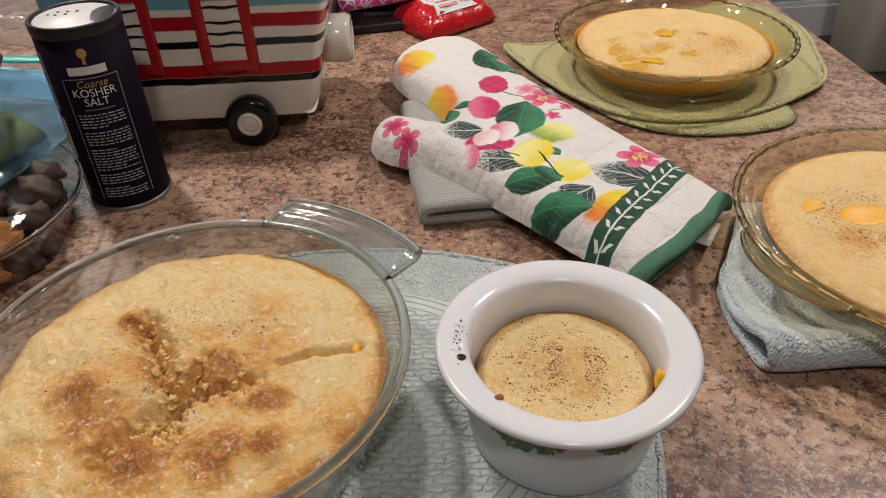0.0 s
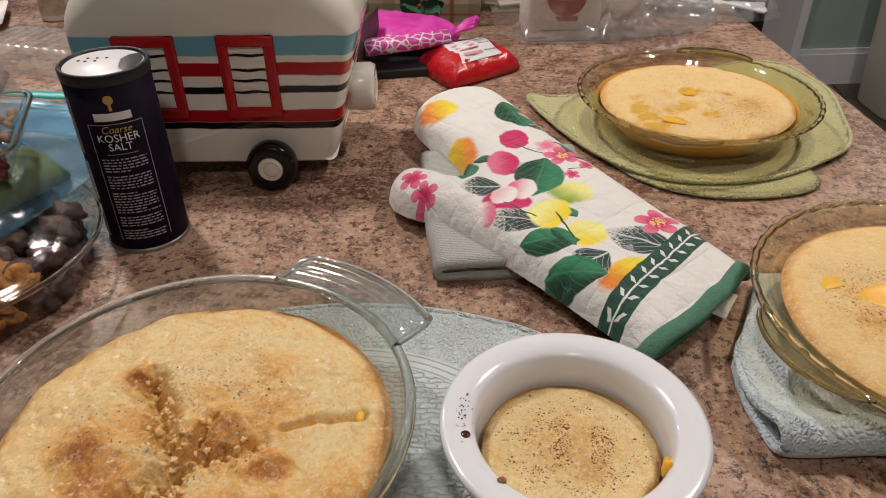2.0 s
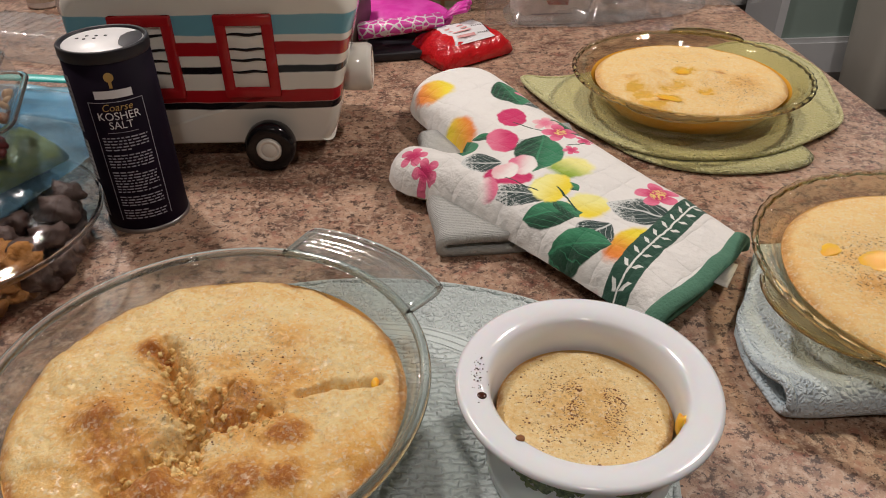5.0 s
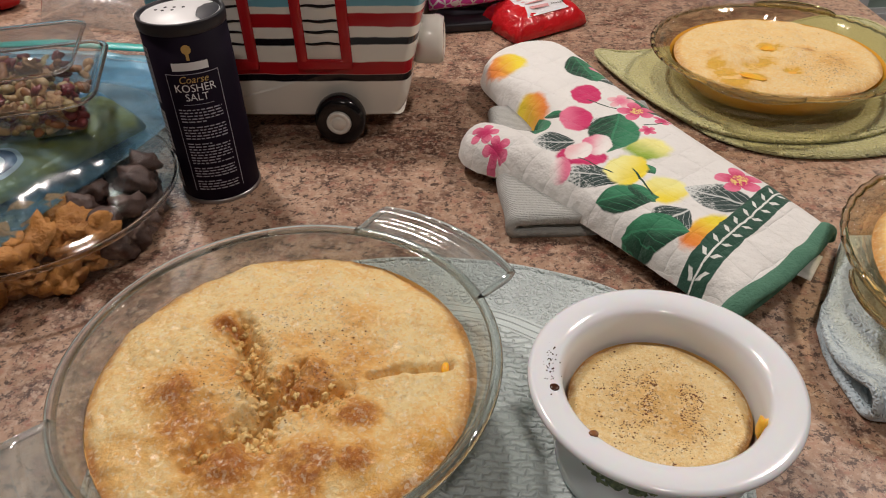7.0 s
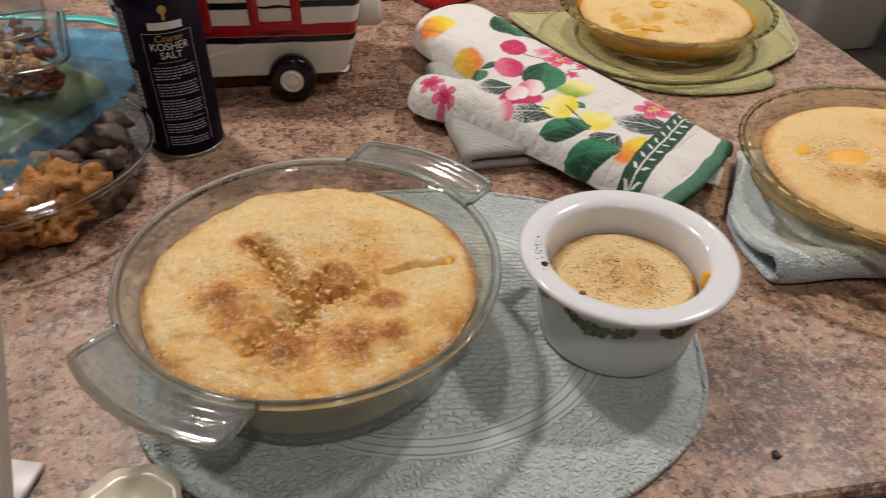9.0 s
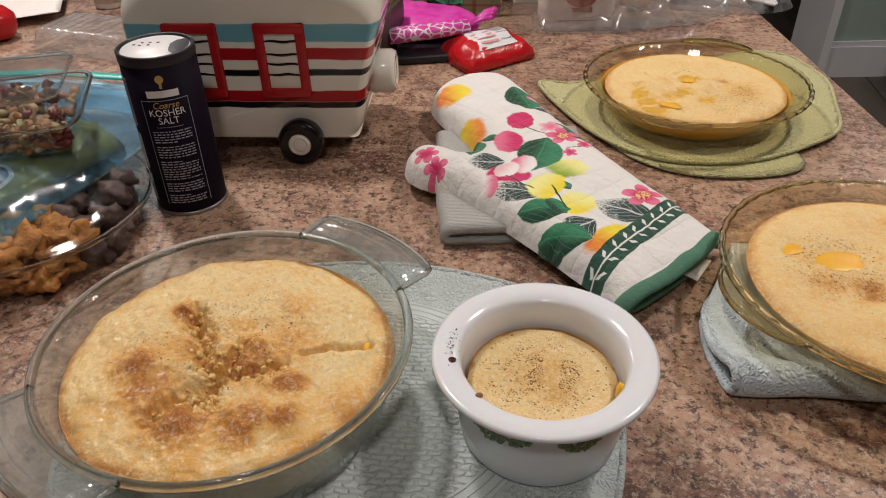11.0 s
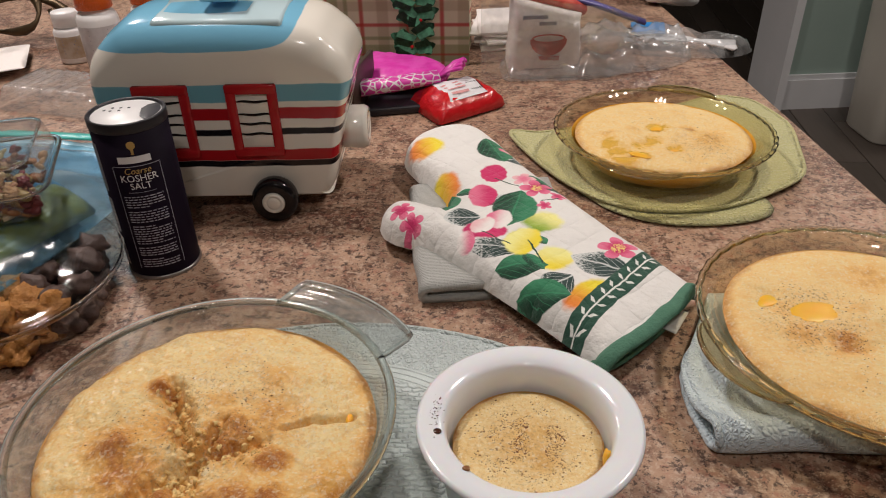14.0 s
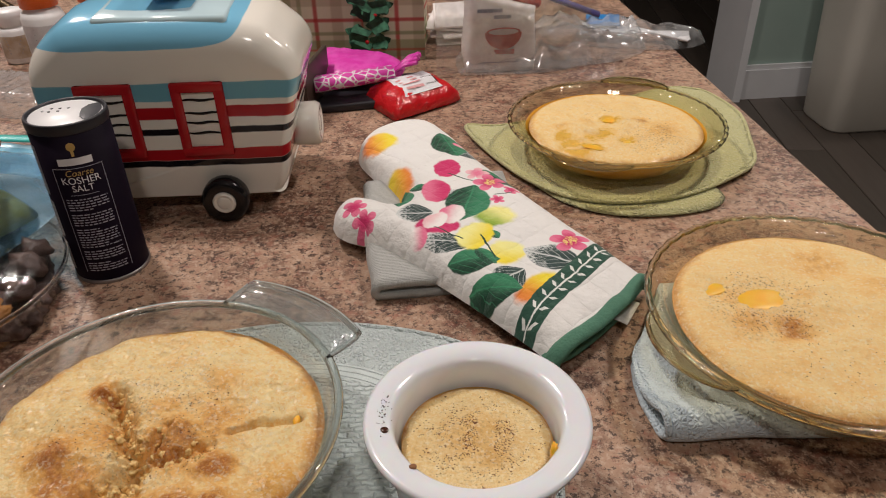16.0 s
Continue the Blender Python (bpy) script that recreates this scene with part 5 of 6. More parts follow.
# ---- party tray ----
tray = thing("party_tray", "round clear plastic tray with lid beside the salt canister", "tray", -0.400, 0.455, 0.0)
part("base", lathe([(0.0, 0.0008), (0.090, 0.0008), (0.096, 0.004), (0.106, 0.034), (0.109, 0.038), (0.113, 0.039)], 80), clear_plastic, tray)
part("lid", lathe([(0.1140, 0.0385), (0.1145, 0.0412), (0.111, 0.0425), (0.108, 0.0432), (0.104, 0.0450), (0.098, 0.0458), (0.0, 0.0462)], 80), clear_plastic, tray)
thick_plastic = Mat("thick_clear_plastic", (0.97, 0.98, 0.98), 0.05, Transmission_Weight=1.0, IOR=1.35)
part("rim", lathe([(0.1135 + 0.0018 * math.cos(i * math.pi / 4), 0.0402 + 0.0024 * math.sin(i * math.pi / 4)) for i in range(8)], 100, True), thick_plastic, tray)
choc = Mat("dusty_chocolate_pretzel", rough=0.55)
choc.color(choc.mix(choc.noise(140, 4), (0.050, 0.028, 0.022), (0.130, 0.082, 0.068)))
choc.bump(choc.noise(300, 3), 0.001)
snack = Mat("orange_brown_cracker", rough=0.6)
snack.color(snack.mix(snack.noise(160, 5, 0.65), (0.30, 0.10, 0.018), (0.62, 0.30, 0.07)))
snack.bump(snack.noise(260, 4), 0.003)


def lump_mesh(name, size, jitter, seed, mat, sub=3):
    bm = bmesh.new()
    bmesh.ops.create_icosphere(bm, subdivisions=sub, radius=1.0)
    for v in bm.verts:
        c = v.co.normalized()
        m_ = max(abs(c.x), abs(c.y), abs(c.z))
        k = (0.45 + 0.55 / m_ * 0.75) * (1 + jitter * noise.noise(c * 1.9 + Vector((seed * 7.3, seed, 2))) + 0.35 * jitter * noise.noise(c * 5 + Vector((seed, 3, seed))))
        v.co = Vector((c.x * size[0], c.y * size[1], c.z * size[2])) * k
    me = bpy.data.meshes.new(name)
    bm.to_mesh(me)
    bm.free()
    me.shade_smooth()
    me.materials.append(mat.m)
    return me


def lump_mesh_bm(size, seed):
    bm = bmesh.new()
    bmesh.ops.create_icosphere(bm, subdivisions=3, radius=size)
    for v in bm.verts:
        c = v.co.normalized()
        v.co = v.co * (0.7 + 0.9 * noise.noise(c * 1.6 + Vector((seed, 2, 1))))
        v.co.z *= 0.28
    return bm


choc_mesh = [lump_mesh("chocolate_pretzel", (0.013, 0.010, 0.008), 0.5, k, choc) for k in range(5)]
snack_mesh = [lump_mesh("cheese_cracker", (0.015, 0.012, 0.009), 0.8, k + 9, snack) for k in range(6)]
r_ = random.Random(21)


def heap(meshes, name, label, cat, group, cx, cy, n, z0, clear, a0, a1, rmax, s0=1.0):
    done = []
    tries = 0
    while len(done) < n and tries < 4000:
        tries += 1
        a, rr = radians(r_.uniform(a0, a1)), rmax * math.sqrt(r_.uniform(0.03, 1.0))
        x, y = cx + rr * math.cos(a), cy + rr * math.sin(a)
        lay = r_.choice((0, 0, 1, 1, 2))
        z = z0 + lay * 0.0125
        if all((x - q[0]) ** 2 + (y - q[1]) ** 2 + (z - q[2]) ** 2 > clear ** 2 for q in done):
            done.append((x, y, z))
            ob = new(name, r_.choice(meshes))
            ob.matrix_world = pose(x, y, z, r_.uniform(-30, 30), r_.uniform(-30, 30), r_.uniform(0, 360)) @ Matrix.Diagonal((s0, s0, s0, 1))
            tagged(ob, label, cat, group)


heap(choc_mesh, "chocolate_pretzel", "dusty dark chocolate covered pretzel piece in the tray", "snack", "chocolate pieces in the tray", -0.400, 0.455, 75, 0.0115, 0.0185, -22, 130, 0.088, 1.2)
heap(snack_mesh, "cheese_cracker", "orange-brown baked cheese cracker in the tray", "snack", "crackers in the tray", -0.400, 0.455, 75, 0.0115, 0.0180, -185, -24, 0.088, 1.15)

# ---- blue zip bag with a cookie packet ----
blue_film = thin_glass("blue_plastic_film", (0.80, 0.93, 0.98), 0.14, gain=1.6, milk=0.14, haze=(0.30, 0.58, 0.78))
packet_print = Mat("yellow_green_packet_film", rough=0.3)
packet_print.color(packet_print.mix(packet_print.step(packet_print.noise(14, 3), 0.4, 0.65), (0.20, 0.21, 0.02), (0.33, 0.30, 0.05)))
packet_print.bump(packet_print.noise(35, 4), 0.004)
logo_blue = Mat("dark_blue_print", (0.02, 0.05, 0.16), 0.4)
teal = Mat("teal_zip_strip", (0.05, 0.50, 0.46), 0.35)
pack = thing("cookie_packet", "yellow-green film cookie packet inside the blue zip bag", "cookie packet", -0.431, 0.476, 0.0475, 63)
ring = rounded([(-0.115, -0.062), (0.105, -0.050), (0.120, 0.055), (-0.105, 0.062)], 0.012)
part("film", sheet(ring, 0.008, lambda x, y, d: 0.004 + 0.022 * math.sqrt(min(1, d / 0.03)) + 0.0015 * lump(x, y, 45, 4), lambda x, y, d: 0.0025), packet_print, pack)


def on_pack(x, y):
    d = edge_distance(np.array((x, y)), np.array(ring))
    return 0.004 + 0.022 * math.sqrt(min(1, d / 0.03)) + 0.0015 * lump(x, y, 45, 4)


def pack_patch(pts, mat, name, lift):
    part(name, sheet(pts, 0.006, lambda x, y, d: on_pack(x, y) + lift), mat, pack)


pack_patch(superoval(-0.040, -0.034, 0.043, 0.015, 2.6, 40, 0), ink_white, "logo_edge", 0.0006)
pack_patch(superoval(-0.040, -0.034, 0.039, 0.012, 2.6, 40, 0), logo_blue, "logo_shape", 0.0010)
for k in range(4):
    pack_patch(superoval(-0.064 + k * 0.016, -0.034, 0.0058, 0.0062, 2.2, 16), ink_white, "logo_bar", 0.0014)
pack_patch([(0.07, 0.0), (0.112, 0.010), (0.112, 0.040), (0.075, 0.035)], cloth_print("packet_blue_print", (0.03, 0.20, 0.42), (0.06, 0.32, 0.55), 60, 0.3), "packet_picture", 0.0008)
pack_patch([(0.02, 0.012), (0.066, 0.004), (0.072, 0.030), (0.03, 0.040)], cloth_print("packet_brown_print", (0.22, 0.12, 0.05), (0.40, 0.26, 0.10), 60, 0.3), "packet_picture", 0.0008)
bag = thing("zip_bag", "blue tinted plastic zip bag lying over the tray", "zip bag")
bag_ring = spline([(-0.335, 0.650), (-0.328, 0.600), (-0.333, 0.545), (-0.345, 0.480), (-0.361, 0.428), (-0.371, 0.364), (-0.395, 0.350), (-0.428, 0.364), (-0.500, 0.405), (-0.575, 0.460), (-0.620, 0.560), (-0.600, 0.670), (-0.510, 0.705), (-0.400, 0.690)], 90)
part("film", sheet(bag_ring, 0.010, lambda x, y, d: 0.047 + 0.034 * math.sqrt(min(1.0, d / 0.055)) + 0.005 * lump(x, y, 24, 6) + 0.002 * lump(x, y, 70, 2) - 0.035 * max(0.0, min(1.0, (y - 0.62) / 0.08))), blue_film, bag)
deep_film = thin_glass("deep_blue_plastic_film", (0.60, 0.82, 0.94), 0.2, gain=1.6, milk=0.20, haze=(0.22, 0.50, 0.74))
part("back_film", sheet(bag_ring * np.array((1.0, 1.0)), 0.012, lambda x, y, d: 0.0455 + 0.0015 * lump(x, y, 30, 1)), deep_film, bag, "deep blue underside of the bag")
blue_sheet = Mat("pale_blue_film_fold", rough=0.3)
blue_sheet.color(blue_sheet.mix(blue_sheet.noise(20, 4), (0.18, 0.46, 0.62), (0.40, 0.62, 0.72)))
part("zip_strip", tube([(-0.64, 0.700, 0.050), (-0.53, 0.712, 0.054), (-0.41, 0.705, 0.054), (-0.325, 0.680, 0.046)], 0.0085, 8, False, 0.25), teal, bag, "teal zip strip")
part("top_flap", sheet(spline([(-0.66, 0.735), (-0.48, 0.745), (-0.33, 0.705), (-0.312, 0.650), (-0.39, 0.655), (-0.52, 0.68), (-0.66, 0.66)], 60), 0.012, lambda x, y, d: 0.030 + 0.004 * lump(x, y, 30, 3), lambda x, y, d: 0.028 + 0.004 * lump(x, y, 30, 3)), blue_sheet, bag, "pale blue flap of the bag")

# ---- clamshell of nuts ----
box_plastic = thin_glass("clear_box_plastic", (0.95, 0.96, 0.96), 0.10, gain=1.9, milk=0.05, haze=(0.8, 0.82, 0.82))
CX, CY, CA, CZ = -0.465, 0.507, 23.5, 0.0755
shell = thing("clamshell_box", "clear plastic clamshell box half full of mixed nuts", "plastic box", CX, CY, CZ, CA)


def pan(hx, hy, z0, z1, flare, mat, name, cap):
    bm = bmesh.new()
    rows = []
    levels = [(z0, 0.0), (z1, flare)] if not cap else [(z1, 0.0), (z0, flare)]
    for z, f in levels:
        rg = rounded([(-hx - f, -hy - f), (hx + f, -hy - f), (hx + f, hy + f), (-hx - f, hy + f)], 0.02)
        rows.append([bm.verts.new((x, y, z)) for x, y in rg])
    k = len(rows[0])
    for i in range(k):
        bm.faces.new((rows[0][i], rows[0][(i + 1) % k], rows[1][(i + 1) % k], rows[1][i]))
    bm.faces.new(rows[0])
    bmesh.ops.recalc_face_normals(bm, faces=bm.faces)
    return part(name, bm, mat, shell, "", False)


pan(0.094, 0.058, 0.0, 0.026, 0.006, box_plastic, "base", False)
pan(0.096, 0.060, 0.0275, 0.050, 0.005, box_plastic, "lid", True)
part("flange", tube([(x, y, 0.0268) for x, y in rounded([(-0.104, -0.068), (0.104, -0.068), (0.104, 0.068), (-0.104, 0.068)], 0.024)], 0.0030, 8, True, 0.5), thick_plastic, shell)
part("lid_edge", tube([(x, y, 0.0495) for x, y in rounded([(-0.094, -0.058), (0.094, -0.058), (0.094, 0.058), (-0.094, 0.058)], 0.02)], 0.0016, 8, True), thick_plastic, shell)
for k, (tx, tw) in enumerate(((0.010, 0.046), (0.014, 0.016), (0.006, 0.040))):
    part("text_bar", box(tw, 0.0035, 0.0004, at=(tx, 0.012 - 0.009 * k, 0.0506)), plastic_black, shell)
nut_mats = [cloth_print("roasted_almond", (0.22, 0.085, 0.03), (0.34, 0.16, 0.06), 200, 0.5), cloth_print("walnut", (0.22, 0.12, 0.055), (0.40, 0.25, 0.12), 200, 0.6), cloth_print("pumpkin_seed", (0.26, 0.24, 0.10), (0.42, 0.38, 0.18), 200, 0.5), cloth_print("dried_cranberry", (0.10, 0.010, 0.018), (0.20, 0.03, 0.04), 200, 0.4), cloth_print("cashew", (0.56, 0.42, 0.24), (0.66, 0.52, 0.32), 200, 0.5)]
kinds = [("almond", lump_mesh("almond", (0.0105, 0.0055, 0.0045), 0.2, 1, nut_mats[0], 2), "brown roasted almond"), ("walnut", lump_mesh("walnut", (0.010, 0.008, 0.007), 1.3, 2, nut_mats[1], 3), "pale brown wrinkled walnut piece"),
         ("pumpkin_seed", lump_mesh("pumpkin_seed", (0.0075, 0.0042, 0.0022), 0.1, 3, nut_mats[2], 2), "olive green pumpkin seed"), ("cranberry", lump_mesh("cranberry", (0.0075, 0.006, 0.004), 0.9, 4, nut_mats[3], 2), "dark red dried cranberry"),
         ("cashew", lump_mesh("cashew", (0.010, 0.0055, 0.005), 0.4, 5, nut_mats[4], 2), "cream coloured cashew nut")]
base_m = pose(CX, CY, CZ, 0, 0, CA)
bm = bmesh.new()
for i in range(520):
    if i % 2:
        x, y, z_ = r_.uniform(-0.090, 0.090), r_.uniform(-0.057, 0.052), r_.uniform(0.005, 0.022)
    else:
        x, y, z_ = r_.uniform(-0.092, 0.092), r_.uniform(-0.059, -0.050), r_.uniform(0.005, 0.024)
    l = r_.uniform(0.004, 0.0085)
    bmesh.ops.create_icosphere(bm, subdivisions=2, radius=1.0, matrix=pose(x, y, z_, r_.uniform(-40, 40), r_.uniform(-40, 40), r_.uniform(0, 360)) @ Matrix.Diagonal((l, l * r_.uniform(0.5, 0.8), l * 0.5, 1)))
mixed = Mat("mixed_seeds_and_nuts", rough=0.5)
isl = mixed.add("NewGeometry").outputs["Random Per Island"]
mc = mixed.mix(mixed.step(isl, 0.24, 0.26), (0.13, 0.02, 0.02), (0.26, 0.11, 0.04))
mc = mixed.mix(mixed.step(isl, 0.49, 0.51), mc, (0.30, 0.22, 0.09))
mixed.color(mixed.mix(mixed.step(isl, 0.79, 0.81), mc, (0.44, 0.30, 0.15)))
tagged(part("nut_mix", bm, mixed, shell), "loose mix of seeds and chopped nuts", "", kind="stuff")
for i in range(330):
    f = r_.random()
    if f < 0.5:
        x, y = r_.uniform(-0.085, 0.085), r_.uniform(-0.055, 0.05)
    else:
        x, y = r_.uniform(-0.09, 0.09), r_.uniform(-0.056, -0.045)
    zone = (x + 0.09) / 0.18
    k = r_.choices(range(5), (3.0, 2.0 - zone, 0.6 + 2.2 * zone, 3.2, 0.4))[0]
    nm, me, lab = kinds[k]
    ob = new(nm, me)
    ob.matrix_world = base_m @ pose(x, y, (r_.uniform(0.006, 0.024) if f >= 0.5 else r_.uniform(0.016, 0.030)), r_.uniform(-40, 40), r_.uniform(-40, 40), r_.uniform(0, 360)) @ Matrix.Scale(0.76, 4)
    tagged(ob, lab + " in the clamshell box", "nut", "nuts in the clamshell box")

# ---- tablet ----
tab = thing("tablet", "tablet in pale gold case showing a home screen, propped upright", "tablet", -0.268, 0.128, 0.0055)
tab.rotation_euler = (radians(90 - 32), 0, 0)
W, HT = 0.240, 0.163
case_mat = Mat("pale_gold_rubber_case", rough=0.5)
case_mat.color(case_mat.mix(case_mat.noise(30, 4), (0.60, 0.52, 0.46), (0.66, 0.58, 0.52)))
front_mat = Mat("pale_gold_glass_front", rough=0.15)
front_mat.color(front_mat.mix(front_mat.noise(12, 3), (0.76, 0.70, 0.63), (0.80, 0.74, 0.67)))
screen = Mat("lit_screen", (0.005, 0.005, 0.008), 0.08, Emission_Strength=1.0)
sv = screen.vmath("MULTIPLY", screen.pos(), (6.0, 40.0, 1.0))
screen.put(screen.b, "Emission Color", screen.mix(screen.step(screen.noise(1.4, 3, 0.5, sv), 0.5, 0.75), (0.006, 0.008, 0.018), (0.16, 0.14, 0.15)))


def plate(w, h, t, r, at, mat, name, parent=tab, label=""):
    rg = rounded([(at[0] - w / 2, at[1] - h / 2), (at[0] + w / 2, at[1] - h / 2), (at[0] + w / 2, at[1] + h / 2), (at[0] - w / 2, at[1] + h / 2)], r)
    bm = bmesh.new()
    f = bm.faces.new([bm.verts.new((x, y, at[2])) for x, y in rg])
    e = bmesh.ops.extrude_face_region(bm, geom=[f])
    bmesh.ops.translate(bm, verts=[v for v in e["geom"] if isinstance(v, bmesh.types.BMVert)], vec=(0, 0, t))
    bmesh.ops.recalc_face_normals(bm, faces=bm.faces)
    edges = [q for q in bm.edges if q.verts[0].co.z > at[2] + t - 1e-6 and q.verts[1].co.z > at[2] + t - 1e-6]
    if t > 0.002:
        bmesh.ops.bevel(bm, geom=edges, offset=min(0.0015, t * 0.3), segments=2, profile=0.5, affect="EDGES")
    return part(name, bm, mat, parent, label, False)


plate(W, HT, 0.010, 0.012, (-W / 2, HT / 2, -0.010), case_mat, "case", label="pale gold case")
plate(W - 0.007, HT - 0.006, 0.0012, 0.010, (-W / 2, HT / 2, 0.0002), front_mat, "front_bezel")
scr = plate(W - 0.048, HT - 0.022, 0.0004, 0.0006, (-W / 2, HT / 2, 0.0015), screen, "screen", label="dark lit home screen with app icons")
ob = part("home_button", lathe([(0.0055, 0.0), (0.0062, 0.0005), (0.0066, 0.0)], 28, True), metal_grey, tab, "round home button ring")
ob.location = (-0.0125, HT / 2, 0.0016)


def glow(name, c, k=1.0):
    return Mat(name, c, 0.3, Emission_Color=(*c, 1), Emission_Strength=k)


ICON = [glow("green_icon", (0.05, 0.60, 0.15)), glow("orange_icon", (0.70, 0.16, 0.04)), glow("pale_blue_icon", (0.45, 0.60, 0.80)), glow("brown_icon", (0.12, 0.03, 0.02), 0.7), glow("blue_icon", (0.35, 0.50, 0.70))]
label_glow = glow("icon_label", (0.5, 0.5, 0.5))
for cx in (-0.0405, -0.077, -0.113, -0.15):
    for k, m in enumerate(ICON):
        y_ = HT - 0.036 - k * 0.0275
        mm = m if cx > -0.05 else ICON[(k * 2 + int(-cx * 100)) % 5]
        plate(0.0150, 0.0150, 0.0003, 0.0035, (cx, y_, 0.0021), mm, "app_icon", scr)
        plate(0.0070, 0.0060, 0.0002, 0.002, (cx, y_, 0.0026), label_glow, "icon_mark", scr)
        plate(0.0110, 0.0016, 0.0002, 0.0005, (cx, y_ - 0.0110, 0.0021), label_glow, "icon_label", scr)
plate(0.012, 0.0018, 0.0002, 0.0005, (-0.034, HT - 0.0155, 0.0021), label_glow, "status_bar", scr)
stand = thing("tablet_stand", "small dark wire stand behind the tablet", "stand", -0.44, 0.240, 0.0)
part("strut", tube([(0.0, 0.0, 0.003), (0.0, -0.018, 0.06), (0.0, -0.030, 0.110)], 0.003, 8), plastic_black, stand)
part("foot", tube([(-0.04, 0.0, 0.003), (0.0, 0.002, 0.003), (0.04, 0.0, 0.003)], 0.003, 8), plastic_black, stand)
ob = part("charger_card", box(0.036, 0.030, 0.004, 0.0015, at=(0, 0, 0.002)), plastic_white, None, "small white plastic card beside the tablet")
ob.matrix_world = pose(-0.291, 0.170, 0.0, 0, 0, -8)
tagged(ob, "", "card")
dish = thing("saucer", "small cream ceramic saucer with scalloped edge beside the placemat", "saucer", -0.2145, 0.149, 0.0)
cream_glaze = Mat("cream_ceramic_glaze", rough=0.15)
cream_glaze.color(cream_glaze.mix(cream_glaze.noise(40, 4), (0.66, 0.60, 0.46), (0.72, 0.66, 0.54)))
part("body", lathe([(0.0, 0.001), (0.018, 0.0), (0.022, 0.002), (0.028, 0.006), (0.0285, 0.0072), (0.022, 0.0042), (0.016, 0.0030), (0.0, 0.003)], 60, False, lambda a, i: 1 + (0.035 * math.cos(9 * a) if 3 <= i <= 5 else 0)), cream_glaze, dish)

# ---- back of the counter ----
plaid = Mat("plaid_paper", rough=0.6)
px, py, pz = plaid.sep()


def stripes(v, scale, lo, hi):
    f = plaid.math("FRACT", plaid.math("MULTIPLY", v, scale))
    return plaid.math("MULTIPLY", plaid.step(f, lo - 0.015, lo + 0.015), plaid.step(f, hi - 0.015, hi + 0.015, 1.0, 0.0))


pc = (0.90, 0.86, 0.72)
OLIVE, CRIMSON = (0.20, 0.28, 0.07), (0.60, 0.03, 0.035)
for v, sc in ((px, 8.2), (pz, 9.5)):
    pc = plaid.mix(plaid.math("MULTIPLY", stripes(v, sc, 0.05, 0.30), 0.55), pc, OLIVE)
    pc = plaid.mix(plaid.math("MULTIPLY", stripes(v, sc, 0.37, 0.42), 0.60), pc, OLIVE)
    pc = plaid.mix(plaid.math("MULTIPLY", stripes(v, sc, 0.56, 0.61), 0.85), pc, CRIMSON)
    pc = plaid.mix(plaid.math("MULTIPLY", stripes(v, sc, 0.14, 0.17), 0.75), pc, CRIMSON)
    pc = plaid.mix(plaid.math("MULTIPLY", stripes(v, sc, 0.78, 0.92), 0.35), pc, (0.34, 0.24, 0.10))
plaid.color(plaid.mix(plaid.math("MULTIPLY", plaid.noise(300, 3), 0.12), pc, (0.78, 0.70, 0.54)))
gift = thing("gift_bag", "plaid paper gift bag with green holly standing on the counter", "gift bag", -0.142, 1.174, 0.0, 2, s=1.04)
bm = bmesh.new()
rows = []
for z_, sx_, sy_ in ((0.0, 0.112, 0.05), (0.10, 0.1125, 0.049), (0.20, 0.113, 0.046), (0.27, 0.113, 0.043)):
    rows.append([bm.verts.new((x, y, z_)) for x, y in ((-sx_, -sy_), (sx_, -sy_), (sx_ * 0.97, 0), (sx_, sy_), (-sx_, sy_), (-sx_ * 0.97, 0))])
for a, b in zip(rows, rows[1:]):
    for i in range(6):
        bm.faces.new((a[i], a[(i + 1) % 6], b[(i + 1) % 6], b[i]))
bm.faces.new(rows[0][::-1])
bmesh.ops.solidify(bm, geom=bm.faces[:], thickness=0.001)
part("bag", bm, plaid, gift, "", False)
holly = cloth_print("holly_green_felt", (0.010, 0.055, 0.028), (0.03, 0.13, 0.07), 120)
hol = random.Random(12)
for i in range(15):
    side = (-1, 1, -1, 1, 0)[i % 5]
    zc = 0.016 + i * 0.0105
    lean = radians(hol.uniform(10, 55) if side else hol.uniform(75, 105))
    ln, wd = hol.uniform(0.024, 0.031), hol.uniform(0.011, 0.014)
    bm = bmesh.new()
    n = 20
    for t in range(n):
        th = 2 * math.pi * t / n
        rr = 1 + 0.24 * math.cos(5 * th) * (1 if t % 2 else 0.7)
        u, v = ln * (1 + math.cos(th) * rr) * 0.5, wd * math.sin(th) * rr
        du, dv = u * math.cos(lean) - v * math.sin(lean), u * math.sin(lean) + v * math.cos(lean)
        bm.verts.new((0.030 + (side or 1) * du * 1.25, -0.0530 - 0.0025 * math.sin(math.pi * u / ln) - 0.0008 * (i % 4), zc + dv))
    f = bm.faces.new(bm.verts[:])
    bmesh.ops.solidify(bm, geom=[f], thickness=0.0012)
    part("holly_leaf", bm, holly, gift)
for x, z_ in ((0.025, 0.03), (0.040, 0.07), (0.028, 0.11)):
    blob(gift, "berry", x, -0.055, z_, 0.003, 0.003, 0.003, red_glaze, "red berry")

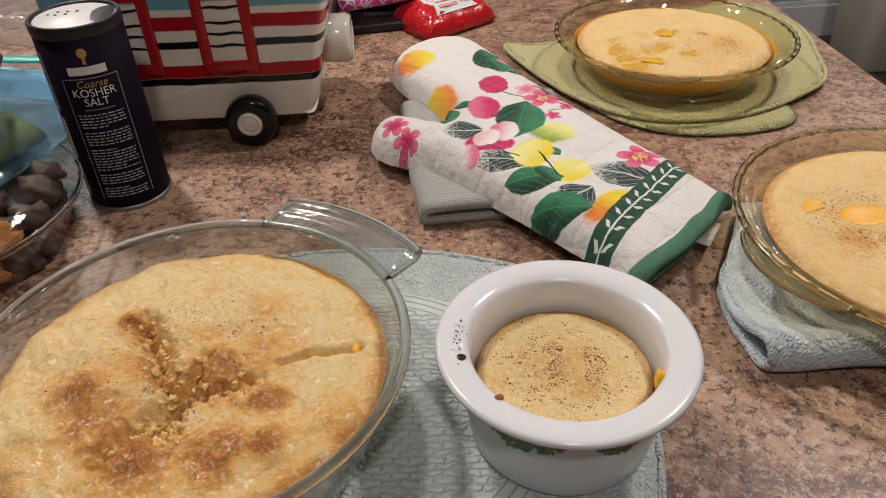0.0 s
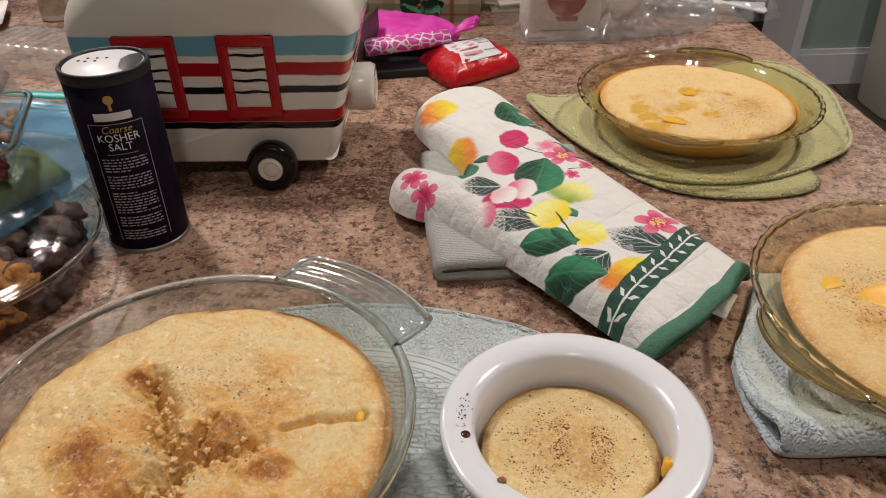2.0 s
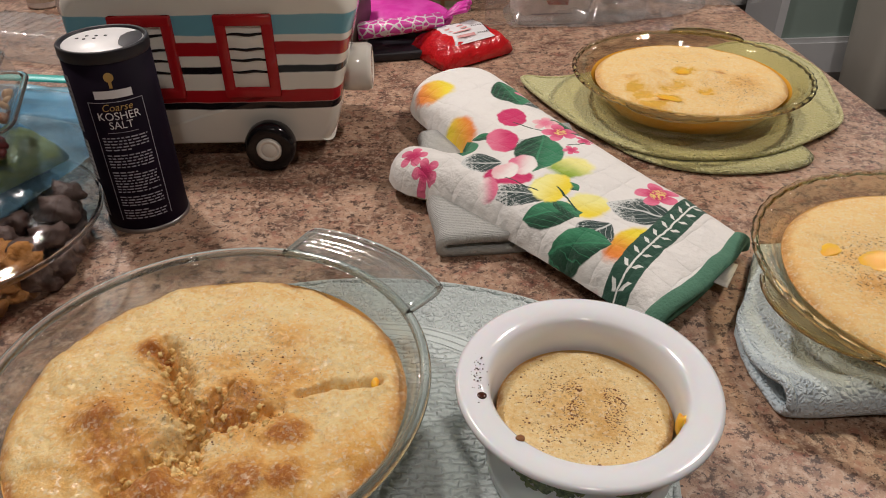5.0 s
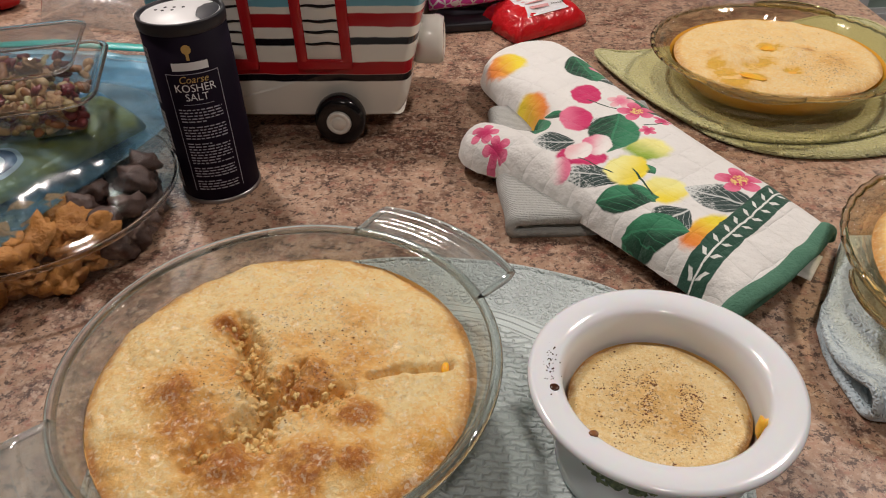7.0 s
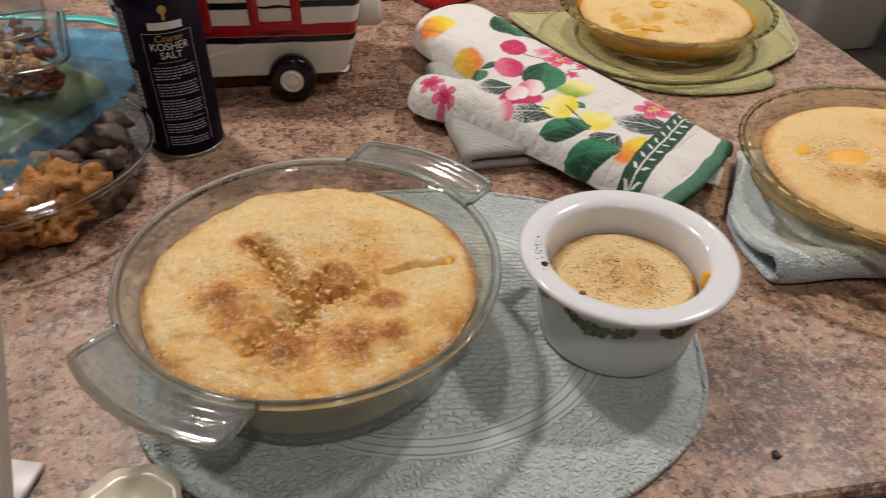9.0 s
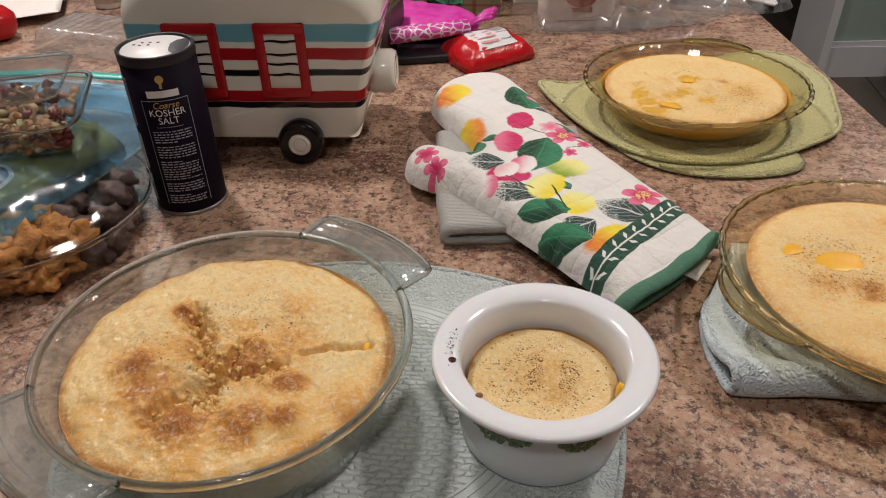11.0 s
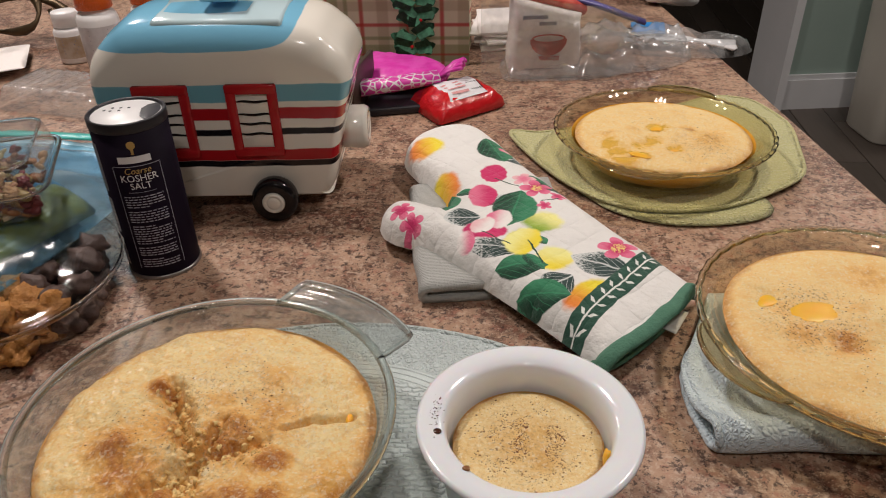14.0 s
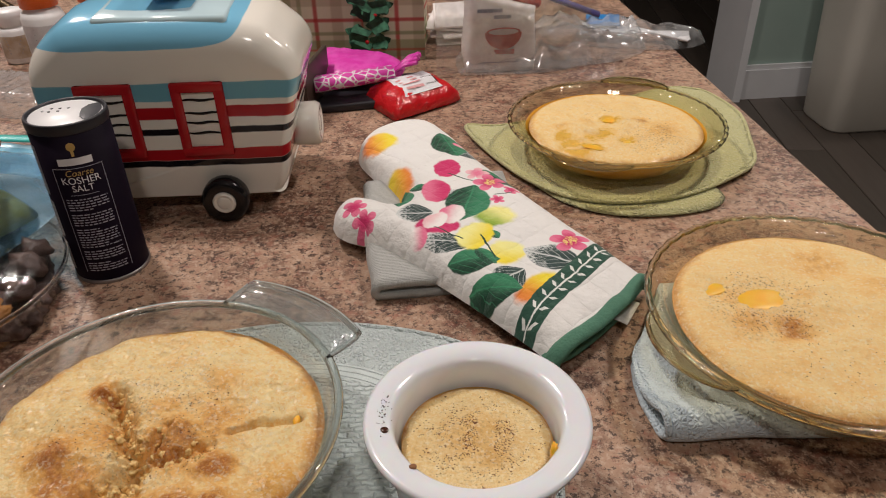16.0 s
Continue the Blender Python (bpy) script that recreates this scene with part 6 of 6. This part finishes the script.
pink_film = cloth_print("magenta_film", (0.62, 0.03, 0.36), (0.70, 0.08, 0.45), 60, 0.35)
red_film = Mat("glossy_red_film", rough=0.15)
red_film.color(red_film.mix(red_film.noise(40, 3), (0.50, 0.010, 0.014), (0.62, 0.02, 0.025)))
red_film.bump(red_film.noise(40, 4), 0.006)
napkin = thing("napkin_packet", "magenta and white patterned packet lying beside the gift bag", "packet")
napkin.matrix_world = pose(0.0238, 0.0105, 0, 0, 0, 2.65) @ Matrix.Diagonal((1.044, 0.992, 1, 1))
rg = spline([(-0.145, 1.075), (-0.070, 1.060), (-0.030, 1.030), (-0.022, 0.985), (-0.060, 0.965), (-0.12, 0.965), (-0.150, 1.01)], 50)
part("film", sheet(rg, 0.008, lambda x, y, d: 0.030 + 0.014 * math.sqrt(min(1, d / 0.02)) + 0.003 * lump(x, y, 60, 2), lambda x, y, d: 0.020), pink_film, napkin)
spots = Mat("white_film_with_pink_spots", rough=0.35)
spots.color(spots.mix(spots.step(spots.voro(95, "DISTANCE_TO_EDGE"), 0.06, 0.1), (0.72, 0.68, 0.70), (0.62, 0.05, 0.36)))
roll = thing("wrapped_roll", "white roll with pink spots and twisted magenta end", "roll")
roll.matrix_world = pose(0.0238, 0.0105, 0, 0, 0, 2.65) @ Matrix.Diagonal((1.044, 0.992, 1, 1))
part("wrap", tube([(-0.135, 0.925, 0.036), (-0.085, 0.938, 0.038), (-0.035, 0.958, 0.040)], lambda f: 0.016 - 0.003 * f, 14, False, 0.7), spots, roll)
for k in range(5):
    part("twist", tube([(-0.035, 0.958, 0.040), (-0.020 + 0.002 * k, 0.966 + 0.003 * k, 0.046 + 0.002 * k), (-0.002 + 0.001 * k, 0.972 + 0.005 * k - 0.01, 0.052 + 0.004 * (k % 3))], lambda f: 0.0035 + 0.0035 * f, 8, False, 0.5), pink_film, roll, "twisted magenta end")
wipes = thing("wipes_packet", "glossy red soft packet with white label", "packet", -0.027, 0.945, 0.0, 40)
rg = rounded([(-0.060, -0.045), (0.055, -0.04), (0.065, 0.045), (-0.055, 0.05)], 0.01)
part("film", sheet(rg, 0.007, lambda x, y, d: 0.004 + 0.030 * math.sqrt(min(1, d / 0.03)) + 0.003 * lump(x, y, 60, 5), lambda x, y, d: 0.001), red_film, wipes)


def wipes_patch(pts, mat, name, lift, label=""):
    part(name, sheet(pts, 0.006, lambda x, y, d: 0.004 + 0.030 * math.sqrt(min(1, edge_distance(np.array((x, y)), np.array(rg)) / 0.03)) + 0.003 * lump(x, y, 60, 5) + lift), mat, wipes, label)


wipes_patch([(-0.034, -0.030), (0.030, -0.028), (0.034, 0.034), (-0.03, 0.036)], ink_white, "label", 0.0008, "white printed label")
wipes_patch([(0.008, 0.016), (0.030, 0.016), (0.031, 0.031), (0.009, 0.031)], logo_blue, "label_mark", 0.0014)
for k in range(4):
    wipes_patch([(-0.024, -0.022 + k * 0.009), (0.004, -0.022 + k * 0.009), (0.004, -0.018 + k * 0.009), (-0.024, -0.018 + k * 0.009)], cloth_print("pink_ink", (0.60, 0.25, 0.25), (0.70, 0.40, 0.40)), "text_bar", 0.0014)
for k in range(6):
    wipes_patch([(0.009 + k * 0.0035, -0.020), (0.0108 + k * 0.0035, -0.020), (0.0108 + k * 0.0035, -0.004), (0.009 + k * 0.0035, -0.004)], plastic_black, "code_bar", 0.0014)
dark_wood = Mat("dark_brown_wood", rough=0.45)
dark_wood.color(dark_wood.mix(dark_wood.noise(40, 5), (0.035, 0.024, 0.018), (0.07, 0.05, 0.038)))
board = thing("wooden_box", "dark brown wooden box behind the camper jar", "box", -0.178, 0.935, 0.0, 84)
part("back_panel", box(0.10, 0.006, 0.070, 0.001, at=(0, 0.02, 0.035)), dark_wood, board)
part("front_panel", box(0.10, 0.006, 0.070, 0.001, at=(0, -0.02, 0.035)), dark_wood, board)
part("bottom", box(0.10, 0.034, 0.005, 0.001, at=(0, 0, 0.0025)), dark_wood, board)
blk = thing("black_tray", "flat black plastic tray under the packets", "tray", -0.088, 0.955, 0.0, 14)
part("body", box(0.15, 0.10, 0.012, 0.003, at=(0, 0.015, 0.006)), plastic_black, blk)

# flour bag in clear zip bag
paper = Mat("white_flour_paper", rough=0.6)
paper.color(paper.mix(paper.noise(16, 4), (0.80, 0.75, 0.72), (0.87, 0.83, 0.80)))
paper.bump(paper.noise(45, 4), 0.003)
red_paper = cloth_print("red_printed_paper", (0.55, 0.05, 0.035), (0.66, 0.11, 0.08), 60, 0.5)
flour = thing("flour_bag", "white paper flour bag with red bowl picture and red top", "flour bag", 0.091, 1.100, 0.0, 8, s=1.06)


def bag_body(z):
    return 0.049 + 0.002 * math.sin(z * 60), 0.032 - 0.10 * max(0, z - 0.08)


bm = bmesh.new()
prev = None
for i in range(14):
    z_ = 0.001 + 0.101 * i / 13
    hx, hy = bag_body(z_)
    row = []
    for x, y in rounded([(-hx, -hy), (hx, -hy), (hx, hy), (-hx, hy)], 0.012, 5):
        row.append(bm.verts.new((x + 0.0012 * lump(y, z_, 50), y + 0.0018 * lump(x, z_, 45), z_ + (0.014 * (-x / 0.05) if i > 10 else 0))))
    if prev:
        for k in range(len(row)):
            bm.faces.new((prev[k], prev[(k + 1) % len(row)], row[(k + 1) % len(row)], row[k]))
    else:
        bm.faces.new(row[::-1])
    prev = row
bm.faces.new(prev)
part("bag", bm, paper, flour)
part("folded_top", tube([(-0.050, -0.004, 0.118), (-0.01, -0.010, 0.112), (0.030, -0.008, 0.100), (0.052, 0.0, 0.088)], lambda f: 0.019 - 0.006 * f + 0.002 * math.sin(20 * f), 12, False, 0.6), red_paper, flour, "folded red paper top")


def front_patch(ob, pts, y, mat, name, label=""):
    bm = bmesh.new()
    f = bm.faces.new([bm.verts.new((x, y, z_)) for x, z_ in pts])
    bmesh.ops.solidify(bm, geom=[f], thickness=0.0005)
    return part(name, bm, mat, ob, label, False)


bowl_pts = [(-0.024 + 0.026 * (1 - math.cos(math.pi * i / 12)), 0.058 - 0.024 * math.sin(math.pi * i / 12)) for i in range(13)]
front_patch(flour, bowl_pts, -0.0345, red_paper, "bowl_picture", "red printed bowl")
front_patch(flour, [(0.002 + 0.024 * math.cos(i * math.pi / 10), 0.059 + 0.006 * math.sin(i * math.pi / 10)) for i in range(20)], -0.0347, red_paper, "bowl_rim_picture")
front_patch(flour, [(0.002 + 0.021 * math.cos(i * math.pi / 10), 0.059 + 0.0042 * math.sin(i * math.pi / 10)) for i in range(20)], -0.0353, paper, "bowl_inside_picture")
front_patch(flour, [(-0.012, 0.034), (0.018, 0.034), (0.018, 0.027), (-0.008, 0.028)], -0.0345, red_paper, "bowl_foot_picture")
for z_, a, b in ((0.086, -0.035, 0.0), (0.077, -0.012, 0.012), (0.015, -0.03, 0.025)):
    front_patch(flour, [(a, z_), (b, z_), (b, z_ + (0.005 if z_ > 0.05 else 0.0015)), (a, z_ + (0.005 if z_ > 0.05 else 0.0015))], -0.0345, ink_grey, "text_bar")
crumpled = thin_glass("crumpled_clear_film", (0.93, 0.94, 0.95), 0.14, gain=1.9, milk=0.18, haze=(0.80, 0.82, 0.82))
zbag = thing("clear_zip_bag", "crumpled clear plastic zip bag round the flour bag", "zip bag")
zbag.matrix_world = pose(0.0238, 0.0105, 0, 0, 0, 2.65) @ Matrix.Diagonal((1.044, 0.992, 1, 1))
rg = spline([(0.055, 1.055), (0.09, 1.045), (0.18, 1.050), (0.235, 1.075), (0.30, 1.10), (0.345, 1.15), (0.34, 1.22), (0.25, 1.24), (0.15, 1.20), (0.06, 1.16)], 70)
part("film", sheet(rg, 0.009, lambda x, y, d: 0.002 + min(1, d / 0.02) * (0.004 + 0.030 * (1 - abs(lump(x, y, 16, 2))) ** 2 * (1 if x > 0.17 else 0.3) + 0.016 * (1 - abs(lump(x, y, 34, 5))) ** 3 + 0.006 * abs(lump(x, y, 80, 7)))), crumpled, zbag)
bm = bmesh.new()
vs = []
for i in range(25):
    row = []
    for k in range(10):
        u, v = i / 24, k / 9
        row.append(bm.verts.new((0.022 + 0.22 * u, 1.042 + 0.03 * u + 0.010 * lump(u * 3, v * 3, 1, 5), 0.004 + (0.135 - 0.045 * u) * v + 0.006 * lump(u * 8, v * 6, 1, 8))))
    vs.append(row)
for i in range(24):
    for k in range(9):
        bm.faces.new((vs[i][k], vs[i + 1][k], vs[i + 1][k + 1], vs[i][k + 1]))
part("front_film", bm, crumpled, zbag)
purple = Mat("purple_zip_strip", (0.10, 0.09, 0.28), 0.35)
part("zip_strip", tube([(0.075, 1.095, 0.140), (0.110, 1.098, 0.122), (0.185, 1.102, 0.100), (0.258, 1.105, 0.072)], 0.0115, 8, False, 0.4), purple, zbag, "purple zip strip")
wrap = thing("utensil_packet", "clear plastic packet of white plastic utensils", "packet", 0.320, 1.21, 0.0, -11)
film2 = sheet(spline([(-0.10, -0.03), (-0.02, -0.045), (0.06, -0.035), (0.10, -0.01), (0.11, 0.025), (0.04, 0.035), (-0.06, 0.03)], 50), 0.008, lambda x, y, d: 0.002 + 0.03 * math.sqrt(min(1, d / 0.03)) + 0.012 * lump(x, y, 40, 3) * min(1, d / 0.01))
part("film", film2, crumpled, wrap)
for k in range(6):
    part("utensil_handle", tube([(-0.09, -0.01 + 0.008 * k, 0.014 + 0.003 * (k % 2)), (0.0, -0.004 + 0.004 * k, 0.018), (0.085, 0.012 - 0.008 * k, 0.016)], lambda f: 0.0060 + 0.0015 * math.sin(9 * f), 8, False, 0.5), plastic_white, wrap, "white plastic handle")
ob = part("blue_card", box(0.055, 0.03, 0.003, 0.001, at=(0, 0, 0)), cloth_print("blue_card_print", (0.02, 0.16, 0.45), (0.04, 0.24, 0.55), 60, 0.3), wrap, "blue printed card")
ob.matrix_local = pose(-0.055, 0.012, 0.030, 20, 0, 10)
ob = thing("paper_bag", "crumpled white paper bag at the end of the counter", "paper bag", 0.349, 1.52, 0.0)
bm = bmesh.new()
bmesh.ops.create_icosphere(bm, subdivisions=4, radius=1.0)
for v in bm.verts:
    c = v.co.copy()
    k = 0.9 + 0.2 * noise.noise(c * 1.4) + 0.12 * noise.noise(c * 4)
    m_ = max(abs(c.x), abs(c.y), abs(c.z)) ** 0.6
    v.co = (c.x * 0.065 * k / m_, c.y * 0.06 * k / m_, max(0.0, 0.05 + c.z * 0.055 * k / m_))
part("paper", bm, plastic_white, ob)
for k, (x, y, rz) in enumerate(((0.055, 1.275, 8), (0.050, 1.285, 2), (0.058, 1.27, 14), (0.048, 1.28, -4), (0.055, 1.28, 5))):
    ob = part("envelope", box(0.10, 0.15, 0.0035, 0.0008, at=(0, 0, 0.0018)), paper, None, "white paper envelope in a loose stack")
    ob.matrix_world = pose(x - 0.024, y, 0.001 + 0.0065 * k, 0, 2.0 if k % 2 else -2.0, rz)
    tagged(ob, "", "envelope", "stack of envelopes")

# bottles
orange_cap = Mat("orange_plastic_cap", (0.75, 0.13, 0.01), 0.35)
orange_cap.bump(orange_cap.voro(400), 0.001)


def bottle(x, y, r, h, cap_mat, label, band):
    ob = thing("medicine_bottle", label, "bottle", x, y, 0.0, -60)
    part("body", lathe([(0.0, 0.0005), (r * 0.93, 0.0005), (r, 0.004), (r, h * 0.80), (r * 0.90, h * 0.88), (r * 0.70, h * 0.92), (r * 0.70, h)], 40), plastic_white, ob)
    part("cap", lathe([(0.0, h + r * 0.75), (r * 0.78, h + r * 0.75), (r * 0.84, h + r * 0.68), (r * 0.86, h - 0.004), (r * 0.70, h - 0.004)], 40), cap_mat, ob, "ribbed screw cap")
    bm = bmesh.new()
    n = 16
    lo = [bm.verts.new(((r + 0.0004) * math.cos(-1.2 + 2.4 * i / n), (r + 0.0004) * math.sin(-1.2 + 2.4 * i / n), h * 0.16)) for i in range(n + 1)]
    hi = [bm.verts.new((v.co.x, v.co.y, h * 0.72)) for v in lo]
    for i in range(n):
        bm.faces.new((lo[i], lo[i + 1], hi[i + 1], hi[i]))
    part("label", bm, band, ob, "printed label")
    for k in range(6):
        bm = bmesh.new()
        q = [bm.verts.new(((r + 0.0008) * math.cos(t), (r + 0.0008) * math.sin(t), h * 0.66 - k * h * 0.075 + dz)) for t, dz in ((-0.6, 0), (0.35 - 0.1 * (k % 3), 0), (0.35 - 0.1 * (k % 3), 0.002), (-0.6, 0.002))]
        bm.faces.new(q)
        part("text_bar", bm, ink_grey, ob)


pale_label = cloth_print("pale_bottle_label", (0.58, 0.58, 0.60), (0.66, 0.66, 0.68), 60, 0.4)
tan_label = cloth_print("tan_bottle_label", (0.48, 0.36, 0.24), (0.62, 0.56, 0.48), 40, 0.4)
bottle(-0.615, 1.098, 0.032, 0.101, orange_cap, "white plastic medicine bottle with orange cap", pale_label)
bottle(-0.556, 1.155, 0.029, 0.095, orange_cap, "white plastic medicine bottle with orange cap", pale_label)
bottle(-0.688, 1.128, 0.025, 0.064, plastic_white, "small white pill bottle with tan label", tan_label)

# ribbed clear lid, paper sheet, ornament
ribs = thing("ribbed_plastic_lid", "crumpled ribbed clear plastic lid behind the zip bag", "plastic lid", -0.603, 0.940, 0.0, -11)
part("film", sheet(rounded([(-0.085, -0.05), (0.085, -0.05), (0.085, 0.06), (-0.085, 0.06)], 0.015), 0.006, lambda x, y, d: 0.002 + 0.03 * min(1, d / 0.012) + 0.0016 * math.sin(x * 420) * min(1, d / 0.01)), crumpled, ribs)
ob = part("paper_sheet", sheet(rounded([(-0.10, -0.07), (0.10, -0.07), (0.10, 0.07), (-0.10, 0.07)], 0.01), 0.015, lambda x, y, d: 0.012 + 0.02 * max(0, x) * 3 + 0.004 * lump(x, y, 12), lambda x, y, d: 0.0115 + 0.02 * max(0, x) * 3 + 0.004 * lump(x, y, 12)), paper, None, "white printed paper sheet lying on the counter")
ob.matrix_world = pose(-0.844, 1.054, 0.0, 0, 0, 28)
tagged(ob, "", "paper")
bronze = Mat("dark_bronze", (0.10, 0.07, 0.04), 0.4, 0.7)
orn = thing("scroll_stand", "dark bronze scrollwork stand on the counter", "stand", -0.846, 1.205, 0.0, 23)
part("scroll", tube([(0.10 * math.cos(t) * (1 - t / 14), 0.02 * math.sin(2 * t), 0.04 + 0.035 * math.sin(t) + 0.004 * t) for t in (i * 0.3 for i in range(34))], lambda f: 0.006 + 0.003 * math.sin(40 * f), 10), bronze, orn)
part("foot", tube([(0.075, -0.01, 0.06), (0.082, -0.015, 0.03), (0.075, -0.02, 0.0065)], 0.006, 10), bronze, orn)
part("foot", tube([(-0.075, -0.01, 0.06), (-0.082, -0.015, 0.03), (-0.075, -0.02, 0.0065)], 0.006, 10), bronze, orn)
apple = thing("red_ornament", "glossy dark red apple ornament on the counter", "ornament", -0.775, 0.955, 0.0)
part("body", lathe([(0.0, 0.004), (0.012, 0.0), (0.024, 0.006), (0.031, 0.022), (0.030, 0.036), (0.020, 0.047), (0.008, 0.046), (0.0, 0.041)], 40), red_glaze, apple)

ob = part("crumb", lump_mesh_bm(0.0032, 7), plastic_black, None, "small dark burnt crumb on the countertop")
ob.location = (0.143, 0.185, 0.0012)
tagged(ob, "", "crumb")

# ---- beyond the counter ----
bin_ = thing("waste_bin", "tall cream plastic waste bin standing on the floor", "waste bin", 1.665, 3.0, FLOOR, 8.3)
bin_plastic = Mat("cream_plastic", rough=0.4)
bin_plastic.color(bin_plastic.mix(bin_plastic.noise(6, 4), (0.56, 0.54, 0.48), (0.62, 0.60, 0.54)))
bm = bmesh.new()
prev = None
for z_, hx, hy in ((0.0, 0.185, 0.125), (0.012, 0.195, 0.135), (0.35, 0.21, 0.15), (0.66, 0.225, 0.16), (0.68, 0.23, 0.165), (0.70, 0.225, 0.16)):
    row = [bm.verts.new((x, y, z_)) for x, y in rounded([(-hx, -hy), (hx, -hy), (hx, hy), (-hx, hy)], 0.07, 8)]
    if prev:
        for k in range(len(row)):
            bm.faces.new((prev[k], prev[(k + 1) % len(row)], row[(k + 1) % len(row)], row[k]))
    else:
        bm.faces.new(row[::-1])
    prev = row
bm.faces.new(prev)
part("body", bm, bin_plastic, bin_)

# floor planks
plank_me = bpy.data.meshes.new("plank")
bm = box(0.146, 1.196, 0.012, 0.002, 1)
bm.to_mesh(plank_me)
bm.free()
plank_me.materials.append(plank_wood.m)
for i in range(28):
    for k in range(7):
        ob = new("plank", plank_me)
        ob.parent = floor
        x, y = 0.45 + 0.15 * i, 0.9 + 1.2 * k + (0.4 * (i * 7 % 3))
        if y < 8.0:
            ob.matrix_parent_inverse = Matrix.Translation(-floor.location)
            ob.location = (x, y, FLOOR - 0.006)
        else:
            bpy.data.objects.remove(ob)
